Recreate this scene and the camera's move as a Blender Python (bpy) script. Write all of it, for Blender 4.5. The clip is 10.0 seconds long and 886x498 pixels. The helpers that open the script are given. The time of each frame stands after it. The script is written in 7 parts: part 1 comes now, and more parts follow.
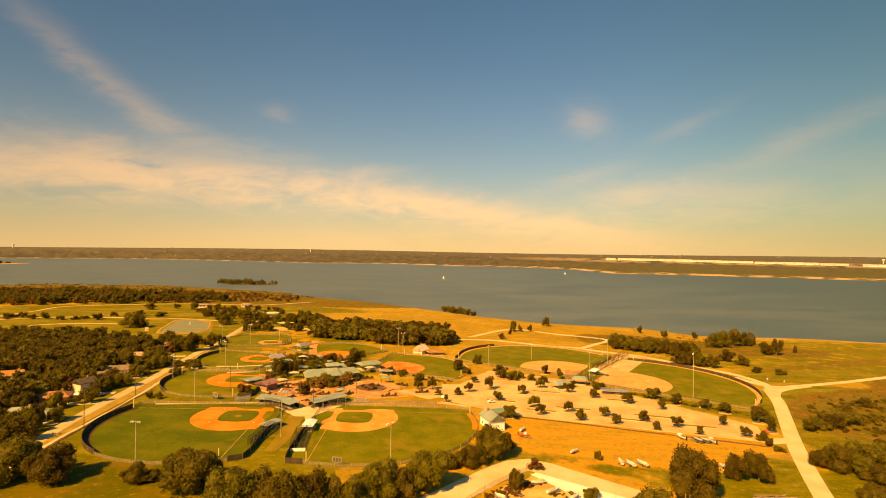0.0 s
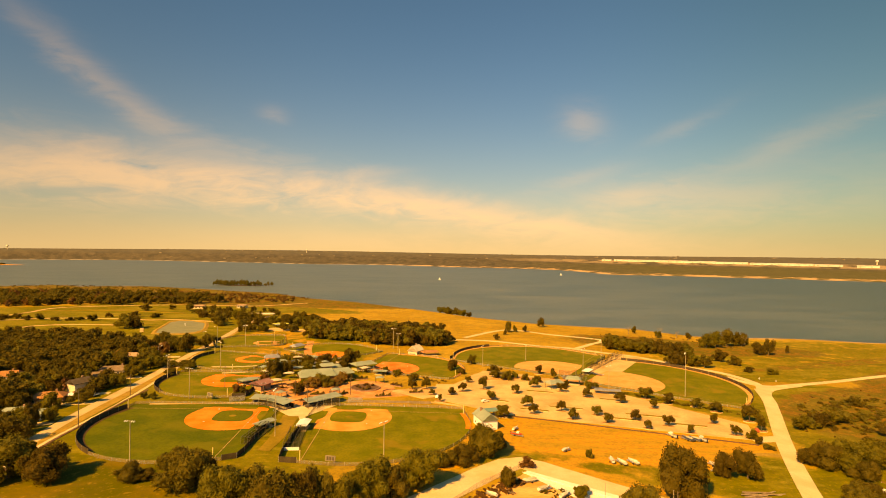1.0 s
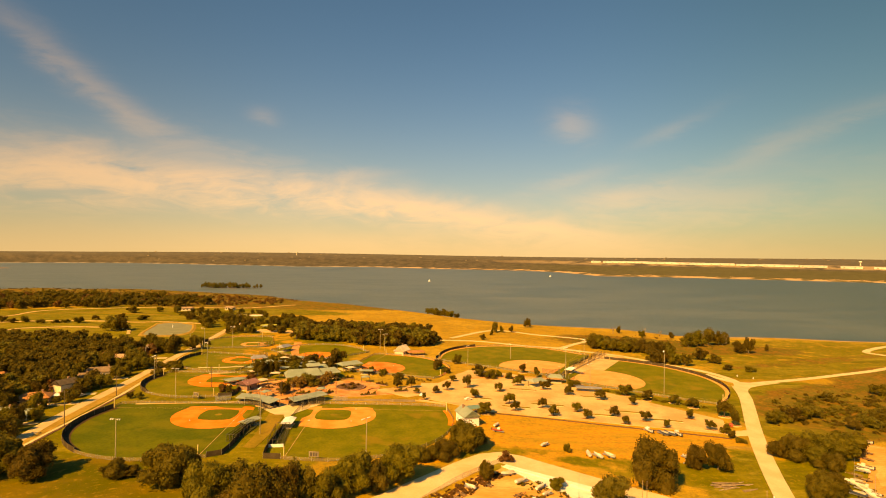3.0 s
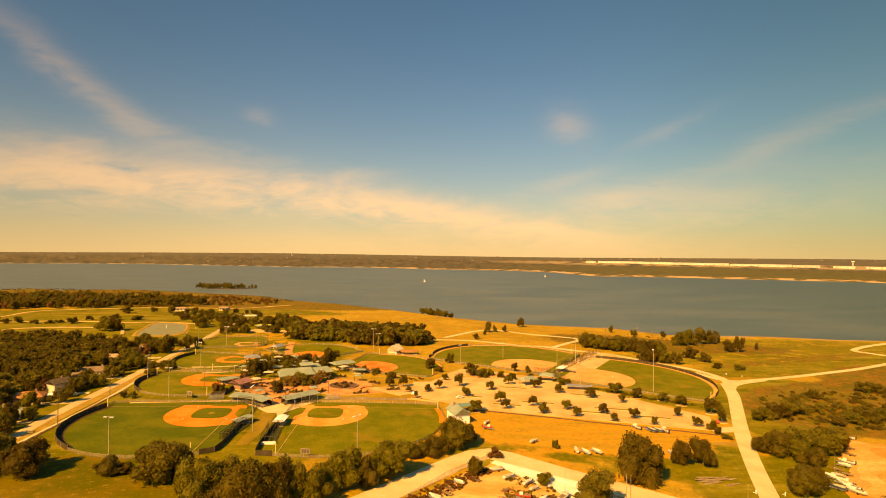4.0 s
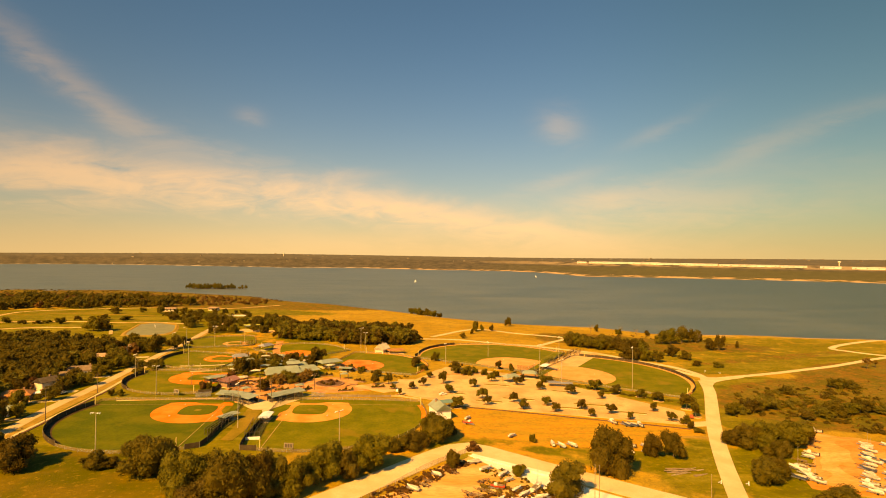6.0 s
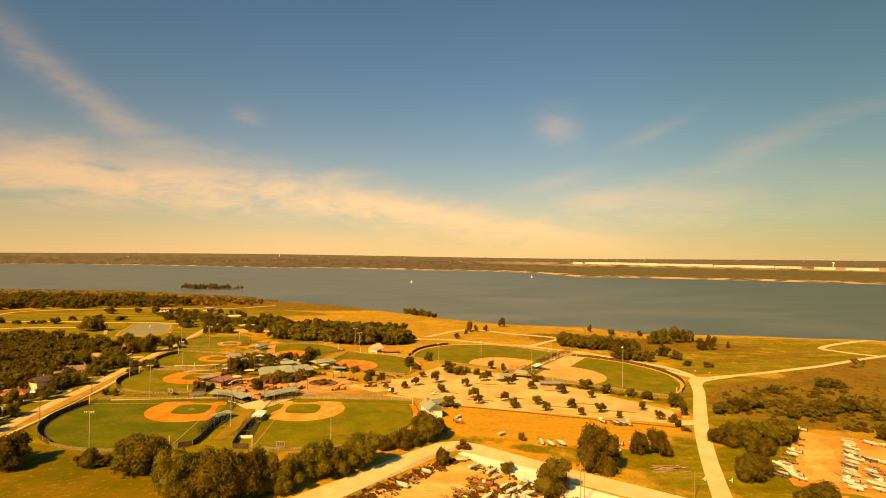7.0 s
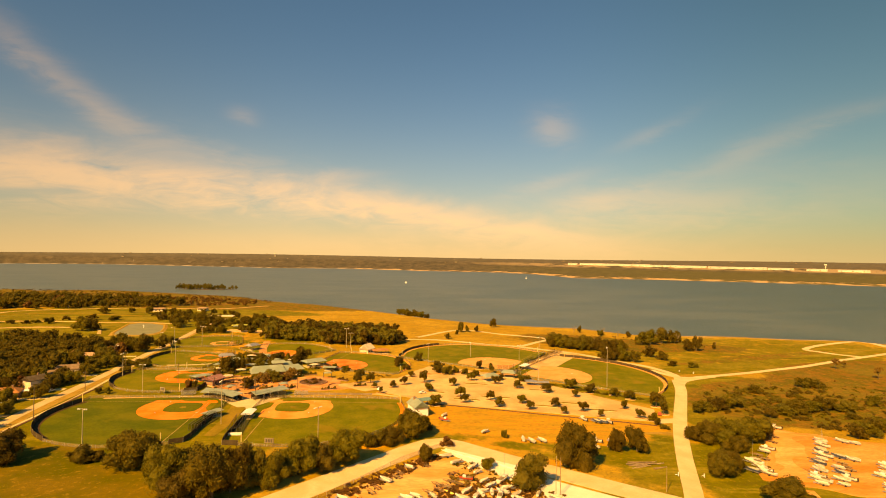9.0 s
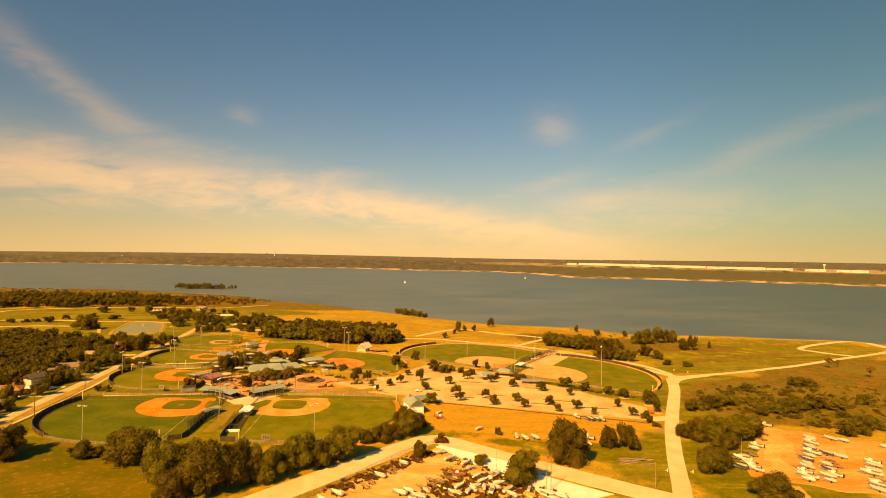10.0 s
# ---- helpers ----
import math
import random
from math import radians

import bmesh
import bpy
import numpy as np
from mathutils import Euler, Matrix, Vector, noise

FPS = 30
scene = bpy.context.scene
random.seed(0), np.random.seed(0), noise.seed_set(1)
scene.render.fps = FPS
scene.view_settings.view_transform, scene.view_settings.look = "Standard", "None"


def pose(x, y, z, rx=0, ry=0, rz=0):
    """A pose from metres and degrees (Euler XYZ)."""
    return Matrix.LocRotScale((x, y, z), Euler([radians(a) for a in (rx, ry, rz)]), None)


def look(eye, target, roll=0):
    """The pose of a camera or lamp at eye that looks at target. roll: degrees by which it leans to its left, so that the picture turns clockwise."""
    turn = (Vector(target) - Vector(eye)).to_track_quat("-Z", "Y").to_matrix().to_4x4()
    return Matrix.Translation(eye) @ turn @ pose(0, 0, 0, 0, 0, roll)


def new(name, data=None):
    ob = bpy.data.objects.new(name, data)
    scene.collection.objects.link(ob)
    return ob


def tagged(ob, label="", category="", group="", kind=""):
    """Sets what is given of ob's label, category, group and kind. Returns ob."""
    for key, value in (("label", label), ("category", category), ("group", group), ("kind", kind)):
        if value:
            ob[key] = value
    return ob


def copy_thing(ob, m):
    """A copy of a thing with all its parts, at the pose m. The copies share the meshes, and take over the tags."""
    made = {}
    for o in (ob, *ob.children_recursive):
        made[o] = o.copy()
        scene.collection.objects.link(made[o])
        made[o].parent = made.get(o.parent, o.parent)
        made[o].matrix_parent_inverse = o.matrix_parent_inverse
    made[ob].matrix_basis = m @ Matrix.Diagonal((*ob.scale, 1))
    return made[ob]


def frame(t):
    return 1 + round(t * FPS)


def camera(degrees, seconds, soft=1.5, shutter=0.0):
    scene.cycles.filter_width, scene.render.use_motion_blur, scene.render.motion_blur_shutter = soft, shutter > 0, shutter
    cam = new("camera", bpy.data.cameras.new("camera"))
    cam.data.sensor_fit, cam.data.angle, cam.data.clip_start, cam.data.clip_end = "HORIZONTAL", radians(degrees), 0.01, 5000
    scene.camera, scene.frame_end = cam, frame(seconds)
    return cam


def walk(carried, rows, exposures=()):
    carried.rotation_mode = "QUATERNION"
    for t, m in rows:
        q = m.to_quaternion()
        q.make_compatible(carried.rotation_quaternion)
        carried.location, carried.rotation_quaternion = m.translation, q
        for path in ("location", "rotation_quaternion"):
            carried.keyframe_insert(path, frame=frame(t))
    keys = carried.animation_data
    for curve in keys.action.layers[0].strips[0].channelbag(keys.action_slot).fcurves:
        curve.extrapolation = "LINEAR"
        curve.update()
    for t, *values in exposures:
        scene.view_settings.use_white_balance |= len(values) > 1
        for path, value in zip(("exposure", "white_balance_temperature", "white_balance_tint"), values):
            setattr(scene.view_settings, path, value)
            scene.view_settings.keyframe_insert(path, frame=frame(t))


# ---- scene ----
cam = camera(80.0, 10.0, soft=1.0)
PATH = [
    (0, (-12.720, 9.964, 80.970), (-8.869, 109.906, 81.271), 0.80),
    (0.5, (-12.042, 9.080, 80.804), (-7.930, 108.998, 81.211), 0.81),
    (1, (-11.304, 8.001, 80.647), (-6.815, 107.899, 81.190), 0.79),
    (1.5, (-10.499, 6.757, 80.485), (-5.579, 106.638, 81.165), 0.77),
    (2, (-9.625, 5.377, 80.314), (-4.258, 105.240, 81.113), 0.73),
    (2.5, (-8.683, 3.886, 80.133), (-2.876, 103.729, 81.028), 0.69),
    (4, (-5.509, -1.028, 79.613), (1.505, 98.728, 80.664), 0.60),
    (4.5, (-4.366, -2.752, 79.486), (3.017, 96.968, 80.563), 0.58),
    (5, (-3.199, -4.495, 79.403), (4.541, 95.187, 80.505), 0.57),
    (5.5, (-2.020, -6.248, 79.375), (6.066, 93.396, 80.505), 0.57),
    (7, (1.464, -11.518, 79.667), (10.496, 88.035, 80.918), 0.65),
    (7.5, (2.573, -13.279, 79.877), (11.865, 86.255, 81.172), 0.69),
    (8, (3.644, -15.052, 80.118), (13.149, 84.470, 81.451), 0.74),
    (8.5, (4.673, -16.849, 80.360), (14.337, 82.668, 81.718), 0.79),
    (9, (5.659, -18.686, 80.560), (15.424, 80.829, 81.925), 0.83),
    (9.5, (6.605, -20.583, 80.665), (16.416, 78.929, 82.015), 0.87),
    (10, (7.521, -22.564, 80.605), (17.336, 76.936, 81.919), 0.90),
]
walk(cam, [(t, look(eye, target, roll)) for t, eye, target, roll in PATH],
     exposures=[(0, 0.73, 19000, 10), (10, 0.73, 19000, 10)])

# ---- light ----
SUN_EL, SUN_DIR = radians(40), (-0.61, -0.79)
world = bpy.data.worlds.new("world")
scene.world = world
world.use_nodes = True


class Net:
    """Short hand for node trees: every call returns an output socket."""

    def __init__(self, tree):
        tree.nodes.clear()
        self.tree = tree

    def node(self, kind, **values):
        n = self.tree.nodes.new(kind)
        for key, value in values.items():
            setattr(n, key, value)
        return n

    def put(self, socket, value):
        if isinstance(value, bpy.types.NodeSocket):
            self.tree.links.new(value, socket)
        else:
            socket.default_value = value

    def math(self, op, a, b=0.0, c=0.0):
        n = self.node("ShaderNodeMath", operation=op)
        for socket, value in zip(n.inputs, (a, b, c)):
            self.put(socket, value)
        return n.outputs[0]

    def mix(self, fac, a, b, blend="MIX"):
        n = self.node("ShaderNodeMix", data_type="RGBA", blend_type=blend)
        self.put(n.inputs[0], fac)
        for socket, value in ((n.inputs[6], a), (n.inputs[7], b)):
            self.put(socket, (*value, 1) if isinstance(value, tuple) and len(value) == 3 else value)
        return n.outputs[2]

    def noise(self, vec, scale, detail=4.0, rough=0.55, distort=0.0):
        n = self.node("ShaderNodeTexNoise")
        if vec is not None:
            self.put(n.inputs["Vector"], vec)
        for key, value in (("Scale", scale), ("Detail", detail), ("Roughness", rough), ("Distortion", distort)):
            n.inputs[key].default_value = value
        return n.outputs[0]

    def ramp(self, fac, stops):
        n = self.node("ShaderNodeValToRGB")
        self.put(n.inputs[0], fac)
        el = n.color_ramp.elements
        while len(el) < len(stops):
            el.new(0.5)
        for e, (pos, col) in zip(el, stops):
            e.position, e.color = pos, (*col, 1) if len(col) == 3 else col
        return n.outputs[0]

    def smooth(self, value, lo, hi):
        n = self.node("ShaderNodeMapRange", interpolation_type="SMOOTHSTEP")
        for socket, v in zip(n.inputs, (value, lo, hi, 0.0, 1.0)):
            self.put(socket, v)
        return n.outputs[0]


def build_sky():
    """A clear afternoon sky with thin cirrus: a broad bank low over the lake and wisps above it."""
    w = Net(world.node_tree)
    sky = w.node("ShaderNodeTexSky", sky_type="NISHITA", sun_disc=False, sun_elevation=SUN_EL,
                 sun_rotation=math.atan2(SUN_DIR[0], SUN_DIR[1]), altitude=200, air_density=1.0, dust_density=2.0, ozone_density=1.5)
    way = w.node("ShaderNodeTexCoord").outputs["Generated"]
    sep = w.node("ShaderNodeSeparateXYZ")
    w.put(sep.inputs[0], way)
    az = w.math("ARCTAN2", sep.outputs[0], sep.outputs[1])
    el = w.math("ARCSINE", sep.outputs[2])
    comb = w.node("ShaderNodeCombineXYZ")
    w.put(comb.inputs[0], w.math("MULTIPLY", az, 1.0))
    w.put(comb.inputs[1], w.math("MULTIPLY", el, 3.2))
    streak = w.noise(comb.outputs[0], 4.5, 6, 0.6, 0.6)
    fine = w.noise(comb.outputs[0], 13.0, 5, 0.6, 1.0)
    soft = w.math("ADD", w.math("MULTIPLY", streak, 0.7), w.math("MULTIPLY", fine, 0.3))

    def puff(a, e, along, across, tilt, amount):
        """A long soft wisp centred at azimuth a and elevation e, in degrees."""
        dx, dy = w.math("SUBTRACT", az, radians(a)), w.math("SUBTRACT", el, radians(e))
        c, s = math.cos(radians(tilt)), math.sin(radians(tilt))
        u = w.math("DIVIDE", w.math("ADD", w.math("MULTIPLY", dx, c), w.math("MULTIPLY", dy, s)), radians(along))
        v = w.math("DIVIDE", w.math("SUBTRACT", w.math("MULTIPLY", dy, c), w.math("MULTIPLY", dx, s)), radians(across))
        v = w.math("ADD", v, w.math("MULTIPLY", w.math("SUBTRACT", fine, 0.5), 1.6))
        r = w.math("ADD", w.math("MULTIPLY", u, u), w.math("MULTIPLY", v, v))
        return w.math("MULTIPLY", w.math("EXPONENT", w.math("MULTIPLY", r, -1.0)), amount)

    cloud = 0.0
    for row in ((-34, 17.2, 4.5, 1.3, -36, 0.15), (-28.5, 13.3, 4.6, 1.2, -34, 0.19), (-22.5, 10.6, 5.5, 1.2, -20, 0.12), (-33, 6.9, 13, 2.7, 1, 0.56), (-14, 6.2, 11, 2.1, -4, 0.56), (-6.5, 8.3, 4.5, 0.6, 5, 0.16),
                (1, 4.8, 10, 1.6, -8, 0.48), (13, 3.0, 10, 1.5, -8, 0.36), (17.2, 13.5, 2.3, 1.6, -20, 0.17), (-15.4, 13.6, 1.4, 0.9, -10, 0.11),
                (27.5, 12.8, 4, 0.7, 22, 0.10), (36, 10.3, 5.5, 1.2, 22, 0.13), (42.5, 12.4, 4, 0.7, 12, 0.09), (21.5, 6.0, 4.5, 1.1, 8, 0.16), (27, 5.2, 16, 2.6, 3, 0.24), (16, 7.6, 5, 0.7, 14, 0.12), (6, 1.2, 30, 1.5, 0, 0.25)):
        cloud = w.math("ADD", cloud, puff(*row))
    cloud = w.math("MULTIPLY", cloud, w.smooth(soft, 0.25, 0.6))
    haze = w.math("EXPONENT", w.math("MULTIPLY", w.math("MAXIMUM", el, 0.0), -1 / radians(5.5)))
    east = w.smooth(az, radians(8), radians(48))
    base = w.mix(1.0, sky.outputs[0], (0.25, 0.68, 1.13), "MULTIPLY")
    base = w.mix(w.math("MULTIPLY", east, 0.6), base, w.mix(1.0, base, (0.86, 0.98, 0.76), "MULTIPLY"))
    col = w.mix(w.math("MULTIPLY", haze, 0.80), base, w.mix(east, (7.4, 6.35, 4.65), (6.1, 5.95, 3.9)))
    col = w.mix(w.math("MINIMUM", cloud, 1.0), col, (8.7, 6.3, 4.85))
    low = w.math("EXPONENT", w.math("MULTIPLY", w.math("MAXIMUM", el, 0.0), -1 / radians(1.3)))
    col = w.mix(w.math("MULTIPLY", low, 0.45), col, (5.6, 4.35, 2.95))
    aside = w.math("ABSOLUTE", w.math("SUBTRACT", az, radians(4)))
    dim = w.math("MULTIPLY", w.smooth(aside, radians(12), radians(44)), w.math("SUBTRACT", 1.0, w.smooth(aside, radians(60), radians(110))))
    col = w.mix(w.math("MULTIPLY", dim, 0.17), col, (0.0, 0.0, 0.0))
    bg = w.node("ShaderNodeBackground")
    w.put(bg.inputs[0], col)
    bg.inputs[1].default_value = 0.078
    w.tree.links.new(bg.outputs[0], w.node("ShaderNodeOutputWorld").inputs[0])


build_sky()
sun = new("sun", bpy.data.lights.new("sun", "SUN"))
sun.data.energy, sun.data.angle, sun.data.color = 5.5, radians(0.55), (1.0, 0.665, 0.32)
sun.matrix_world = look((SUN_DIR[0] * 100, SUN_DIR[1] * 100, 100 * math.tan(SUN_EL)), (0, 0, 0))

# ---- materials ----
MATS = {}


def surface(name, colours, rough=0.85, scales=(0.25, 3.0), amount=0.35, bump=0.3, metal=0.0, vary=0.0, spec=0.06, alpha=1.0, squeeze=None, wear=None, sheer=0.0):
    """A two-scale mottled surface between the given colours, in world metres; vary: how much alike things differ."""
    m = bpy.data.materials.new(name)
    m.use_nodes = True
    w = Net(m.node_tree)
    pos = w.node("ShaderNodeNewGeometry").outputs["Position"]
    if squeeze:
        mp = w.node("ShaderNodeMapping")
        w.put(mp.inputs[0], pos)
        mp.inputs["Rotation"].default_value, mp.inputs["Scale"].default_value = (0, 0, radians(squeeze[2])), (squeeze[0], squeeze[1], 1)
        pos = mp.outputs[0]
    big, small = w.noise(pos, 1 / scales[1], 5), w.noise(pos, 1 / scales[0], 4)
    col = w.mix(w.smooth(big, 0.3, 0.7), colours[0], colours[-1])
    col = w.mix(w.math("MULTIPLY", w.smooth(small, 0.38, 0.68), amount), col, tuple(0.5 * c for c in colours[0]))
    if wear:
        col = w.mix(w.math("MULTIPLY", w.smooth(w.noise(pos, 1 / 17, 3, 0.5, 0.5), 0.56, 0.70), 0.6), col, wear)
    if vary:
        rnd = w.node("ShaderNodeObjectInfo").outputs["Random"]
        hsv = w.node("ShaderNodeHueSaturation")
        w.put(hsv.inputs["Hue"], w.math("ADD", 0.5, w.math("MULTIPLY", w.math("SUBTRACT", rnd, 0.5), 0.06 * vary)))
        w.put(hsv.inputs["Value"], w.math("ADD", 1.0, w.math("MULTIPLY", w.math("SUBTRACT", rnd, 0.5), 0.7 * vary)))
        w.put(hsv.inputs["Color"], col)
        col = hsv.outputs[0]
    b = w.node("ShaderNodeBsdfPrincipled")
    w.put(b.inputs["Base Color"], col)
    b.inputs["Roughness"].default_value, b.inputs["Metallic"].default_value = rough, metal
    b.inputs["Specular IOR Level"].default_value = spec
    b.inputs["Alpha"].default_value = alpha
    if bump:
        bp = w.node("ShaderNodeBump")
        bp.inputs["Strength"].default_value, bp.inputs["Distance"].default_value = bump, scales[0] * 0.4
        w.put(bp.inputs["Height"], small)
        w.put(b.inputs["Normal"], bp.outputs[0])
    out = b.outputs[0]
    if sheer:
        thin, both = w.node("ShaderNodeBsdfTranslucent"), w.node("ShaderNodeMixShader")
        w.put(thin.inputs[0], col)
        both.inputs[0].default_value = sheer
        w.tree.links.new(out, both.inputs[1])
        w.tree.links.new(thin.outputs[0], both.inputs[2])
        out = both.outputs[0]
    w.tree.links.new(out, w.node("ShaderNodeOutputMaterial").inputs[0])
    MATS[name] = m
    return m


surface("turf", ((0.110, 0.118, 0.011), (0.184, 0.158, 0.020)), scales=(1.1, 11), amount=0.32, wear=(0.25, 0.155, 0.028))
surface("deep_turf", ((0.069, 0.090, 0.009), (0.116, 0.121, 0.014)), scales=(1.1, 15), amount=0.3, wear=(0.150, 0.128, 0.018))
surface("worn_turf", ((0.20, 0.142, 0.023), (0.31, 0.19, 0.040)), scales=(0.8, 9), amount=0.3)
surface("clay", ((0.66, 0.168, 0.036), (0.76, 0.250, 0.066)), scales=(0.4, 7), amount=0.18)
surface("tan_clay", ((0.66, 0.235, 0.062), (0.77, 0.335, 0.108)), scales=(0.4, 7), amount=0.18)
surface("red_clay", ((0.66, 0.140, 0.040), (0.78, 0.270, 0.095)), scales=(0.8, 8), amount=0.25)
surface("pale_clay", ((0.60, 0.275, 0.095), (0.70, 0.36, 0.145)), scales=(0.4, 7), amount=0.15)
surface("cinder", ((0.060, 0.036, 0.018), (0.095, 0.058, 0.030)), scales=(0.3, 3), amount=0.3)
surface("red_mulch", ((0.27, 0.125, 0.05), (0.37, 0.18, 0.08)), scales=(0.3, 2))
surface("mulch", ((0.12, 0.065, 0.04), (0.18, 0.10, 0.06)), scales=(0.3, 2))
surface("pale_slab", ((0.72, 0.64, 0.50), (0.80, 0.72, 0.58)), scales=(0.4, 5), amount=0.15)
surface("street", ((0.48, 0.335, 0.175), (0.58, 0.42, 0.235)), scales=(0.6, 10), amount=0.22, wear=(0.44, 0.28, 0.12))
surface("concrete", ((0.56, 0.415, 0.225), (0.68, 0.515, 0.30)), scales=(0.5, 9), amount=0.18)
surface("drive_concrete", ((0.60, 0.42, 0.225), (0.70, 0.52, 0.31)), scales=(0.6, 12), amount=0.2, wear=(0.56, 0.36, 0.17))
surface("old_asphalt", ((0.52, 0.315, 0.14), (0.69, 0.46, 0.23)), scales=(0.9, 16), amount=0.25, wear=(0.44, 0.22, 0.075))
surface("plaza", ((0.52, 0.205, 0.075), (0.68, 0.35, 0.16)), scales=(0.9, 6), amount=0.35, wear=(0.34, 0.15, 0.06))
surface("chalk", ((0.44, 0.28, 0.11), (0.54, 0.36, 0.16)), scales=(0.3, 3), amount=0.2)
surface("lane_sand", ((0.59, 0.28, 0.085), (0.76, 0.46, 0.20)), scales=(0.7, 10), amount=0.36, squeeze=(0.3, 1.0, 35))
surface("sand", ((0.54, 0.215, 0.058), (0.70, 0.37, 0.14)), scales=(0.7, 10), amount=0.4, squeeze=(0.3, 1.0, 35))
surface("bark", ((0.10, 0.075, 0.05), (0.16, 0.12, 0.085)), scales=(0.1, 0.8), vary=0.4)
surface("leaves", ((0.122, 0.096, 0.020), (0.214, 0.158, 0.036)), scales=(0.35, 2.2), amount=0.22, bump=0, vary=0.6, rough=0.7, sheer=0.55)
surface("pale_leaves", ((0.152, 0.120, 0.028), (0.236, 0.176, 0.044)), scales=(0.35, 2.2), amount=0.22, bump=0, vary=0.55, rough=0.7, sheer=0.55)
surface("dry_leaves", ((0.182, 0.103, 0.033), (0.270, 0.154, 0.050)), scales=(0.35, 2.2), amount=0.35, bump=0, vary=0.7, rough=0.8, sheer=0.35)
surface("dead_wood", ((0.22, 0.16, 0.10), (0.32, 0.24, 0.155)), scales=(0.15, 1.0), bump=0, vary=0.4)
surface("far_house", ((0.17, 0.135, 0.095), (0.32, 0.26, 0.185)), scales=(8, 70), amount=0.2, bump=0)
surface("screen_dark", ((0.060, 0.044, 0.027), (0.092, 0.068, 0.042)), scales=(0.3, 3), bump=0)
surface("screen_grey", ((0.22, 0.165, 0.105), (0.30, 0.225, 0.15)), scales=(0.3, 3), bump=0)
surface("low_mesh", ((0.30, 0.23, 0.15), (0.38, 0.29, 0.19)), scales=(0.3, 3), bump=0, alpha=0.33)
surface("verge", ((0.30, 0.185, 0.045), (0.42, 0.26, 0.070)), scales=(0.6, 4), amount=0.4)
surface("chain_link", ((0.20, 0.18, 0.15), (0.28, 0.25, 0.21)), scales=(0.3, 3), bump=0, alpha=0.16)
surface("galvanised", ((0.42, 0.41, 0.38), (0.52, 0.50, 0.46)), rough=0.45, metal=0.6, scales=(0.2, 2), bump=0, spec=0.3)

# ---- ground ----
WATER = -7.5


def smoothstep(a, b, v):
    v = np.clip((v - a) / (b - a), 0, 1)
    return v * v * (3 - 2 * v)


NEAR_SHORE = np.array([(-3000, 900), (-735, 1171), (-554, 1165), (-440, 1118), (-361, 1084), (-258, 1030), (-198, 943), (-114, 902),
                       (-18, 807), (65, 713), (130, 662), (192, 632), (240, 616), (289, 570), (366, 555), (459, 530), (515, 520), (560, 470), (3000, 200)], float)
FAR_SHORE = np.array([(-44, 4440), (-36, 4500), (-30, 4400), (-24, 4080), (-18, 3700), (-12, 3420), (-5, 3400), (3, 3080), (12, 2960), (16, 2750), (20, 2400), (31, 2430), (40, 2480), (60, 2600)], float)


def wobble(x, y, size):
    """Cheap smooth unevenness, about -1 to 1."""
    return (np.sin(x / size + 1.7 * np.sin(y / size * 0.7)) + np.sin(y / size * 1.3 + 1.3 * np.sin(x / size * 0.9 + 2.0))) / 2


def lie(x, y):
    """The height of the land, or of the lake's bed, at a place."""
    x, y = np.asarray(x, float), np.asarray(y, float)
    land = 1.06 - 5.5 * np.tanh(x / 250) - 0.0036 * np.clip(y, -400, 700)
    inland = np.interp(x, NEAR_SHORE[:, 0], NEAR_SHORE[:, 1]) - y + 6 * wobble(x, y, 30)
    near = WATER + 0.25 + (land - WATER - 0.25) * smoothstep(0, 1, inland / (8 + 7 * np.maximum(land - WATER, 0)))
    near = np.where(inland < 0, WATER + 0.25 + np.maximum(inland, -40) * 0.05, near)
    r, az = np.hypot(x, y), np.degrees(np.arctan2(x, np.maximum(y, 1)))
    shore = np.interp(az, FAR_SHORE[:, 0], FAR_SHORE[:, 1]) + 25 * wobble(x, y, 170)
    out = np.maximum(r - shore, 0)
    far = WATER + 6.0 * smoothstep(0, 70, out) + (64 - 6 * np.sin(az / 9) - WATER) * smoothstep(0, 1, out / np.maximum(4900 - shore, 50)) ** 0.8
    return np.where((r > 1700) & (y > 800) & (out > 0), far, near)


def place(x, y, dz=0.0):
    return Vector((x, y, float(lie(x, y)) + dz))


def link(name, verts, faces, material, parent=None, label="", smooth=False):
    """One mesh object from vertices and faces, at top level or under a thing."""
    me = bpy.data.meshes.new(name)
    me.from_pydata([tuple(v) for v in verts], [], faces)
    for m in material if isinstance(material, (list, tuple)) else (material,):
        me.materials.append(MATS[m] if isinstance(m, str) else m)
    if smooth:
        me.polygons.foreach_set("use_smooth", [True] * len(me.polygons))
    ob = new(name, me)
    ob.parent = parent
    if label:
        ob["label"] = label
    return ob


def grid_faces(n, m, closed=False):
    """Quads of n rows of m vertices; closed: the row's end joins its start."""
    return [(i * m + j, i * m + (j + 1) % m, (i + 1) * m + (j + 1) % m, (i + 1) * m + j) for i in range(n - 1) for j in range(m if closed else m - 1)]


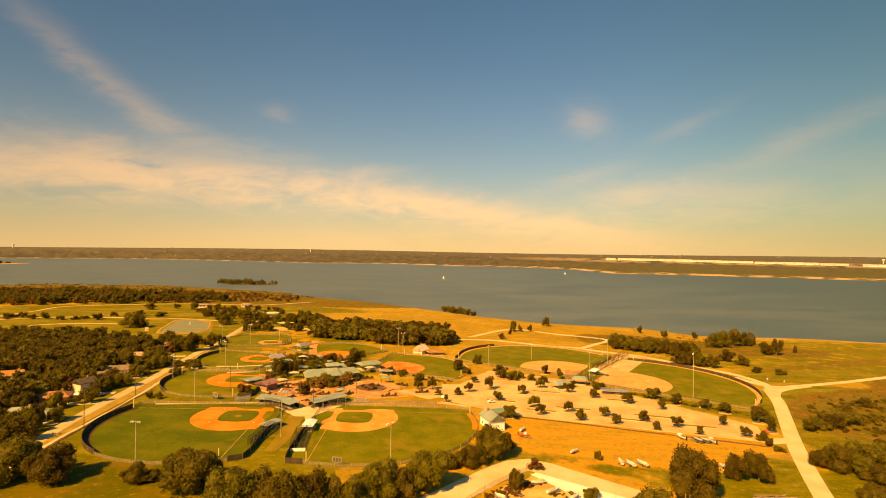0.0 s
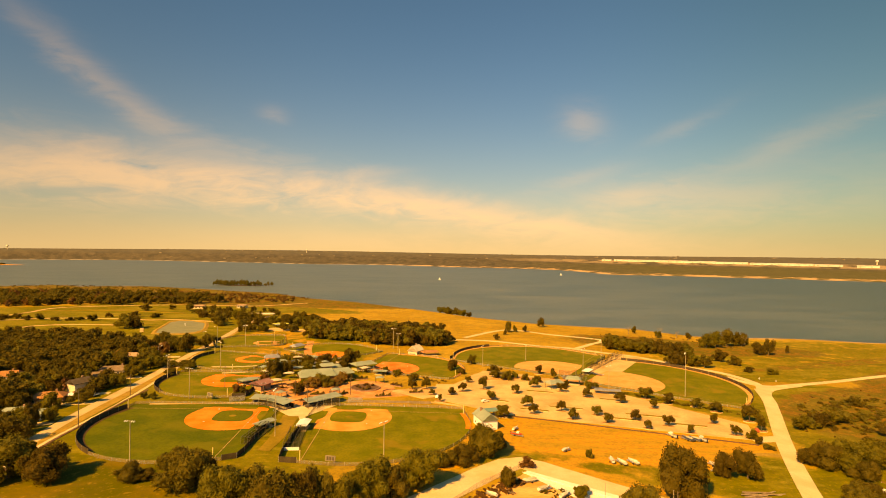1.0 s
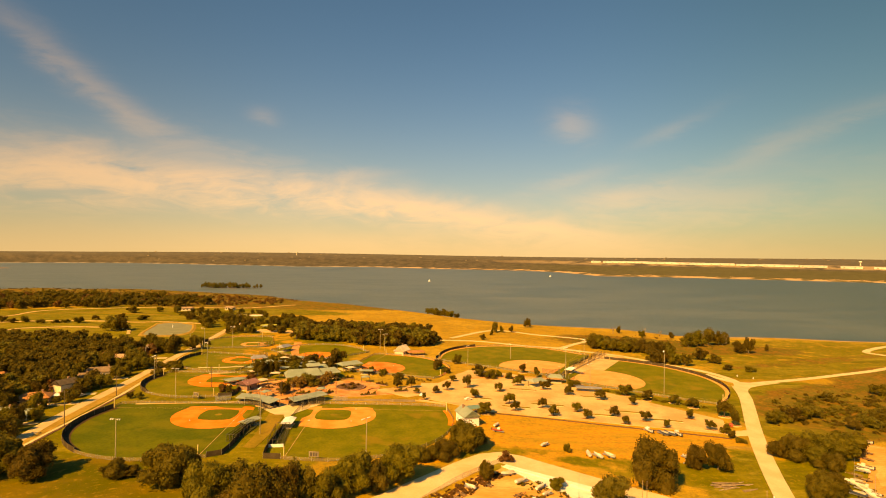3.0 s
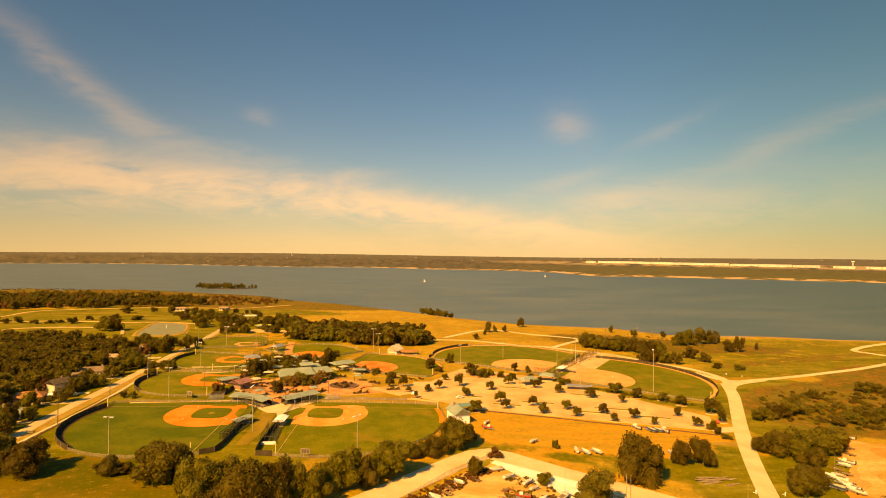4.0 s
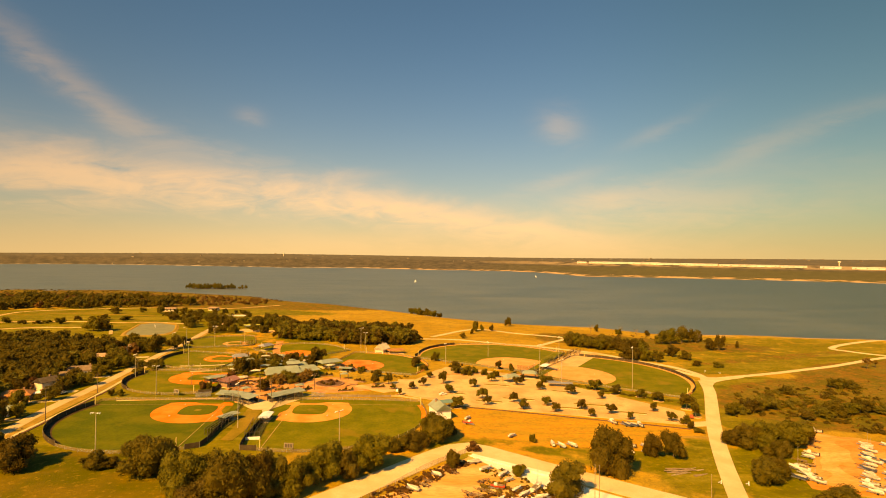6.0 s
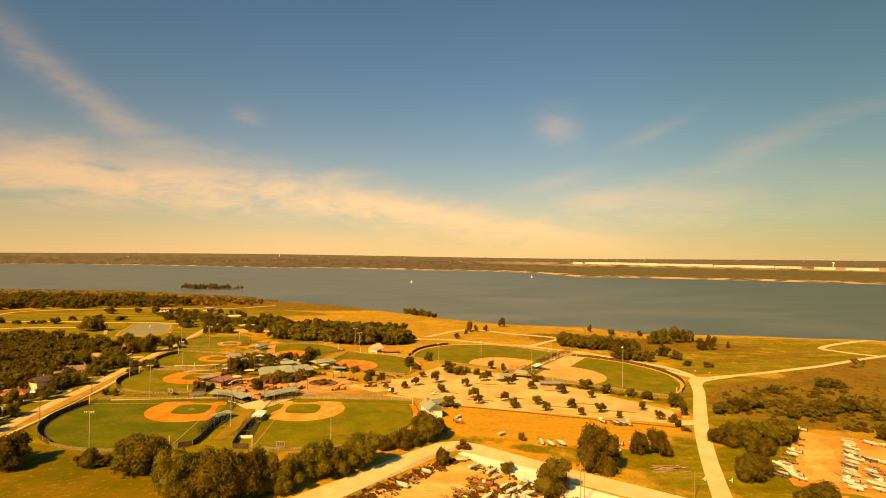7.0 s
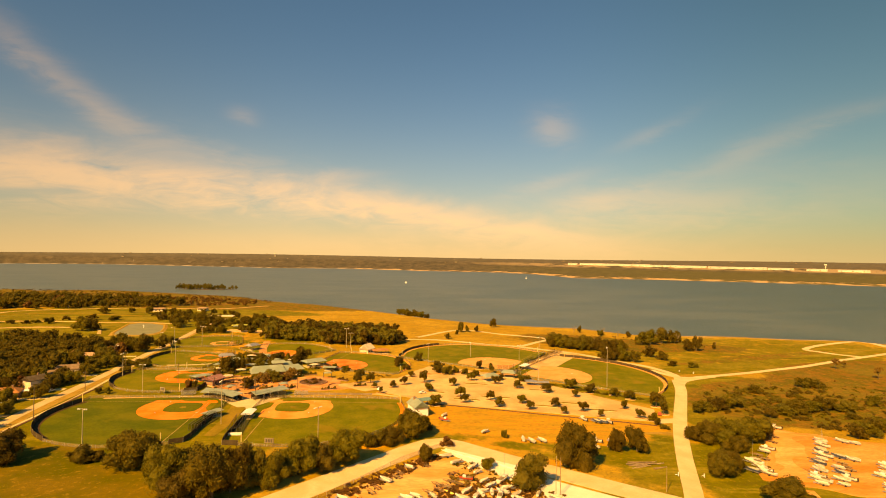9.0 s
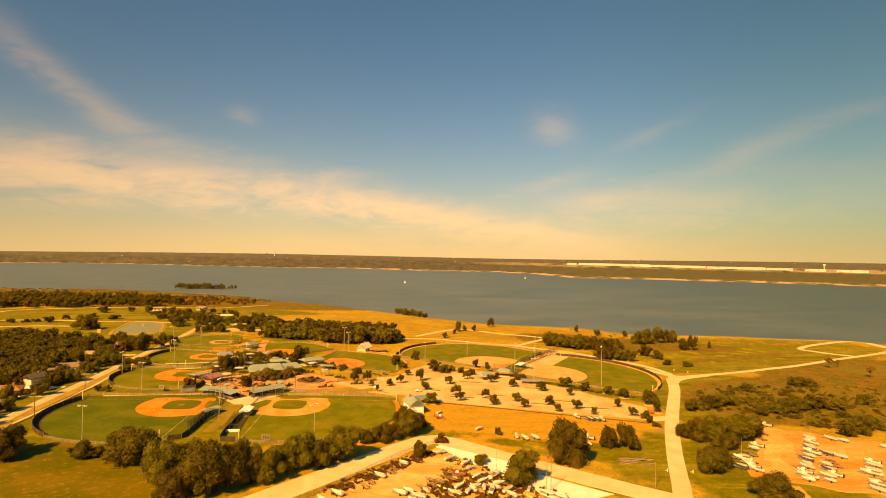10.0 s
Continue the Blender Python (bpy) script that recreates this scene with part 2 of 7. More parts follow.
def build_ground():
    az = np.radians(np.r_[np.arange(-62, 62.01, 0.4), np.arange(68, 296, 6.0)])
    rad = np.r_[np.arange(4, 1240, 7.0), np.geomspace(1250, 2200, 12), np.linspace(2230, 4880, 84)]
    a, r = np.meshgrid(az, rad)
    x, y = r * np.sin(a), r * np.cos(a)
    z = lie(x, y)
    n, m = x.shape
    verts = np.c_[x.ravel(), y.ravel(), z.ravel()].tolist() + [(0, 0, float(lie(0, 0)))]
    faces = grid_faces(n, m, True) + [(n * m, (j + 1) % m, j) for j in range(m)]
    mat = bpy.data.materials.new("land")
    mat.use_nodes = True
    w = Net(mat.node_tree)
    pos = w.node("ShaderNodeNewGeometry").outputs["Position"]
    cover_node = w.node("ShaderNodeVertexColor", layer_name="cover")
    cover = cover_node.outputs[0]
    sep = w.node("ShaderNodeSeparateColor")
    w.put(sep.inputs[0], cover)
    big, mid, fine = w.noise(pos, 1 / 55, 6, 0.6, 0.4), w.noise(pos, 1 / 9, 5, 0.6), w.noise(pos, 1 / 0.9, 4, 0.7)
    dry = w.mix(w.smooth(big, 0.35, 0.65), (0.37, 0.208, 0.036), (0.47, 0.28, 0.056))
    dry = w.mix(w.math("MULTIPLY", w.smooth(mid, 0.4, 0.66), 0.6), dry, (0.235, 0.165, 0.034))
    green = w.mix(w.smooth(mid, 0.35, 0.7), (0.116, 0.110, 0.012), (0.196, 0.158, 0.021))
    green = w.mix(w.math("MULTIPLY", w.smooth(big, 0.48, 0.66), 0.55), green, (0.27, 0.195, 0.036))
    rows = w.node("ShaderNodeMapping")
    w.put(rows.inputs[0], pos)
    rows.inputs["Rotation"].default_value = (0, 0, radians(-8))
    rows.inputs["Scale"].default_value = (0.22, 1.0, 1.0)
    band = w.noise(rows.outputs[0], 1 / 14, 7, 0.7, 0.6)
    green = w.mix(w.math("MULTIPLY", w.smooth(band, 0.5, 0.64), 0.85), green, (0.275, 0.215, 0.040))
    green = w.mix(w.math("MULTIPLY", w.math("SUBTRACT", 1.0, w.smooth(band, 0.34, 0.46)), 0.7), green, (0.098, 0.090, 0.012))
    # Where the lawn cover exceeds 1, a darker green and brown mix.
    dark_lawn = w.mix(w.smooth(w.noise(pos, 1 / 26, 4, 0.55), 0.4, 0.62), (0.088, 0.084, 0.008), (0.170, 0.110, 0.017))
    green = w.mix(w.smooth(sep.outputs[0], 1.05, 1.5), green, dark_lawn)
    scrub = w.mix(w.smooth(mid, 0.40, 0.62), (0.118, 0.098, 0.016), (0.232, 0.112, 0.025))
    scrub = w.mix(w.math("MULTIPLY", w.smooth(w.noise(pos, 1 / 2.6, 4, 0.7), 0.48, 0.62), 0.6), scrub, (0.094, 0.074, 0.015))
    scrub = w.mix(w.math("MULTIPLY", w.smooth(big, 0.45, 0.7), 0.7), scrub, (0.180, 0.134, 0.029))
    pick = w.math("ADD", w.math("SUBTRACT", mid, 0.5), 0.0)
    col = w.mix(w.smooth(w.math("ADD", sep.outputs[0], pick), 0.35, 0.65), dry, green)
    col = w.mix(w.smooth(w.math("ADD", sep.outputs[1], pick), 0.35, 0.65), col, scrub)
    stretch = w.node("ShaderNodeMapping")
    w.put(stretch.inputs[0], pos)
    stretch.inputs["Rotation"].default_value = (0, 0, radians(17))
    stretch.inputs["Scale"].default_value = (0.16, 1.0, 1.0)
    soil = w.mix(w.smooth(w.noise(stretch.outputs[0], 1 / 5, 6, 0.65, 0.4), 0.36, 0.64), (0.62, 0.27, 0.055), (0.40, 0.235, 0.045))
    col = w.mix(w.smooth(w.math("ADD", cover_node.outputs[1], pick), 0.35, 0.65), col, soil)
    sepz = w.node("ShaderNodeSeparateXYZ")
    w.put(sepz.inputs[0], pos)
    grain = w.node("ShaderNodeCombineXYZ")
    w.put(grain.inputs[0], w.math("MULTIPLY", w.math("ARCTAN2", sepz.outputs[0], sepz.outputs[1]), 62.0))
    w.put(grain.inputs[1], w.math("DIVIDE", w.math("SQRT", w.math("ADD", w.math("MULTIPLY", sepz.outputs[0], sepz.outputs[0]), w.math("MULTIPLY", sepz.outputs[1], sepz.outputs[1]))), 200.0))
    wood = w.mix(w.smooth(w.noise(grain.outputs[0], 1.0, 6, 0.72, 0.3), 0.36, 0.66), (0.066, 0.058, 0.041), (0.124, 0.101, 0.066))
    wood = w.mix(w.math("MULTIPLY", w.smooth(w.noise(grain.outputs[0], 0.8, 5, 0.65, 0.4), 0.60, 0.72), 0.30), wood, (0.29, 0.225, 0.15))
    eastern = w.smooth(sepz.outputs[0], 300.0, 1300.0)
    lower = w.math("SUBTRACT", 1.0, w.smooth(sepz.outputs[2], 14.0, 26.0))
    wood = w.mix(w.math("MULTIPLY", w.math("MULTIPLY", eastern, lower), 0.7), wood, (0.098, 0.090, 0.034))
    # Haze painted into the colour: the woods turn paler and greyer with height.
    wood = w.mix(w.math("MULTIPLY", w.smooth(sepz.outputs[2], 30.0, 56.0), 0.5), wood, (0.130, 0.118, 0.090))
    level = w.math("MULTIPLY", w.smooth(sepz.outputs[2], 22.0, 28.0), w.math("SUBTRACT", 1.0, w.smooth(sepz.outputs[2], 37.0, 44.0)))
    open_land = w.math("MULTIPLY", w.math("MULTIPLY", eastern, level), w.smooth(w.noise(grain.outputs[0], 0.5, 5, 0.65, 0.3), 0.40, 0.54))
    wood = w.mix(w.math("MULTIPLY", open_land, 0.75), wood, (0.40, 0.29, 0.175))
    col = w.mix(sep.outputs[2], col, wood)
    top = w.math("ADD", WATER + 0.75, w.math("MULTIPLY", sep.outputs[2], w.math("ADD", 2.2, w.math("MULTIPLY", w.smooth(sepz.outputs[0], -700.0, 400.0), 3.2))))
    beach = w.math("SUBTRACT", 1.0, w.smooth(w.math("ADD", sepz.outputs[2], w.math("MULTIPLY", w.math("MULTIPLY", sep.outputs[2], w.math("SUBTRACT", big, 0.5)), 12.0)), w.math("SUBTRACT", top, 0.5), top))
    col = w.mix(w.math("MULTIPLY", w.math("MULTIPLY", beach, 0.8), w.smooth(w.noise(pos, 1 / 70, 4, 0.6), 0.40, 0.58)), col, w.mix(w.smooth(sepz.outputs[0], -900.0, 500.0), (0.44, 0.35, 0.26), (0.53, 0.34, 0.19)))
    tuft = w.noise(pos, 1 / 2.3, 5, 0.7, 0.3)
    near = w.math("SUBTRACT", 1.0, sep.outputs[2])
    col = w.mix(w.math("MULTIPLY", near, w.math("MULTIPLY", w.smooth(fine, 0.46, 0.66), 0.30)), col, (0.085, 0.066, 0.018))
    col = w.mix(w.math("MULTIPLY", near, w.math("MULTIPLY", w.smooth(tuft, 0.50, 0.64), 0.34)), col, (0.11, 0.080, 0.016))
    col = w.mix(w.math("MULTIPLY", near, w.math("MULTIPLY", w.smooth(tuft, 0.46, 0.34), 0.30)), col, (0.46, 0.25, 0.060))
    b = w.node("ShaderNodeBsdfPrincipled")
    w.put(b.inputs["Base Color"], col)
    b.inputs["Roughness"].default_value, b.inputs["Specular IOR Level"].default_value = 0.95, 0.04
    bp = w.node("ShaderNodeBump")
    bp.inputs["Strength"].default_value, bp.inputs["Distance"].default_value = 0.5, 0.4
    w.put(bp.inputs["Height"], fine)
    w.put(b.inputs["Normal"], bp.outputs[0])
    w.tree.links.new(b.outputs[0], w.node("ShaderNodeOutputMaterial").inputs[0])
    ob = link("ground", verts, faces, mat, smooth=True)
    vx, vy = np.r_[x.ravel(), 0.0], np.r_[y.ravel(), 0.0]

    def blob(cx, cy, rx, ry, turn=0.0):
        c, s = math.cos(radians(turn)), math.sin(radians(turn))
        u, v = ((vx - cx) * c + (vy - cy) * s) / rx, ((vy - cy) * c - (vx - cx) * s) / ry
        return smoothstep(1.25, 0.75, np.hypot(u, v))

    lawn = np.maximum.reduce([blob(-340, 570, 230, 160, -12), blob(-230, 330, 60, 140), blob(-270, 720, 190, 40, -8), blob(-110, 176, 72, 34) * 1.7, blob(-120, 330, 75, 210), blob(40, 205, 30, 12, -15), blob(70, 212, 52, 9, -16) * 0.62,
                              blob(185, 280, 20, 40, -25), blob(90, 195, 60, 14, -18) * 0.55, blob(330, 400, 150, 34, 16) * 0.66, blob(345, 455, 180, 80, 8) * 0.6, blob(135, 300, 34, 9, -40), blob(158, 283, 16, 9, -30), blob(120, 195, 25, 30), blob(150, 160, 30, 40), blob(-60, 230, 20, 50), blob(152, 190, 16, 34, -28), blob(222, 322, 46, 20, 22), blob(182, 262, 16, 40, -28), blob(200, 300, 22, 26, -28), blob(205, 250, 30, 16, 20), blob(162, 214, 12, 30, -28), blob(174, 238, 12, 24, -28), blob(140, 158, 24, 22) * 0.55, blob(108, 176, 14, 26, -20) * 0.6, blob(95, 158, 18, 9, -25) * 0.7])
    scrubby = np.maximum.reduce([blob(265, 285, 90, 52, 20), blob(380, 340, 110, 60, 15), blob(215, 500, 90, 45, -25) * 0.8, blob(285, 476, 70, 30, -10) * 0.9, blob(330, 420, 110, 10, 18) * 0.55, blob(-600, 1040, 420, 150, -3), blob(-300, 960, 160, 110, -25), blob(390, 378, 60, 20, 20), blob(370, 350, 60, 24, 15) * 0.7, blob(-330, 820, 320, 70, -8), blob(-560, 930, 330, 190, -4), blob(-280, 890, 120, 90, -30)])
    bare = np.maximum.reduce([blob(62, 233, 72, 22, -15) * 0.72, blob(85, 246, 62, 11, -17), blob(70, 226, 42, 13, -14) * 0.6, blob(60, 192, 30, 8, -40), blob(-20, 190, 50, 6, 40) * 0.7, blob(-140, 500, 34, 40) * 0.5, blob(-112, 440, 30, 46) * 0.5])
    far = (np.hypot(vx, vy) > 1700).astype(float)
    cov = ob.data.color_attributes.new("cover", "FLOAT_COLOR", "POINT")
    cov.data.foreach_set("color", np.c_[lawn, scrubby, far, bare].ravel())
    tagged(ob, "dry golden grass and scrub land sloping down to a lake", "ground", kind="structure")


build_ground()


def build_water():
    mat = bpy.data.materials.new("lake_water")
    mat.use_nodes = True
    w = Net(mat.node_tree)
    pos = w.node("ShaderNodeNewGeometry").outputs["Position"]
    mp = w.node("ShaderNodeMapping")
    w.put(mp.inputs[0], pos)
    mp.inputs["Scale"].default_value = (0.35, 1.0, 1.0)
    patch = w.math("ADD", w.math("MULTIPLY", w.noise(mp.outputs[0], 1 / 90, 6, 0.6, 0.5), 0.6), w.math("MULTIPLY", w.noise(mp.outputs[0], 1 / 16, 6, 0.7, 0.8), 0.4))
    b = w.node("ShaderNodeBsdfPrincipled")
    sep = w.node("ShaderNodeSeparateXYZ")
    w.put(sep.inputs[0], pos)
    # Base colour darkens eastward, painted in to stand for lens falloff.
    west_water = w.mix(w.smooth(patch, 0.38, 0.62), (0.064, 0.094, 0.086), (0.118, 0.142, 0.124))
    east_water = w.mix(w.smooth(patch, 0.36, 0.60), (0.048, 0.074, 0.062), (0.066, 0.094, 0.080))
    w.put(b.inputs["Base Color"], w.mix(w.smooth(sep.outputs[0], 150.0, 1100.0), west_water, east_water))
    w.put(b.inputs["Roughness"], w.math("ADD", 0.38, w.math("MULTIPLY", patch, 0.12)))
    b.inputs["IOR"].default_value = 1.33
    bp = w.node("ShaderNodeBump")
    bp.inputs["Strength"].default_value, bp.inputs["Distance"].default_value = 0.7, 0.5
    w.put(bp.inputs["Height"], w.noise(pos, 1 / 2.2, 6, 0.65))
    w.put(b.inputs["Normal"], bp.outputs[0])
    w.tree.links.new(b.outputs[0], w.node("ShaderNodeOutputMaterial").inputs[0])
    az = np.radians(np.linspace(-75, 75, 40))
    verts = [(r * math.sin(a), r * math.cos(a), WATER) for r in (430.0, 4870.0) for a in az]
    tagged(link("water", verts, grid_faces(2, 40), mat), "calm grey-blue lake with faint ripples", "lake", kind="structure")


build_water()


def strip(name, line, width, dz, material, label, category, step=6.0, kind="structure"):
    """A road or path of even width along a smooth line of a few places, laid on the land."""
    pts = [Vector((*p, 0)) for p in line]
    ext = [pts[0] * 2 - pts[1], *pts, pts[-1] * 2 - pts[-2]]
    way = []
    for a, b, c, d in zip(ext, ext[1:], ext[2:], ext[3:]):
        n = max(2, int((c - b).length / step))
        for i in range(n):
            t = i / n
            way.append(0.5 * (2 * b + (c - a) * t + (2 * a - 5 * b + 4 * c - d) * t * t + (3 * b - a - 3 * c + d) * t ** 3))
    way.append(pts[-1])
    verts = []
    for i, p in enumerate(way):
        tan = (way[min(i + 1, len(way) - 1)] - way[max(i - 1, 0)]).normalized()
        side = Vector((-tan.y, tan.x, 0))
        wid = width[0] + (width[1] - width[0]) * i / (len(way) - 1) if isinstance(width, tuple) else width
        for k in (-1, -0.98, 0.98, 1):
            q = p + side * (k * wid / 2)
            verts.append(place(q.x, q.y, dz if abs(k) < 1 else -0.3))
    ob = link(name, verts, [f[::-1] for f in grid_faces(len(way), 4)], material)
    return tagged(ob, label, category, kind=kind)


def patch(name, corners, dz, material, label, category, n=24, ragged=0.0):
    """A four-cornered paved or worn area laid on the land, with a small step at its edge."""
    a, b, c, d = [Vector((*p, 0)) for p in corners]
    t = np.r_[0, np.linspace(0.0, 1, n), 1]
    verts = []
    for i, u in enumerate(t):
        for j, v in enumerate(t):
            q = (a * (1 - u) + b * u) * (1 - v) + (d * (1 - u) + c * u) * v
            edge = i in (0, n + 1) or j in (0, n + 1)
            rim = ragged * max(abs(u - 0.5), abs(v - 0.5)) * 2 ** 1.0
            q = q + Vector((wobble(q.x, q.y, 5.0), wobble(q.y, q.x, 4.0), 0)) * rim
            verts.append(place(q.x, q.y, -0.3 if edge else dz))
    ob = link(name, verts, grid_faces(n + 2, n + 2), material)
    return tagged(ob, label, category, kind="structure")


strip("road", [(62, 60), (92, 120), (110.6, 154), (117.7, 168.6), (131.7, 197.3), (152.4, 236.3), (185, 292), (195, 310), (206, 334)], (6.4, 7.0), 0.10, "concrete", "pale concrete park road", "road")
strip("road", [(203, 330), (221, 341), (251.7, 350.5), (280, 359.6), (311, 371), (345, 383.5), (403, 409.6), (470, 437), (540, 470)], 5.0, 0.12, "concrete", "pale concrete park road", "road")
strip("road", [(203, 328), (212, 344), (213, 360), (206.6, 382), (192.5, 399), (179, 421.6), (162.6, 441), (146, 452), (120, 472)], 5.5, 0.14, "concrete", "pale concrete park road", "road")
strip("road", [(192, 306), (206, 328), (218, 337), (240, 346)], 6.0, 0.13, "concrete", "pale concrete junction curve", "road")
strip("road", [(224, 341), (212, 343), (208, 352), (204, 368)], 5.0, 0.15, "concrete", "pale concrete junction curve", "road")
strip("road", [(33, 514), (84, 574), (126, 548), (168, 521), (148, 492), (128, 469)], 5.0, 0.16, "concrete", "pale concrete loop drive", "road")
strip("road", [(20, 500), (58, 498), (98, 478), (128, 469)], 4.5, 0.18, "concrete", "pale concrete loop drive", "road")
strip("road", [(-150, 120), (-158, 180), (-163.4, 222), (-168, 262), (-170.5, 315), (-177, 396), (-182, 475), (-189, 556), (-190, 600)], 5.4, 0.10, "street", "pale residential street", "road")
strip("verge", [(-148, 120), (-155, 180), (-160, 220), (-163, 256), (-165, 300), (-172, 380), (-177, 440), (-184, 540)], 5.6, 0.07, "verge", "worn sandy verge beside the street", "verge")
strip("pavement", [(-146, 120), (-152, 180), (-157, 219), (-158, 250), (-159.5, 286), (-168, 367), (-172, 400)], 1.8, 0.12, "concrete", "narrow concrete footpath beside the street", "footpath")
strip("road", [(-58, 126), (-34.6, 151), (1.5, 187.5), (18, 204), (29, 210.5), (41, 201.5), (55, 189.4), (71, 176.6), (88, 163), (104, 151), (118, 141)], 11.6, 0.10, "drive_concrete", "pale concrete drive round a boat yard", "road")
strip("road", [(410, 452), (412, 464), (446, 486), (509, 513)], 5.5, 0.2, "concrete", "pale concrete loop drive by the shore", "road")
strip("road", [(505, 515), (516, 516), (520, 505), (512, 468)], 8.0, 0.22, "concrete", "pale concrete loop drive by the shore", "road")
strip("road", [(409, 458), (420, 436), (434, 421)], 5.0, 0.24, "concrete", "pale concrete loop drive by the shore", "road")
strip("road", [(-470, 560), (-464, 600), (-462, 640), (-455, 700), (-333, 745), (-237, 745), (-176, 800)], 4.6, 0.12, "old_asphalt", "pale gravel park track", "road")
strip("cart_path", [(-420, 470), (-381, 492), (-380, 530), (-340, 545), (-287, 538), (-262, 500)], 3.0, 0.40, "old_asphalt", "worn tan track across the green lawn", "track")
strip("cart_path", [(-450, 560), (-400, 590), (-340, 592), (-300, 585), (-270, 590), (-225, 580)], 2.6, 0.40, "old_asphalt", "worn tan track across the green lawn", "track")
strip("cart_path", [(-460, 655), (-400, 668), (-340, 662), (-290, 650)], 5.0, 0.40, "worn_turf", "dry streak across the green lawn", "track")
strip("cart_path", [(-360, 445), (-333, 453), (-300, 470)], 5.0, 0.40, "verge", "bare tan ground at the lawn's edge", "track")
patch("parking_lot", [(0, 296), (33, 272), (142, 240), (152, 262)], 0.22, "old_asphalt", "sun-bleached asphalt car park", "car park")
patch("parking_lot", [(0, 330), (0, 296), (152, 262), (95, 335)], 0.20, "old_asphalt", "sun-bleached asphalt car park", "car park")
strip("road", [(158, 160), (153, 145), (148, 125)], 3.0, 0.12, "sand", "bare sandy track into the boat yard", "track")
patch("parking_lot", [(4, 318), (80, 328), (70, 356), (34, 372)], 0.18, "old_asphalt", "sun-bleached asphalt car park", "car park", 24, 1.0)
patch("parking_lot", [(-28, 312), (-8, 297), (6, 306), (10, 330)], 0.19, "old_asphalt", "sun-bleached asphalt car park", "car park")
patch("gravel_lot", [(-160, 528), (-108, 520), (-106, 536), (-158, 546)], 0.15, "old_asphalt", "pale tan gravel lot beyond the far ball fields", "gravel lot", 20, 1.5)
patch("pavement", [(28, 202), (86, 154.5), (66, 148), (31, 196)], 0.17, "pale_slab", "broad pale concrete apron beside the boat yard", "pavement", 24, 0.6)
# Thin dark strip along the footpath's lower side.
strip("kerb", [(-152, 190), (-156, 224), (-156.6, 246.5), (-158, 270), (-158.7, 289), (-158.4, 304)], 1.3, 0.2, "mulch", "thin dark strip below the footpath", "kerb")
strip("kerb", [(32, 270), (57, 262.5), (93, 250), (126, 239), (139, 234)], 0.9, 0.30, "mulch", "dark planted kerb along the car park", "kerb")
patch("pavement", [(108, 372), (126, 366), (172, 432), (154, 446)], 0.16, "old_asphalt", "grey paved strip under the batting cages", "pavement")
strip("road", [(140, 241), (148, 242), (156, 243)], 7.0, 0.09, "concrete", "car park entrance drive", "road")
strip("road", [(147, 224), (151, 222), (154, 219.5)], (4.5, 2.0), 0.09, "concrete", "short pale concrete spur off the park road", "road")
strip("road", [(124, 222), (134, 223.5), (142, 221.5)], (2.0, 4.5), 0.09, "verge", "worn dirt spur onto the dry grass", "track")
patch("boat_yard", [(146, 171), (186, 149), (262, 190), (197, 229)], 0.15, "sand", "bare sandy yard for stored boats", "boat yard", 40, 2.2)
patch("yard_lane", [(157, 171), (166, 169), (203, 221), (194, 224)], 0.19, "lane_sand", "paler wheel-worn lane through a sandy yard", "lane", 40, 4.0)
patch("boat_yard", [(-30, 140), (30, 110), (75, 165), (30, 203)], 0.12, "lane_sand", "bare sandy yard for stored boats", "boat yard", 40, 2.2)

# ---- ball fields ----


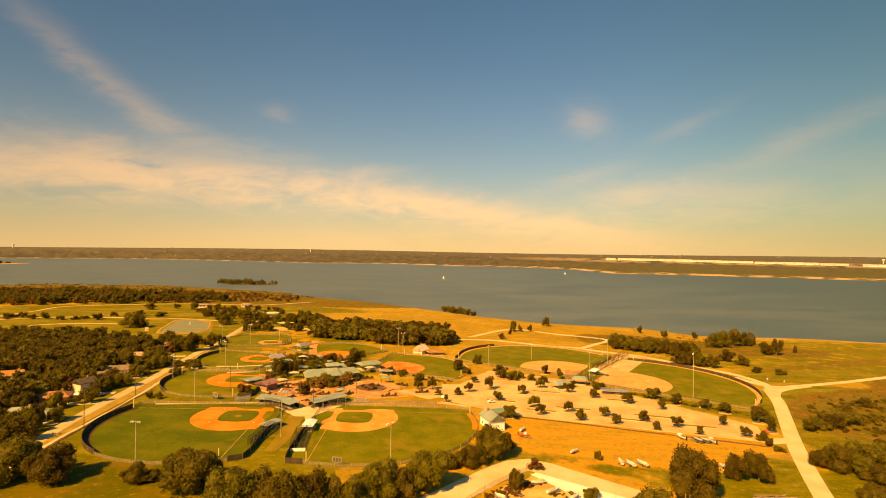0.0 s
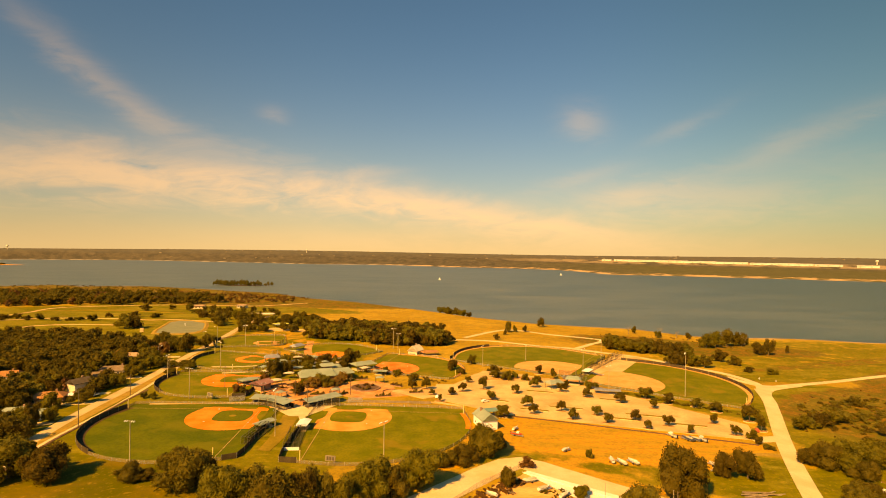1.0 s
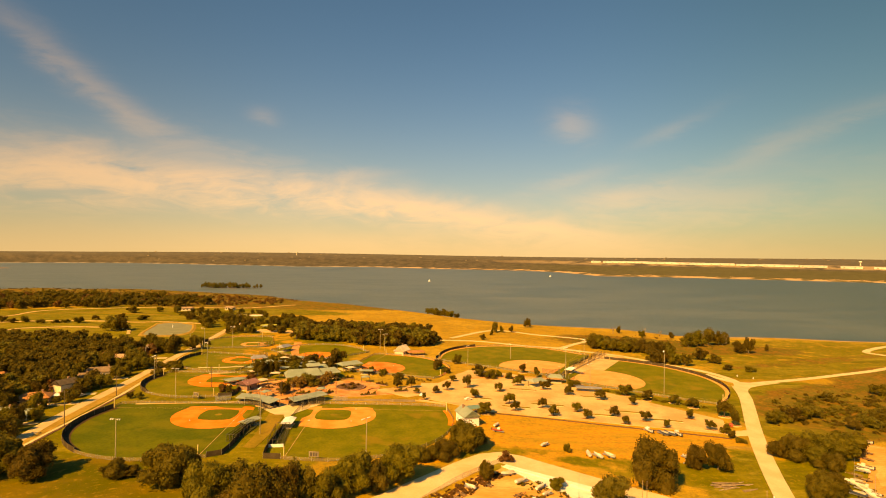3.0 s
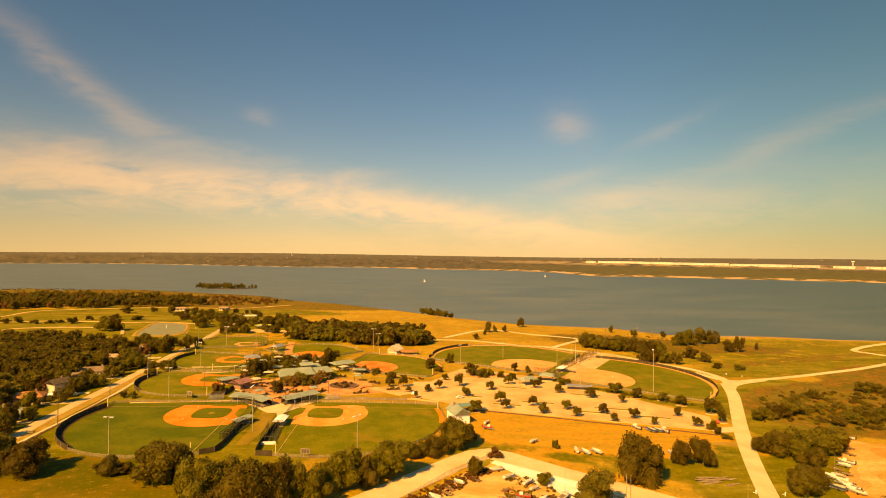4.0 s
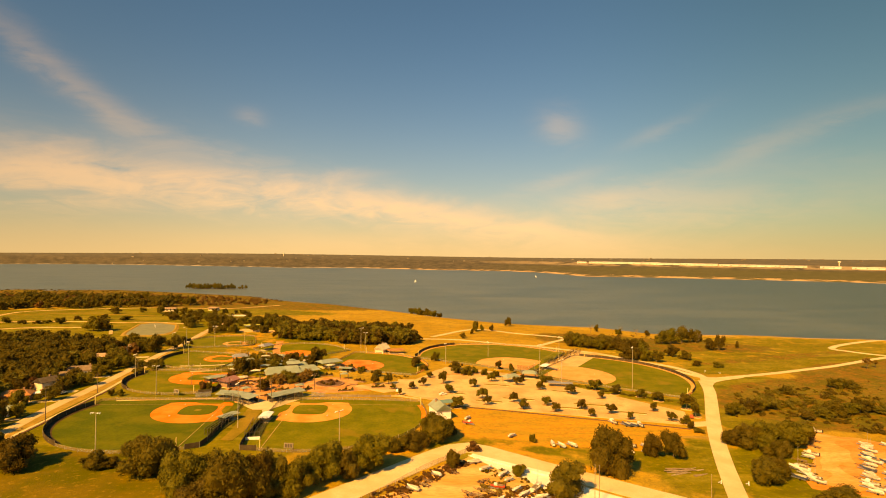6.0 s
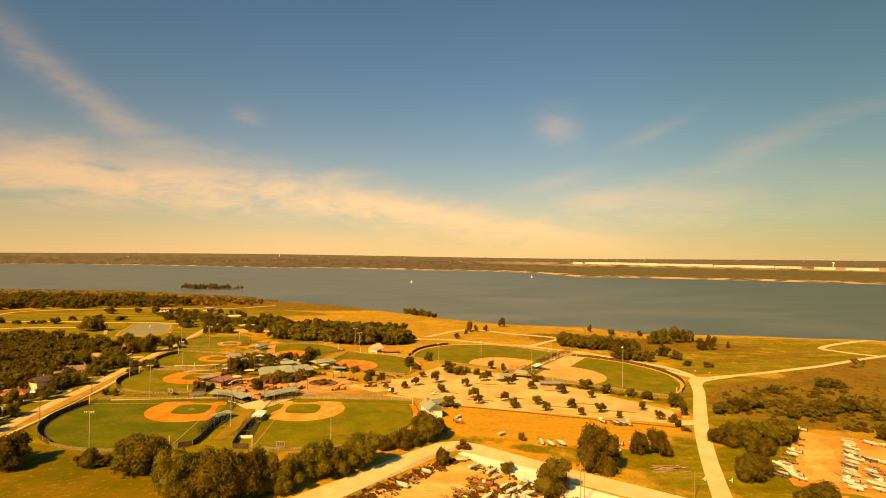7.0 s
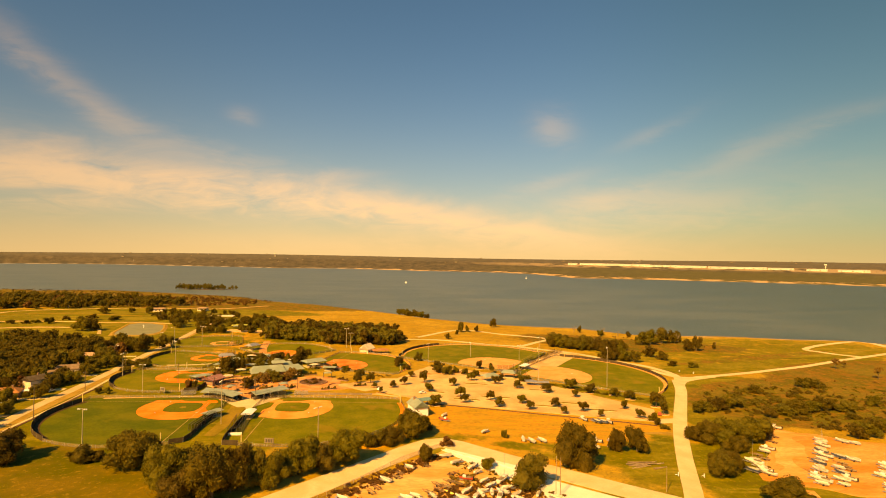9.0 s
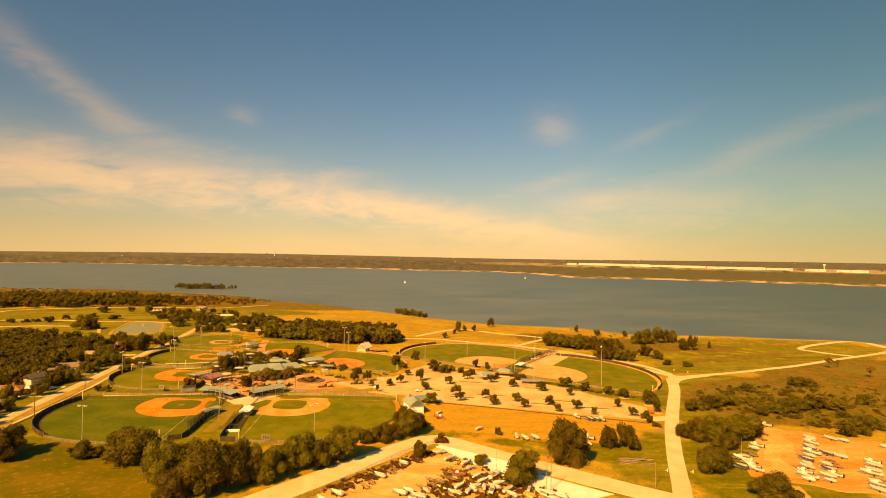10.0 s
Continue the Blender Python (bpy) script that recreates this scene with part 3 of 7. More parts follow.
def ball_field(home, face, foul, centre, pitch, reach, base, label, earth="clay", skinned=False, track=None, open_home=False, turf="turf"):
    """A ball field: home plate, the bearing of its middle, foul-line and centre lengths, pitcher's distance, dirt radius, base length."""
    hx, hy = home
    ob = tagged(new("ball_field"), label, "ball field")
    ob.location = place(hx, hy)
    turn = radians(face)

    def at(r, phi, dz):
        x, y = hx + r * math.cos(turn + phi), hy + r * math.sin(turn + phi)
        p = place(x, y, dz)
        return p - ob.location

    q = math.pi / 4

    def rim(phi, gap, inner):
        a = abs(phi)
        if a <= q:
            return inner(a)
        s = math.sin(a - q) if a < 3 * q else 1.0
        return min(gap / max(s, 1e-3), inner(q))

    fence = lambda phi, less=0.0: rim(phi, 9.0 - less, lambda a: foul + (centre - foul) * math.cos(2 * a) - less)
    arc = lambda a: pitch * math.cos(a) + math.sqrt(max(reach ** 2 - (pitch * math.sin(a)) ** 2, 0))
    dirt = lambda phi: rim(phi, 4.0 if open_home else 3.0, arc)

    def disc(name, edge, dz, material, rings, lo=-math.pi, hi=math.pi, n=96, label=""):
        verts = [at(max(edge(p) * k / rings, 0.01), p, dz) for k in range(rings + 1) for p in np.linspace(lo, hi, n)]
        return link(name, verts, grid_faces(rings + 1, n), material, ob, label)

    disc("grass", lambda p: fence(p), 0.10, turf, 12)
    if track:
        lo, hi, wide, strewn = track
        verts = [at(fence(p, k * wide), p, 0.14) for k in (1, 0) for p in np.linspace(radians(lo), radians(hi), 60)]
        link("warning_track", verts, grid_faces(2, 60), strewn, ob, "bare warning track inside the fence")
    disc("infield_dirt", dirt, 0.18, earth, 5, label="orange clay infield")
    if not skinned:
        c, s = math.cos(turn - q), math.sin(turn - q)
        inner = []
        rows = 9
        for i in range(rows):
            for j in range(rows):
                u, v = 2.0 * i / (rows - 1) - 1, 2.0 * j / (rows - 1) - 1
                u, v = u * math.sqrt(1 - 0.30 * v * v * u * u), v * math.sqrt(1 - 0.30 * u * u * v * v)
                u, v = (1.3 + (base - 2.6) * (k + 1) / 2 for k in (u, v))
                p = place(hx + u * c - v * s, hy + u * s + v * c, 0.24)
                inner.append(p - ob.location)
        link("infield_grass", inner, grid_faces(rows, rows), turf, ob, "square of grass inside the bases")
        disc("home_circle", lambda p: 2.6, 0.27, earth, 2, n=24)
        for k in (-1, 1) if open_home else ():
            verts = []
            for r in np.linspace(2.0, base * 0.86, 10):
                for off in (1.2 + 3.4 * max(0, (r / base - 0.5) / 0.36) ** 1.6, 4.7):
                    verts.append(at(math.hypot(r, off), k * (q + math.atan2(off, r)), 0.23))
            link("foul_grass", verts, grid_faces(10, 2), "turf", ob, "grass outside the base path")
        verts = [at(pitch, 0, 0.45)] + [at(math.hypot(pitch + 1.6 * math.cos(a), 1.6 * math.sin(a)), math.atan2(1.6 * math.sin(a), pitch + 1.6 * math.cos(a)), 0.25) for a in np.linspace(0, 2 * math.pi, 17)[:-1]]
        link("mound", verts, [(0, 1 + i, 1 + (i + 1) % 16) for i in range(16)], "worn_turf", ob)
    for k in (-1, 1):
        verts = []
        for r in np.linspace(2.0, foul - 0.5, 14):
            for w in (-0.13, 0.13):
                verts.append(at(r, k * q + w / r, 0.30))
        link("foul_line", verts, grid_faces(14, 2), "chalk", ob, "chalk foul line")
        p = at(foul - 0.6, k * q, 0)
        post = [(p.x + 0.22 * math.cos(a), p.y + 0.22 * math.sin(a), p.z + z) for z in (0, 4.6) for a in np.linspace(0, 2 * math.pi, 9)[:-1]]
        link("foul_pole", post, grid_faces(2, 8, True) + [tuple(range(8, 16))], "yellow_paint", ob, "yellow foul pole")
    for r, phi in ((base, -q), (base * math.sqrt(2), 0), (base, q)):
        p = at(r, phi, 0.32)
        box = [(p.x + a, p.y + b, p.z + c) for c in (-0.1, 0.06) for a, b in ((-0.3, 0), (0, -0.3), (0.3, 0), (0, 0.3))]
        link("base", box, grid_faces(2, 4, True) + [(4, 5, 6, 7)], "white_paint", ob)
    return at, fence, ob


surface("yellow_paint", ((0.62, 0.46, 0.20), (0.70, 0.54, 0.26)), rough=0.5, bump=0, spec=0.3)
surface("white_paint", ((0.74, 0.72, 0.68), (0.82, 0.80, 0.76)), rough=0.5, amount=0.1, bump=0, spec=0.3)


def fence_run(points, height, material, label, gap=6.0):
    """A fence along places on the land: panels, posts and a top rail."""
    base = place(*points[0])
    ob = tagged(new("fence"), label, "fence")
    ob.location = base
    seg = [0.0]
    for a, b in zip(points, points[1:]):
        seg.append(seg[-1] + math.dist(a, b))
    n = max(2, int(seg[-1] / gap) + 1)
    s = np.linspace(0, seg[-1], n)
    xs, ys = np.interp(s, seg, [p[0] for p in points]), np.interp(s, seg, [p[1] for p in points])
    post = POST_MESH.setdefault(height, make_post(height))
    spots = [place(x, y) - base for x, y in zip(xs, ys)]
    for p in spots:
        o = new("post", post)
        o.parent, o.location = ob, p
    for a, b in zip(spots, spots[1:]):
        side = Vector((a.y - b.y, b.x - a.x, 0)).normalized() * 0.03
        verts = [v + side * k + Vector((0, 0, z)) for k in (-1, 1) for v, z in ((a, 0.03), (b, 0.03), (b, height), (a, height))]
        link("panel", verts, [(0, 1, 2, 3), (7, 6, 5, 4), (3, 2, 6, 7)], material, ob)
    return ob


POST_MESH = {}


def make_post(height):
    verts = [(0.06 * math.cos(a), 0.06 * math.sin(a), z) for z in (0, height + 0.12) for a in np.linspace(0, 2 * math.pi, 7)[:-1]]
    me = bpy.data.meshes.new("post")
    me.from_pydata(verts, [], grid_faces(2, 6, True) + [tuple(range(6, 12))])
    me.materials.append(MATS["galvanised"])
    return me


FIELDS = [
    # home, facing, foul, centre, pitch, reach, base, clay, skinned, dark from-to, track
    ((-88, 270.5), 226, 63, 75, 14, 20.5, 19.5, "clay", False, ((-46, 4), (48, 66)), (-46, 4, 3.0, "cinder")),
    ((-53.5, 272.5), -46, 66, 74, 14, 20.5, 19.5, "tan_clay", False, ((-70, -48),), (26, 46, 2.4, "clay")),
    ((-111.5, 339.5), 225, 48, 56, 13, 18.5, 18.3, "clay", False, ((-46, 0), (48, 70)), (-46, 0, 2.6, "cinder")),
    ((-118, 396), 210, 46, 52, 11, 13.0, 16.0, "clay", False, ((-46, -5),), None),
    ((-130, 452), 150, 46, 54, 10, 10.0, 14.0, "pale_clay", False, ((10, 46),), None),
    ((-78, 402), 90, 48, 58, 12, 13.0, 16.0, "clay", True, None, None),
    ((-41, 366), 29, 57, 65, 13, 19.5, 18.3, "red_clay", True, None, (-46, 46, 2.0, "tan_clay")),
    ((90, 366), 103, 88, 110, 17, 28.0, 25.0, "pale_clay", True, ((8, 46),), (-46, 46, 2.6, "pale_clay")),
    ((102, 347), 9, 88, 97, 17, 30.0, 25.0, "pale_clay", True, ((-40, 46),), (-46, 46, 2.6, "pale_clay")),
]
for home, face, foul, centre, pitch, reach, base, earth, skinned, dark, track in FIELDS:
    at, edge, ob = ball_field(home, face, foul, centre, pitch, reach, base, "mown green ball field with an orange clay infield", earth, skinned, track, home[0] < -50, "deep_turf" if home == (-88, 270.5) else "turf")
    rim = [(radians(a), edge(radians(a))) for a in range(-180, 181, 2)]
    spots = [(math.degrees(a), (home[0] + r * math.cos(radians(face) + a), home[1] + r * math.sin(radians(face) + a))) for a, r in rim]
    run, was = [], None
    for a, p in spots + [(None, None)]:
        now = None if a is None else any(lo <= a <= hi for lo, hi in dark or ())
        if now != was and run:
            run += [p] if p else []
            if len(run) > 1:
                fence_run(run, 2.2 if was else 1.4, "screen_dark" if was else "low_mesh", "ball field fence with a dark windscreen" if was else "low grey chain-link ball field fence")
            run = []
        run, was = run + [p], now

# ---- trees ----


def crown_mesh(seed, lobes, leaves, size, fine=2):
    """A crown of unit height above its base and unit radius: an uneven mass of lobes, clothed in small leaf clumps with gaps between."""
    rng = np.random.default_rng(seed)
    verts, faces, masses = [], [], []
    ico = bmesh.new()
    bmesh.ops.create_icosphere(ico, subdivisions=fine, radius=1)
    iv = np.array([v.co for v in ico.verts])
    fs = [[v.index for v in f.verts] for f in ico.faces]
    ico.free()
    for k in range(lobes):
        a, t = 2.4 * k + rng.uniform(-0.5, 0.5), (k + 0.5) / lobes
        z = 0.20 + 0.62 * t + rng.uniform(-0.06, 0.06)
        wide = math.sqrt(max(1 - ((z - 0.42) / 0.62) ** 2, 0.06))
        rr = rng.uniform(0.10, 0.86) * wide
        c, sz = np.array([rr * math.cos(a), rr * math.sin(a), z]), np.array([rng.uniform(0.85, 1.2), rng.uniform(0.85, 1.2), rng.uniform(0.5, 0.85)]) * rng.uniform(0.17, 0.47) 
        masses.append((c, sz))
        v = iv * (1 + 0.12 * rng.standard_normal((len(iv), 1))) * sz * 0.76 + c
        n0 = len(verts)
        verts += v.tolist()
        faces += [tuple(n0 + i for i in f) for f in fs]
    made = 0
    while made < leaves:
        c, sz = masses[rng.integers(lobes)]
        w = rng.standard_normal(3)
        w /= np.linalg.norm(w)
        if w[2] < -0.75:
            continue
        p = c + w * sz * rng.uniform(0.72, 1.12)
        if any((((p - c2) / s2) ** 2).sum() < 0.42 for c2, s2 in masses):
            continue
        made += 1
        face = w + 0.75 * rng.standard_normal(3)
        face /= np.linalg.norm(face)
        u = np.cross(face, rng.standard_normal(3))
        u *= size * rng.uniform(0.5, 1.35) / np.linalg.norm(u)
        q = np.cross(face, u) * rng.uniform(0.55, 1.0)
        n0 = len(verts)
        lift = np.array([1, 1, 0.7])
        verts += [tuple(p + d * lift) for d in (u + 0.3 * q, q - 0.2 * u + 0.25 * size * face, -u - 0.2 * q, -q + 0.3 * u + 0.25 * size * face)]
        faces.append((n0, n0 + 1, n0 + 2, n0 + 3))
    me = bpy.data.meshes.new("crown")
    me.from_pydata(verts, [], faces)
    return me


def trunk_mesh(seed):
    """A tapered trunk that divides into a few limbs, for a tree of unit height and radius."""
    rng = np.random.default_rng(seed)
    verts, faces = [], []

    def limb(p0, p1, r0, r1):
        n0 = len(verts)
        for p, r in ((p0, r0), ((np.array(p0) + p1) / 2 + rng.uniform(-0.01, 0.01, 3), (r0 + r1) / 2), (p1, r1)):
            verts.extend([(p[0] + r * math.cos(a), p[1] + r * math.sin(a), p[2]) for a in np.linspace(0, 2 * math.pi, 7)[:-1]])
        faces.extend([tuple(n0 + i for i in f) for f in grid_faces(3, 6, True)])

    limb((0, 0, -0.03), (0.02, 0.01, 0.34), 0.075, 0.05)
    for k in range(5):
        a = 1.26 * k + rng.uniform(-0.3, 0.3)
        limb((0.02, 0.01, 0.28 + 0.02 * k), (0.5 * math.cos(a), 0.5 * math.sin(a), rng.uniform(0.5, 0.75)), 0.035, 0.012)
    me = bpy.data.meshes.new("trunk")
    me.from_pydata(verts, [], faces)
    me.materials.append(MATS["bark"])
    return me


TRUNKS = [trunk_mesh(k) for k in range(3)]
CROWNS = {}
for key, lobes, leaves, clump, fine in (("big", 20, 5200, 0.040, 2), ("mid", 12, 1500, 0.064, 1), ("small", 9, 420, 0.100, 1), ("tuft", 3, 90, 0.20, 1)):
    for leaf in ("leaves", "pale_leaves", "dry_leaves"):
        CROWNS[key, leaf] = []
        for k in range(4 if leaf == "leaves" else 2):
            me = crown_mesh(100 * lobes + 10 * len(leaf) + k, lobes, leaves, clump, fine)
            me.materials.append(MATS[leaf])
            CROWNS[key, leaf].append(me)
TREE_RNG = random.Random(5)


def tree(x, y, h, r, leaf="leaves", size="mid", label="leafy green oak tree", group="", stem=0.0):
    ob = tagged(new("tree"), label, "tree", group)
    ob.matrix_basis = Matrix.Translation(place(x, y)) @ Matrix.Rotation(TREE_RNG.uniform(0, 6.28), 4, "Z") @ Matrix.Diagonal((r, r, h, 1))
    for name, me in (("trunk", TREE_RNG.choice(TRUNKS)), ("crown", TREE_RNG.choice(CROWNS[size, leaf]))):
        o = new(name, me)
        o.parent = ob
        if stem and name == "crown":
            o.matrix_basis = Matrix.Translation((0, 0, stem)) @ Matrix.Diagonal((1, 1, 1 - stem, 1))
    return ob


BELT = [(-147, 190.7, 13.5, 9.0), (-134.6, 188.6, 11, 7.8), (-107.6, 189, 5.7, 4.7), (-102.5, 191, 3.3, 3.7), (-87.2, 184.7, 12.6, 8.8), (-80, 187.5, 9, 3.9), (-67.3, 164.8, 14.2, 7.1), (-61.7, 169.5, 12, 6.9), (-50.4, 158, 16.8, 9.4),
        (-60, 155.5, 8.5, 6.5), (-46.1, 163, 14.5, 5.7), (-41.3, 167.6, 13, 6.1), (-33.5, 167.2, 10.7, 5.3), (-26.4, 178.3, 12.2, 7.6), (-19, 180.4, 9, 5.1), (-11, 188, 12.7, 8.2), (-2.4, 204.8, 5.6, 3.8), (2.5, 208, 5, 3.6), (7.5, 209.2, 7, 5.4),
        (16.4, 218.8, 11.6, 7.8), (22.3, 227, 6.2, 4.2), (-73, 172, 8.5, 4.6)]
for x, y, h, r in BELT:
    tree(x, y, h, r, "pale_leaves" if x in (-41.3, -60, -19) else "leaves", "big", "large dark-green oak in a belt beside the outfield")
for x, y, h, r in [(20.5, 189.7, 6.6, 2.9), (79.8, 184.8, 15.2, 8.1), (103.4, 199.9, 9.0, 4.0), (111.9, 199.4, 10.0, 5.0), (43.5, 182.1, 3.8, 2.9), (57.9, 216.7, 3.6, 1.5),
                   (152.9, 210.9, 9.4, 7.0), (146.5, 213.5, 6.5, 4.4), (160.4, 207.7, 10.4, 8.0), (172, 211.8, 11, 8.6), (181, 217, 9, 6.5), (133.6, 174, 9.0, 6.2), (139.5, 177, 8.0, 5.2), (157, 199, 7.0, 5.2), (142.7, 151, 7.4, 7.6)]:
    tree(x, y, h, r, "leaves", "big", "dense round oak on rough grass")
tree(55.8, 165, 11.6, 7.2, "pale_leaves", "big", "pale olive tree leaning over stored boats")
tree(30.6, 207, 3.6, 3.3, "dry_leaves", "mid", "rounded brown shrub beside the drive")
LOT = [(8, 306, 3.8, 2.5), (15, 313, 4.9, 2.6), (28, 320, 7, 2.9), (29.7, 297, 4.6, 3.7), (46, 312, 4.9, 2.9), (59.6, 327, 5.1, 2.7), (30.5, 267.4, 5.5, 5), (47, 286, 5.6, 3), (47.7, 273, 4.8, 2.5), (63.4, 279, 5.2, 2.3),
       (65.5, 265.6, 4.9, 3), (80.3, 273, 4.5, 2.8), (81.3, 261, 4.6, 2.4), (97, 266, 4.7, 3), (98.3, 253.6, 3.9, 2.3), (110, 258, 5, 3.2), (116, 248.5, 3.6, 2), (136, 246, 4.5, 2.5)]
LOT_FAR = [(152.4, 252.5, 7.2, 3.0), (135, 262.6, 4.6, 2.9), (116, 287, 4.7, 2.7), (101.5, 297, 5.5, 3.4), (86, 307, 4.8, 2.9), (74, 318, 4.9, 3), (120, 306.5, 6.3, 5.1), (71, 364, 5.7, 3.8), (77.4, 350.5, 6.2, 2.9), (128, 297, 4, 4.3),
           (142, 292, 4.0, 4.0), (148, 282.7, 5.2, 3.2), (155.8, 266.8, 7.6, 4.2), (133, 305, 3.8, 3.6), (20.6, 335.7, 3.5, 2.4), (-3, 305, 3.2, 1.9), (1, 292, 3.6, 1.8), (-14, 316, 4.9, 2.6), (-6, 317, 5.9, 2.6)]
for x, y, h, r in LOT + LOT_FAR:
    tree(x, y, h * 1.12, r, "leaves", "mid", "small clipped shade tree in the car park", "car park trees", 0.24)
    bed = tagged(new("tree_bed"), "oval kerbed bed of reddish mulch in the car park", "planting bed", "car park tree beds")
    bed.matrix_basis = Matrix.Translation(place(x, y, 0.18)) @ Matrix.Rotation(radians(-17 + 6 * math.sin(x)), 4, "Z")
    oval = [(3.0 * math.cos(a), 1.5 * math.sin(a)) for a in np.linspace(0, 2 * math.pi, 21)[:-1]]
    link("kerb", [(u, v, z) for z in (-0.3, 0.22) for u, v in oval] + [(u * 0.9, v * 0.82, 0.22) for u, v in oval], grid_faces(3, 20, True), "old_asphalt", bed)
    link("mulch", [(u * 0.92, v * 0.85, 0.19) for u, v in oval], [tuple(range(20))], "red_mulch", bed)

# ---- buildings ----
surface("green_metal", ((0.21, 0.25, 0.175), (0.29, 0.32, 0.235)), rough=0.45, scales=(0.4, 5), amount=0.2, bump=0, spec=0.5)
surface("teal_metal", ((0.10, 0.19, 0.17), (0.15, 0.25, 0.22)), rough=0.45, scales=(0.4, 5), amount=0.2, bump=0, spec=0.4)
surface("red_metal", ((0.26, 0.12, 0.11), (0.32, 0.16, 0.14)), rough=0.5, scales=(0.4, 4), amount=0.2, bump=0)
surface("brick", ((0.30, 0.17, 0.11), (0.38, 0.23, 0.15)), scales=(0.15, 2), amount=0.3)
surface("stucco", ((0.58, 0.47, 0.33), (0.68, 0.57, 0.42)), scales=(0.2, 3), amount=0.12)
surface("grey_shingle", ((0.085, 0.064, 0.046), (0.125, 0.096, 0.070)), scales=(0.25, 2.5), amount=0.35)
surface("brown_shingle", ((0.19, 0.13, 0.085), (0.26, 0.18, 0.12)), scales=(0.25, 2.5), amount=0.35)
surface("orange_tile", ((0.34, 0.145, 0.065), (0.43, 0.20, 0.09)), scales=(0.25, 2.5), amount=0.3)
surface("pink_shingle", ((0.38, 0.24, 0.15), (0.46, 0.30, 0.20)), scales=(0.25, 2.5), amount=0.3)
surface("steel_dark", ((0.09, 0.075, 0.06), (0.13, 0.11, 0.09)), rough=0.6, bump=0, scales=(0.2, 2))
surface("window_dark", ((0.02, 0.024, 0.028), (0.035, 0.04, 0.045)), rough=0.15, bump=0, spec=0.5)
surface("dark_net", ((0.06, 0.055, 0.03), (0.085, 0.075, 0.045)), scales=(0.3, 3), bump=0, alpha=0.2)
surface("dark_turf", ((0.07, 0.075, 0.02), (0.10, 0.095, 0.03)), scales=(0.3, 3), bump=0)
surface("canvas_tan", ((0.50, 0.40, 0.28), (0.60, 0.50, 0.36)), scales=(0.2, 1.5), amount=0.2)
surface("old_wood", ((0.22, 0.15, 0.09), (0.33, 0.24, 0.15)), scales=(0.15, 1.2), vary=0.6)
surface("shade_cloth", ((0.45, 0.44, 0.10), (0.55, 0.52, 0.14)), scales=(0.3, 3), bump=0)


def thing(name, x, y, turn, label, category, group="", dz=0.0):
    ob = tagged(new(name), label, category, group)
    ob.matrix_basis = Matrix.Translation(place(x, y, dz)) @ Matrix.Rotation(radians(turn), 4, "Z")
    return ob


def box(name, parent, lo, hi, material, bevel=0.0, label=""):
    """A block between two corners, its upper rim drawn in by a small bevel."""
    (x0, y0, z0), (x1, y1, z1) = lo, hi
    b = bevel
    ring = lambda z, i: [(x0 + i, y0 + i, z), (x1 - i, y0 + i, z), (x1 - i, y1 - i, z), (x0 + i, y1 - i, z)]
    verts = ring(z0, 0) + (ring(z1 - b, 0) + ring(z1, b) if b else ring(z1, 0))
    n = 3 if b else 2
    return link(name, verts, grid_faces(n, 4, True) + [(3, 2, 1, 0), tuple(range(4 * n - 4, 4 * n))], material, parent, label)


def tube(name, parent, a, b, r0, r1, material, n=8, label=""):
    a, b = Vector(a), Vector(b)
    up = (b - a).normalized()
    u = up.orthogonal().normalized()
    v = up.cross(u)
    verts = [p + (u * math.cos(t) + v * math.sin(t)) * r for p, r in ((a, r0), (b, r1)) for t in np.linspace(0, 2 * math.pi, n + 1)[:-1]]
    return link(name, verts, grid_faces(2, n, True) + [tuple(range(n - 1, -1, -1)), tuple(range(n, 2 * n))], material, parent, label)


def gable(name, parent, w, d, z, rise, material, over=0.5, thick=0.22, hip=0.0):
    """A pitched roof of even thickness over a w by d plan, ridge along x; hip: how far the ridge's ends are drawn in."""
    a, b, h = w / 2 + over, d / 2 + over, w / 2 + over - hip
    low = [(-a, -b, z), (a, -b, z), (a, b, z), (-a, b, z), (-h, 0, z + rise), (h, 0, z + rise)]
    verts = low + [(x, y, q + thick) for x, y, q in low]
    under = [(0, 4, 5, 1), (2, 5, 4, 3), (3, 4, 0), (1, 5, 2)]
    faces = under + [tuple(6 + i for i in f[::-1]) for f in under]
    faces += [(0, 1, 7, 6), (1, 2, 8, 7), (2, 3, 9, 8), (3, 0, 6, 9)]
    return link(name, verts, faces, material, parent)


def pavilion(x, y, w, d, turn, label, z=3.6, rise=1.6, roof="green_metal", hip=2.0, walled=False, wall="brick"):
    ob = thing("pavilion", x, y, turn, label, "pavilion")
    box("floor_slab", ob, (-w / 2, -d / 2, -0.6), (w / 2, d / 2, 0.3), "concrete", 0.03)
    gable("roof", ob, w, d, z, rise, roof, 0.8, hip=hip)
    if walled:
        box("wall", ob, (-w / 2 + 0.6, -d / 2 + 0.6, 0.3), (w / 2 - 0.6, d / 2 - 0.6, z + 0.1), wall)
        for k in np.arange(-w / 2 + 2.5, w / 2 - 2, 4.0):
            for s in (-1, 1):
                box("serving_hatch", ob, (k - 0.8, s * (d / 2 - 0.6) - 0.06, 1.2), (k + 0.8, s * (d / 2 - 0.6) + 0.06, 2.5), "window_dark")
    for px in np.linspace(-w / 2 + 0.2, w / 2 - 0.2, max(2, int(w / 5) + 1)):
        for py in (-d / 2 + 0.2, d / 2 - 0.2):
            tube("post", ob, (px, py, 0), (px, py, z + 0.1), 0.14, 0.14, "steel_dark", 6)
    return ob


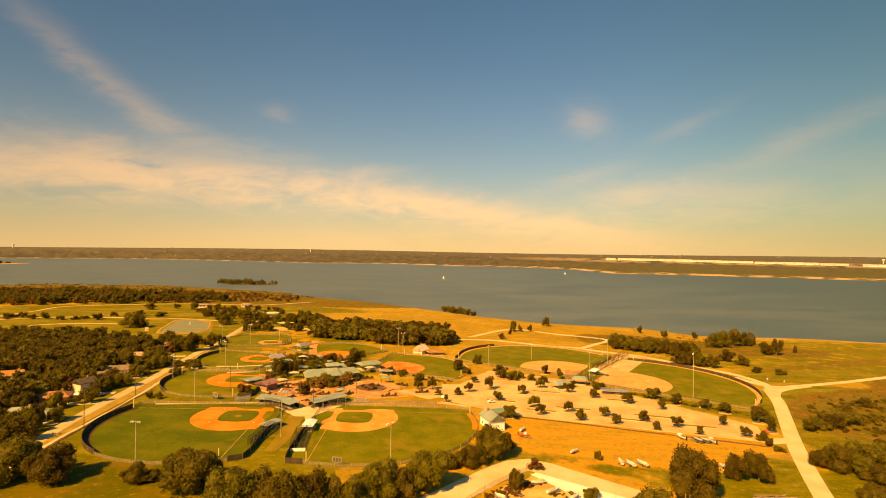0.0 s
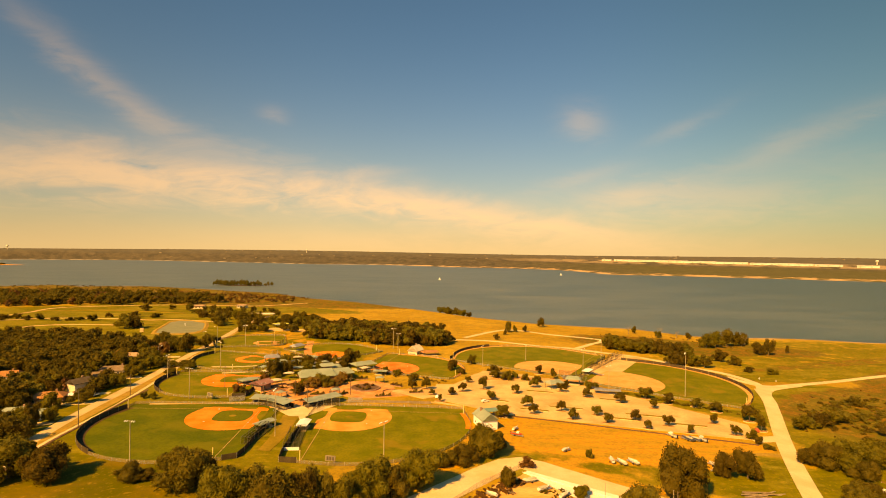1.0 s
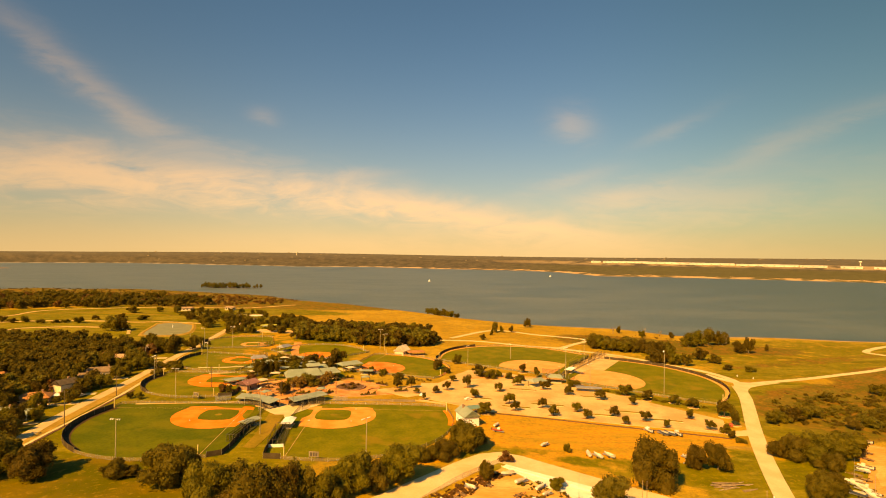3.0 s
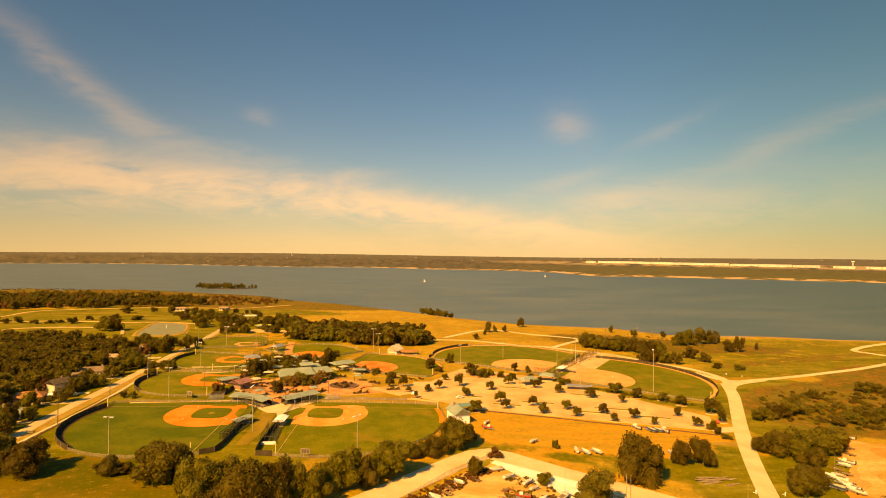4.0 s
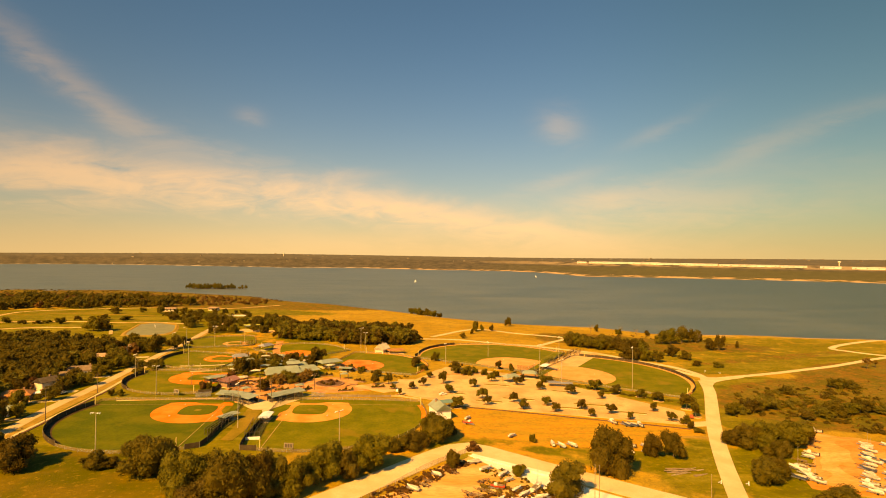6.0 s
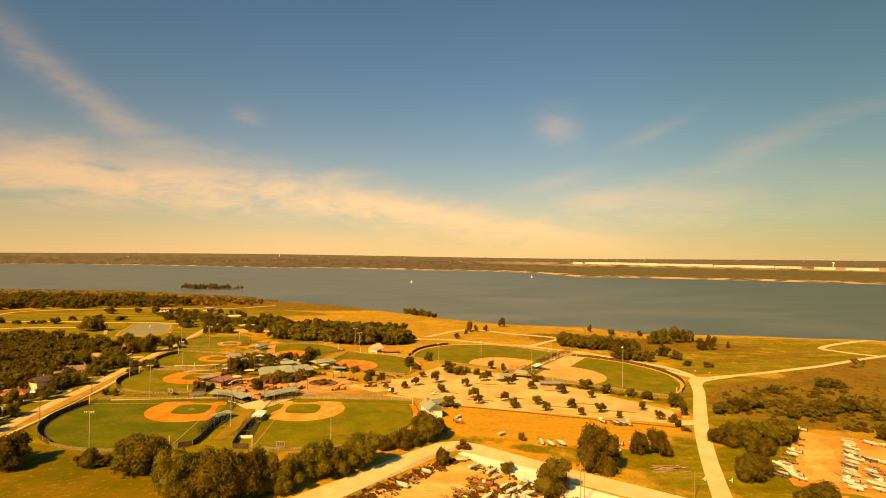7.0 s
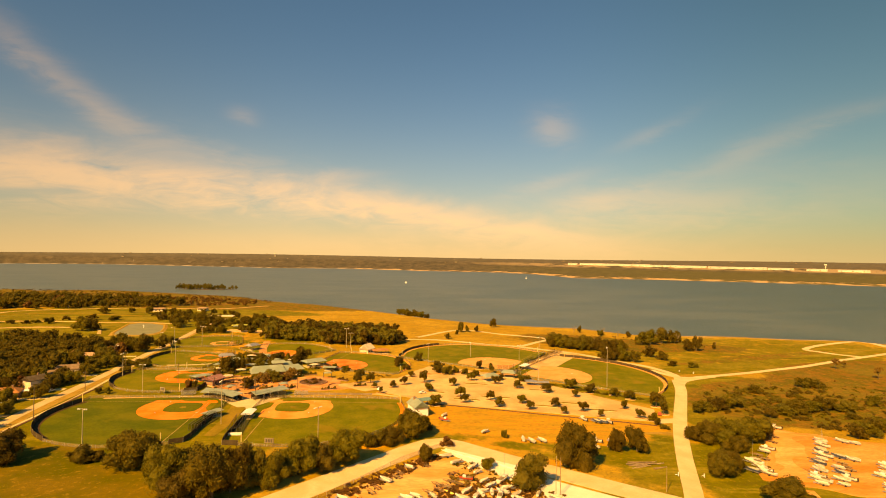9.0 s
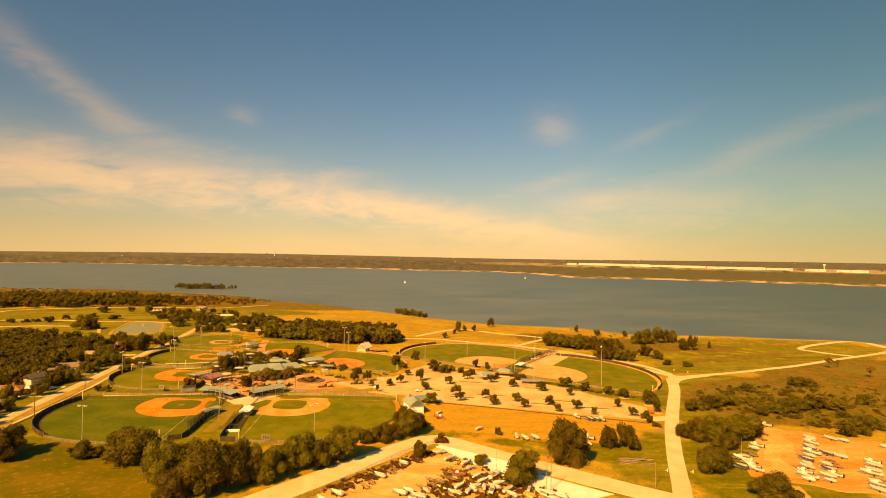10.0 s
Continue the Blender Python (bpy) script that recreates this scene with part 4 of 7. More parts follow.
pavilion(-72.5, 333, 20, 12.5, 18, "large open pavilion with a pale green metal roof", rise=3.2, walled=True)
pavilion(-59, 341, 12, 11, 30, "open pavilion wing with a pale green metal roof", rise=2.4)
pavilion(-69, 348, 7, 6, 20, "small raised lantern roof of pale green metal", z=6.0, rise=1.4, hip=0.5, walled=True)
pavilion(-98.5, 309, 8.5, 8, 60, "brick concession stand with a dull red metal roof", z=3.6, rise=1.8, roof="red_metal", hip=0.0, walled=True)
pavilion(-48, 367, 14, 9, 35, "field-side pavilion with a pale green metal roof")
pavilion(-66, 356, 8, 7, 15, "small hip-roofed pavilion with a pale green roof")
pavilion(-103, 365, 9, 6, 35, "field-side shelter with a pale green roof")
pavilion(-113, 382, 9, 6, 20, "field-side shelter with a pale green roof", roof="galvanised")
pavilion(-106, 428, 9, 6, 60, "field-side shelter with a pale grey roof", roof="galvanised")
pavilion(-86, 383, 9, 6, -20, "field-side shelter with a pale green roof")
pavilion(-109, 320, 9, 4, 45, "dugout shelter with a pale green roof", z=2.8, rise=0.6)
pavilion(72, 327, 9, 6, 25, "car park side pavilion with a green metal roof")
pavilion(87, 338, 8, 5, -20, "pavilion with a pale green metal roof")
pavilion(-193, 628, 28, 10, 10, "long low park shelter with a pale roof", roof="stucco", rise=1.0)
pavilion(-296, 706, 16, 10, 5, "pale park building beside the woods", roof="pink_shingle", rise=1.0, walled=True, wall="stucco")
pavilion(-245, 720, 12, 9, -8, "pale park building beside the woods", roof="pink_shingle", rise=1.0, walled=True, wall="stucco")


def grandstand(x, y, turn, bays, bend, side, label):
    """A backstop stand under a roof of straight bays that follow a curve, with benches on steps."""
    ob = thing("grandstand", x, y, turn, label, "grandstand")
    px, py, a = 0.0, 0.0, 0.0
    for k in range(bays):
        c, s = math.cos(a), math.sin(a)
        q = lambda u, v, z: (px + u * c - v * s, py + u * s + v * c, z)
        v8 = [q(u, v, z + t) for t in (0, 0.18) for u, v, z in ((0, -3.3 * side, 2.9), (5.0, -3.3 * side, 2.9), (5.0, 2.9 * side, 3.8), (0, 2.9 * side, 3.8))]
        link("roof", v8, grid_faces(2, 4, True) + [(3, 2, 1, 0), (4, 5, 6, 7)], "green_metal", ob, "pale green metal roof bay")
        for u, v, z in ((0.1, -3.0 * side, 2.95), (0.1, 2.5 * side, 3.7)):
            tube("post", ob, q(u, v, -0.3), q(u, v, z), 0.12, 0.12, "steel_dark", 6)
        # Added dark panel that stands in for the shade beneath the roof.
        v8 = [q(u, v, z) for z in (0.2, 2.4) for u, v in ((0.15, 2.5 * side), (4.85, 2.5 * side), (4.85, 2.62 * side), (0.15, 2.62 * side))]
        link("back_screen", v8, grid_faces(2, 4, True) + [(4, 5, 6, 7)], "screen_dark", ob, "dark panel standing in for shade under the roof")
        for r in range(3):
            v8 = [q(u, v, z) for z in (-0.3, 0.5 + 0.42 * r) for u, v in ((0.1, 2.2 - 1.5 * r), (4.9, 2.2 - 1.5 * r), (4.9, 3.4 - 1.5 * r), (0.1, 3.4 - 1.5 * r))][::1]
            # Step colours are kept dark to paint in the roof's shade.
            link("bench_step", v8, grid_faces(2, 4, True) + [(4, 5, 6, 7)], "screen_grey" if r % 2 else "steel_dark", ob)
        px, py, a = px + 5.0 * c, py + 5.0 * s, a + radians(bend)
    return ob


grandstand(-67.3, 276.1, 40, 4, 2, 1, "straight stand behind home plate under a pale green metal roof")
grandstand(-74.2, 272.5, 136, 5, 8, -1, "curved stand behind home plate under a pale green metal roof")


def dugout(x, y, turn, roof, label, w=8.5):
    ob = thing("dugout", x, y, turn, label, "dugout")
    box("floor_slab", ob, (-w / 2, -2.0, -0.5), (w / 2, 2.0, 0.2), "concrete")
    box("back_wall", ob, (-w / 2, 1.5, 0.2), (w / 2, 1.7, 2.4), "dark_net")
    for s in (-1, 1):
        box("side_wall", ob, (s * w / 2 - 0.1, -1.6, 0.2), (s * w / 2 + 0.1, 1.5, 2.4), "dark_net")
    box("bench", ob, (-w / 2 + 0.4, 0.9, 0.2), (w / 2 - 0.4, 1.4, 0.65), "galvanised")
    gable("roof", ob, w, 4.2, 2.5, 0.5, roof, 0.5, 0.15)
    return ob


dugout(-78.5, 245, 60, "green_metal", "dugout with a pale green metal roof")
dugout(-61.5, 245, 88, "white_paint", "dugout with a bright white roof")
dugout(101, 316, -14, "galvanised", "long dugout with a grey roof", 14)
dugout(106, 369, 55, "white_paint", "dugout with a white roof", 9)
dugout(-112, 322, 40, "green_metal", "dugout with a pale green roof", 8)
dugout(-35, 352, -10, "green_metal", "dugout with a pale green roof", 8)


def cage(x, y, w, d, turn, label, wall=True, floor="dark_turf"):
    """A batting cage: posts and rails with dark netting, and a pale back wall."""
    ob = thing("batting_cage", x, y, turn, label, "batting cage")
    box("turf_floor", ob, (-w / 2, -d / 2, -0.4), (w / 2, d / 2, 0.25), floor)
    for k in np.linspace(-w / 2, w / 2, 4):
        for j in np.linspace(-d / 2, d / 2, 4):
            tube("post", ob, (k, j, 0), (k, j, 3.2), 0.07, 0.07, "steel_dark", 6)
        tube("rail", ob, (k, -d / 2, 3.2), (k, d / 2, 3.2), 0.06, 0.06, "steel_dark", 6)
        verts = [(k + e, j, z) for e in (-0.02, 0.02) for j, z in ((-d / 2, 0.2), (d / 2, 0.2), (d / 2, 3.1), (-d / 2, 3.1))]
        if k < w / 2 - 0.1:
            link("net", verts, [(0, 1, 2, 3), (7, 6, 5, 4)], "dark_net", ob, "dark netting")
    for j in (-d / 2, d / 2):
        tube("rail", ob, (-w / 2, j, 3.2), (w / 2, j, 3.2), 0.06, 0.06, "steel_dark", 6)
    if wall:
        box("end_wall", ob, (-w / 2 - 0.3, -d / 2 - 0.4, -0.3), (w / 2 + 0.3, -d / 2 - 0.1, 1.3), "white_paint", label="pale end wall")
    return ob


cage(-61.8, 229.5, 6.0, 21, 5, "netted batting cage with a pale end wall")
cage(-78.5, 234, 4.2, 20, -8, "long netted batting cage beside the outfield", False)
for k in range(3):
    cage(120 + 15 * k, 392 + 19 * k, 9, 18, -38, "netted batting cage between two ball fields", False, "old_asphalt")

# ---- houses ----


def house(x, y, w, d, turn, roof, wall, label, z=2.8, rise=2.2, hip=0.0, wing=True):
    ob = thing("house", x, y, turn, label, "house")
    a, b = w / 2, d / 2
    verts = [(-a, -b, -0.8), (a, -b, -0.8), (a, b, -0.8), (-a, b, -0.8), (-a, -b, z), (a, -b, z), (a, b, z), (-a, b, z)]
    faces = grid_faces(2, 4, True)
    if not hip:
        verts += [(-a, 0, z + rise), (a, 0, z + rise)]
        faces += [(4, 8, 7), (6, 9, 5)]
    link("wall", verts, faces, wall, ob)
    gable("roof", ob, w, d, z, rise, roof, 0.6, hip=hip)
    for s in (-1, 1):
        for k in np.arange(-a + 2, a - 1.5, 3.4):
            for f in range(int(z // 2.7)):
                o = box("window", ob, (k - 0.6, s * b - 0.05, 1.0 + 2.8 * f), (k + 0.6, s * b + 0.05, 2.2 + 2.8 * f), "white_paint")
                box("pane", o, (k - 0.5, s * b - 0.07, 1.1 + 2.8 * f), (k + 0.5, s * b + 0.07, 2.1 + 2.8 * f), "window_dark")
    box("door", ob, (-0.5, -b - 0.08, 0), (0.5, -b + 0.02, 2.1), "steel_dark")
    box("chimney", ob, (a * 0.4, 0.6, z + rise * 0.4), (a * 0.4 + 0.9, 1.5, z + rise + 0.9), "brick", 0.05)
    if wing:
        o = box("garage", ob, (a - 0.1, -b - 0.5, -0.8), (a + 5.5, b - 2.0, 2.5), wall)
        g = gable("garage_roof", ob, 5.6, d - 1.5, 2.5, 1.4, roof, 0.5)
        g.location = (a + 2.7, -1.25, 0)
        box("garage_door", o, (a + 0.8, -b - 0.56, 0), (a + 4.6, -b - 0.46, 2.1), "white_paint")
    return ob


house(-190.5, 297, 8.5, 7, 62, "grey_shingle", "stucco", "two-storey cream house with a dark grey gable roof", z=5.2, rise=2.2, wing=False)
house(-194, 278.5, 14, 9, 20, "orange_tile", "brick", "low brick ranch house with an orange-brown roof", hip=4, wing=False)
house(-199, 294, 4.5, 5, 20, "orange_tile", "brick", "small brick outbuilding with an orange-brown roof", z=2.6, rise=1.0, wing=False)
house(-187.5, 284, 6.5, 4.5, 10, "white_paint", "white_paint", "white carport with a flat pale roof", z=2.4, rise=0.3, wing=False)
house(-190, 252, 12, 9, 15, "green_metal", "white_paint", "white house with a dull green roof among trees", hip=3)
house(-196, 339, 18, 10, 15, "brown_shingle", "stucco", "ranch house with a broad brown shingle roof", hip=4, wing=False)
house(-196, 322, 6, 5, 10, "brown_shingle", "white_paint", "white-walled garage with a brown roof", wing=False)
house(-204, 381, 13, 8, 8, "pink_shingle", "pink_shingle", "low house with a faded pinkish roof", wing=False)
house(-203, 420, 13, 9, -10, "brown_shingle", "brick", "brown-roofed house hidden in trees", hip=3, wing=False)
house(-247, 321, 16, 10, 20, "orange_tile", "white_paint", "house with a rust-red roof and white trim", hip=2)
house(-288, 385, 15, 10, 30, "grey_shingle", "stucco", "house with a pale grey roof among trees")
house(-268, 376, 12, 8, 10, "galvanised", "stucco", "small house with a pale metal roof among trees")
house(-232, 290, 15, 10, 30, "grey_shingle", "brick", "grey-roofed house among trees", hip=3)
house(-228, 430, 14, 9, -5, "brown_shingle", "stucco", "tan house with a brown roof among trees")
house(-330, 400, 14, 9, 12, "pink_shingle", "stucco", "pale house at the edge of the woods")
house(20.6, 253.5, 11.5, 7.2, 106, "green_metal", "white_paint", "white clapboard building with a pale green gable roof", z=4.3, rise=2.9, wing=False)
house(-13, 425, 10, 8, 60, "stucco", "stucco", "cream gabled building beside the outfield", z=3.0, rise=4.0, wing=False)
pavilion(-2, 422, 12, 7, 20, "open shelter with a tan roof beside a cream building", roof="orange_tile", z=2.6, rise=1.2)


def canopy(x, y, w, d, turn, material, label):
    ob = thing("shade_canopy", x, y, turn, label, "canopy")
    for sx in (-1, 1):
        for sy in (-1, 1):
            tube("post", ob, (sx * w / 2, sy * d / 2, -0.3), (sx * w / 2, sy * d / 2, 3.4), 0.1, 0.1, "steel_dark", 6)
    verts = [(u * w / 2, v * d / 2, 3.4 + 0.9 * (1 - max(abs(u), abs(v))) + e) for e in (0, 0.06) for v in (-1, -0.4, 0.4, 1) for u in (-1, -0.4, 0.4, 1)]
    link("cloth", verts, grid_faces(4, 4) + [tuple(16 + i for i in f) for f in grid_faces(4, 4)], material, ob)


canopy(-151, 553, 16, 7, 8, "shade_cloth", "yellow-green shade canopy over a play area")

canopy(-151, 545, 8, 6, 20, "green_metal", "dull green shade canopy over a play area")
for x, y, w, d, turn in [(-93, 318, 6, 5, 20), (-101, 312, 5, 5, 40), (-88, 352, 7, 5, 10), (-94, 372, 7, 5, 30), (-82, 366, 6, 5, 15), (-100, 345, 6, 4, 30), (-46, 356, 6, 5, 40), (-34, 330, 5, 4, 10), (-84, 292, 5, 4, 50), (-56, 300, 5, 4, 20), (-105, 340, 6, 4, 20), (-96, 386, 6, 5, 10), (-75, 372, 5, 4, 40), (-90, 336, 6, 4, 0), (-110, 352, 5, 4, 70), (-64, 372, 6, 4, 20), (-80, 356, 5, 4, 60)]:
    canopy(x, y, w, d, turn, "green_metal" if w != 6 else "canvas_tan", "small shade canopy over benches in the plaza")


def bleacher(x, y, turn, rows, w):
    ob = thing("bleacher", x, y, turn, "small aluminium bleacher facing a ball field", "bleacher", "bleachers")
    for r in range(rows):
        box("seat_plank", ob, (-w / 2, 0.7 * r, 0.45 + 0.35 * r), (w / 2, 0.7 * r + 0.3, 0.5 + 0.35 * r), "galvanised")
        box("foot_plank", ob, (-w / 2, 0.7 * r - 0.32, 0.2 + 0.35 * r), (w / 2, 0.7 * r - 0.02, 0.24 + 0.35 * r), "galvanised")
    for s in np.linspace(-w / 2 + 0.3, w / 2 - 0.3, 4):
        tube("frame", ob, (s, -0.3, 0.1), (s, 0.7 * rows, 0.2 + 0.35 * rows), 0.05, 0.05, "steel_dark", 6)
        tube("leg", ob, (s, 0.7 * rows - 0.2, -0.2), (s, 0.7 * rows - 0.2, 0.1 + 0.35 * rows), 0.05, 0.05, "steel_dark", 6)


for x, y, turn in [(-104, 285, 20), (-44, 287, 0), (-105, 330, 45), (-99, 358, 35), (-96, 398, 60), (-66, 394, 0), (-30, 356, -160), (98, 328, 170), (88, 352, 40), (112, 366, 140)]:
    bleacher(x, y, turn, 5, 7.5)


def picnic_table(x, y, turn):
    ob = thing("picnic_table", x, y, turn, "wooden picnic table with two benches", "picnic table", "picnic tables", 0.15)
    box("tabletop", ob, (-0.9, -0.4, 0.70), (0.9, 0.4, 0.76), "old_wood")
    for s in (-1, 1):
        box("bench", ob, (-0.9, s * 0.75 - 0.14, 0.42), (0.9, s * 0.75 + 0.14, 0.47), "old_wood")
        tube("leg", ob, (s * 0.6, -0.7, 0), (s * 0.6, 0.4, 0.72), 0.05, 0.05, "old_wood", 6)
        tube("leg", ob, (s * 0.6, 0.7, 0), (s * 0.6, -0.4, 0.72), 0.05, 0.05, "old_wood", 6)


for k in range(14):
    picnic_table(-92 + 4.5 * (k % 5) + 1.5 * (k // 5), 300 + 6.5 * (k // 5) + 1.2 * (k % 3), 25 * k)

# planter in the plaza
planter = thing("planter", -41.5, 317, 0, "round raised planter with mulch and reddish shrubs", "planter")
ring = [(r * math.cos(a), r * math.sin(a), z) for r, z in ((8.6, -0.2), (8.6, 0.7), (8.1, 0.7), (8.0, 0.3)) for a in np.linspace(0, 2 * math.pi, 33)[:-1]]
link("kerb_wall", ring, grid_faces(4, 32, True), "brick", planter)
link("mulch_bed", [(0, 0, 0.55)] + ring[96:], [(0, 1 + i, 1 + (i + 1) % 32) for i in range(32)], "mulch", planter)
for k in range(9):
    o = new("shrub", CROWNS["small", "dry_leaves"][k % 2])
    a = 0.7 * k
    o.parent = planter
    o.matrix_basis = Matrix.Translation((5.2 * (0.3 + 0.7 * (k % 3) / 2) * math.cos(a * 2), 5.2 * math.sin(a * 2), 0.2)) @ Matrix.Diagonal((1.3, 1.3, 1.6, 1))
disc = [(-41.5 + r * math.cos(a), 317 + r * math.sin(a)) for r in (8.5, 12, 17) for a in np.linspace(0, 2 * math.pi, 41)[:-1]]
tagged(link("pavement", [place(x, y, 0.20) for x, y in disc], grid_faces(3, 40, True), "plaza"), "tan paved ring round the planter", "pavement", kind="structure")
patch("pavement", [(-104, 316), (-84, 274), (-56, 276), (-62, 352)], 0.14, "plaza", "reddish-tan paved plaza between the ball fields", "pavement")
patch("pavement", [(-84, 276), (-72, 262), (-64, 262), (-52, 282)], 0.18, "concrete", "pale paved apron behind home plate", "pavement")
strip("pavement", [(-62, 310), (-42, 300), (-24, 305), (0, 312), (12, 322)], 9.0, 0.17, "plaza", "broad tan footpath to the car park", "footpath")
strip("pavement", [(-56, 290), (-30, 290.5), (0, 290), (13, 284)], 2.2, 0.17, "old_asphalt", "worn footpath behind the outfield", "footpath")
strip("pavement", [(-147, 363), (-134, 364), (-119, 369)], 2.4, 0.16, "concrete", "pale footpath between two far ball fields", "footpath")
strip("pavement", [(-134, 346), (-119, 350)], 2.6, 0.16, "concrete", "pale paved strip beside a ball field", "footpath")
fence_run([(-46, 287.6), (-22, 287.8), (-4, 287.6)], 1.3, "screen_grey", "low grey screen fence behind the outfield")
strip("pavement", [(-62, 345), (-80, 380), (-96, 420), (-104, 470)], 6.0, 0.17, "plaza", "tan footpath between ball fields", "footpath")
strip("pavement", [(-144, 277), (-116, 280), (-88, 284)], 1.5, 0.16, "old_asphalt", "narrow pale footpath between two ball fields", "footpath")
strip("pavement", [(30, 345), (60, 352), (95, 345)], 5.0, 0.25, "plaza", "tan footpath beside the car park", "footpath")
strip("pavement", [(-71, 264), (-70.5, 248), (-70, 232), (-71, 218)], (8.0, 5.0), 0.12, "worn_turf", "worn grass between batting cages", "footpath")
strip("pavement", [(-66, 262), (-62, 250)], 3.0, 0.19, "concrete", "pale path to the dugout", "footpath")



def planting_bed(x, y, w, d, turn, leaf):
    ob = thing("planting_bed", x, y, turn, "low kerbed planting bed with mulch and shrubs", "planting bed", "plaza planting beds", 0.1)
    box("kerb", ob, (-w / 2, -d / 2, -0.3), (w / 2, d / 2, 0.3), "brick", 0.06)
    box("mulch", ob, (-w / 2 + 0.25, -d / 2 + 0.25, 0.2), (w / 2 - 0.25, d / 2 - 0.25, 0.36), "mulch")
    n = max(2, int(w / 1.6))
    for k in range(n):
        o = new("shrub", CROWNS["small", leaf][k % 2])
        o.parent = ob
        o.matrix_basis = Matrix.Translation((-w / 2 + 0.9 + (w - 1.8) * k / (n - 1), 0.4 * (-1) ** k, 0.15)) @ Matrix.Diagonal((0.9, 0.9, 1.1 + 0.5 * (k % 3), 1))


for k, (x, y, w, d, turn) in enumerate([(-90, 287, 9, 2.6, 30), (-82, 283, 7, 2.4, 20), (-94, 294, 6, 3, 60), (-79, 306, 8, 2.6, -20), (-88, 310, 7, 2.6, 40), (-66, 300, 8, 2.6, 10), (-60, 288, 9, 2.4, -8), (-70, 288, 6, 2.4, 15), (-52, 302, 7, 2.6, 60),
                                         (-30, 300, 9, 2.2, 14), (-24, 324, 8, 2.6, -30), (-58, 318, 5, 2.4, 80), (-104, 306, 6, 2.2, 60), (-84, 318, 6, 2.4, 10), (-46, 338, 8, 2.4, 20), (-12, 309, 8, 2.2, 10), (-92, 362, 7, 2.4, 60), (-84, 344, 6, 2.4, 30)]):
    planting_bed(x, y, w, d, turn, ("leaves", "dry_leaves", "pale_leaves")[k % 3])



def seat_wall(x, y, length, bend, turn):
    """A low curved brick wall with a pale coping, used as a seat."""
    ob = thing("seat_wall", x, y, turn, "low curved brick seat wall with a pale coping", "wall", "seat walls in the plaza", 0.12)
    n = 9
    line = [(length * (i / (n - 1) - 0.5), bend * (1 - (2 * i / (n - 1) - 1) ** 2)) for i in range(n)]
    for name, wide, z0, z1, material in (("wall", 0.22, -0.3, 0.62, "brick"), ("coping", 0.34, 0.62, 0.74, "plaza")):
        verts = [(u, v + q, z) for u, v in line for q, z in ((-wide, z0), (wide, z0), (wide, z1), (-wide, z1))]
        link(name, verts, [f[::-1] for f in grid_faces(n, 4, True)] + [(0, 1, 2, 3), tuple(range(4 * n - 1, 4 * n - 5, -1))], material, ob)


def bench(x, y, turn):
    ob = thing("bench", x, y, turn, "dark metal park bench with a slatted back", "bench", "plaza benches", 0.14)
    for k in range(3):
        box("seat_slat", ob, (-0.9, -0.22 + 0.16 * k, 0.42), (0.9, -0.09 + 0.16 * k, 0.46), "steel_dark")
        box("back_slat", ob, (-0.9, 0.28, 0.52 + 0.14 * k), (0.9, 0.32, 0.62 + 0.14 * k), "steel_dark")
    for px in (-0.75, 0.75):
        box("leg", ob, (px - 0.04, -0.22, 0), (px + 0.04, 0.3, 0.42), "steel_dark")


for x, y, length, bend, turn in [(-92, 301, 9, 1.6, 35), (-89, 306, 10, 1.8, 30), (-86, 311, 10, 1.6, 22), (-94, 315, 8, 1.4, 50), (-82, 301, 7, -1.2, 15), (-97, 322, 9, 1.5, 60), (-80, 316, 9, 1.2, 10), (-88, 321, 9, -1.4, 32), (-66, 294, 8, 1.0, -10),
                                 (-57, 305, 7, 1.6, 70), (-28, 312, 8, 1.4, 40), (-92, 328, 8, 1.2, 40), (-104, 332, 8, 1.0, 55), (-96, 352, 8, 1.4, 20), (-72, 288, 6, 0.8, 20), (-100, 378, 9, 1.2, 30), (-88, 370, 8, 1.2, 10), (-60, 383, 9, 1.0, -20)]:
    seat_wall(x, y, length, bend, turn)
for k in range(22):
    bench(-99 + 9.0 * (k % 5) + 3.0 * (k // 5) + 1.3 * math.sin(3.1 * k), 297 + 8.5 * (k // 5) + 2.2 * math.cos(2.3 * k), 40 * k)

for home, face, *rest in FIELDS:
    arc = [(home[0] + 7.5 * math.cos(radians(face + 180 + a)), home[1] + 7.5 * math.sin(radians(face + 180 + a))) for a in range(-66, 67, 12)]
    fence_run(arc, 4.2, "dark_net", "tall curved backstop netting behind home plate", 4.0)

# ---- lamps and poles ----


surface("mast_steel", ((0.33, 0.28, 0.19), (0.42, 0.36, 0.25)), rough=0.5, bump=0, scales=(0.2, 2), spec=0.2)


def field_lamp(x, y, h, turn, label="tall galvanised floodlight mast beside a ball field"):
    ob = thing("floodlight_mast", x, y, turn, label, "floodlight", "ball field floodlights")
    tube("pole", ob, (0, 0, -0.5), (0, 0, h), 0.20, 0.12, "mast_steel", 8)
    z = h - 0.3
    arm = box("crossarm", ob, (-2.0, -0.08, z), (2.0, 0.08, z + 0.14), "mast_steel")
    for s in (-1.8, -1.0, 1.0, 1.8):
        tube("lamp_head", arm, (s, 0.1, z + 0.3), (s, 0.60, z - 0.05), 0.12, 0.22, "white_paint", 8)
    return ob


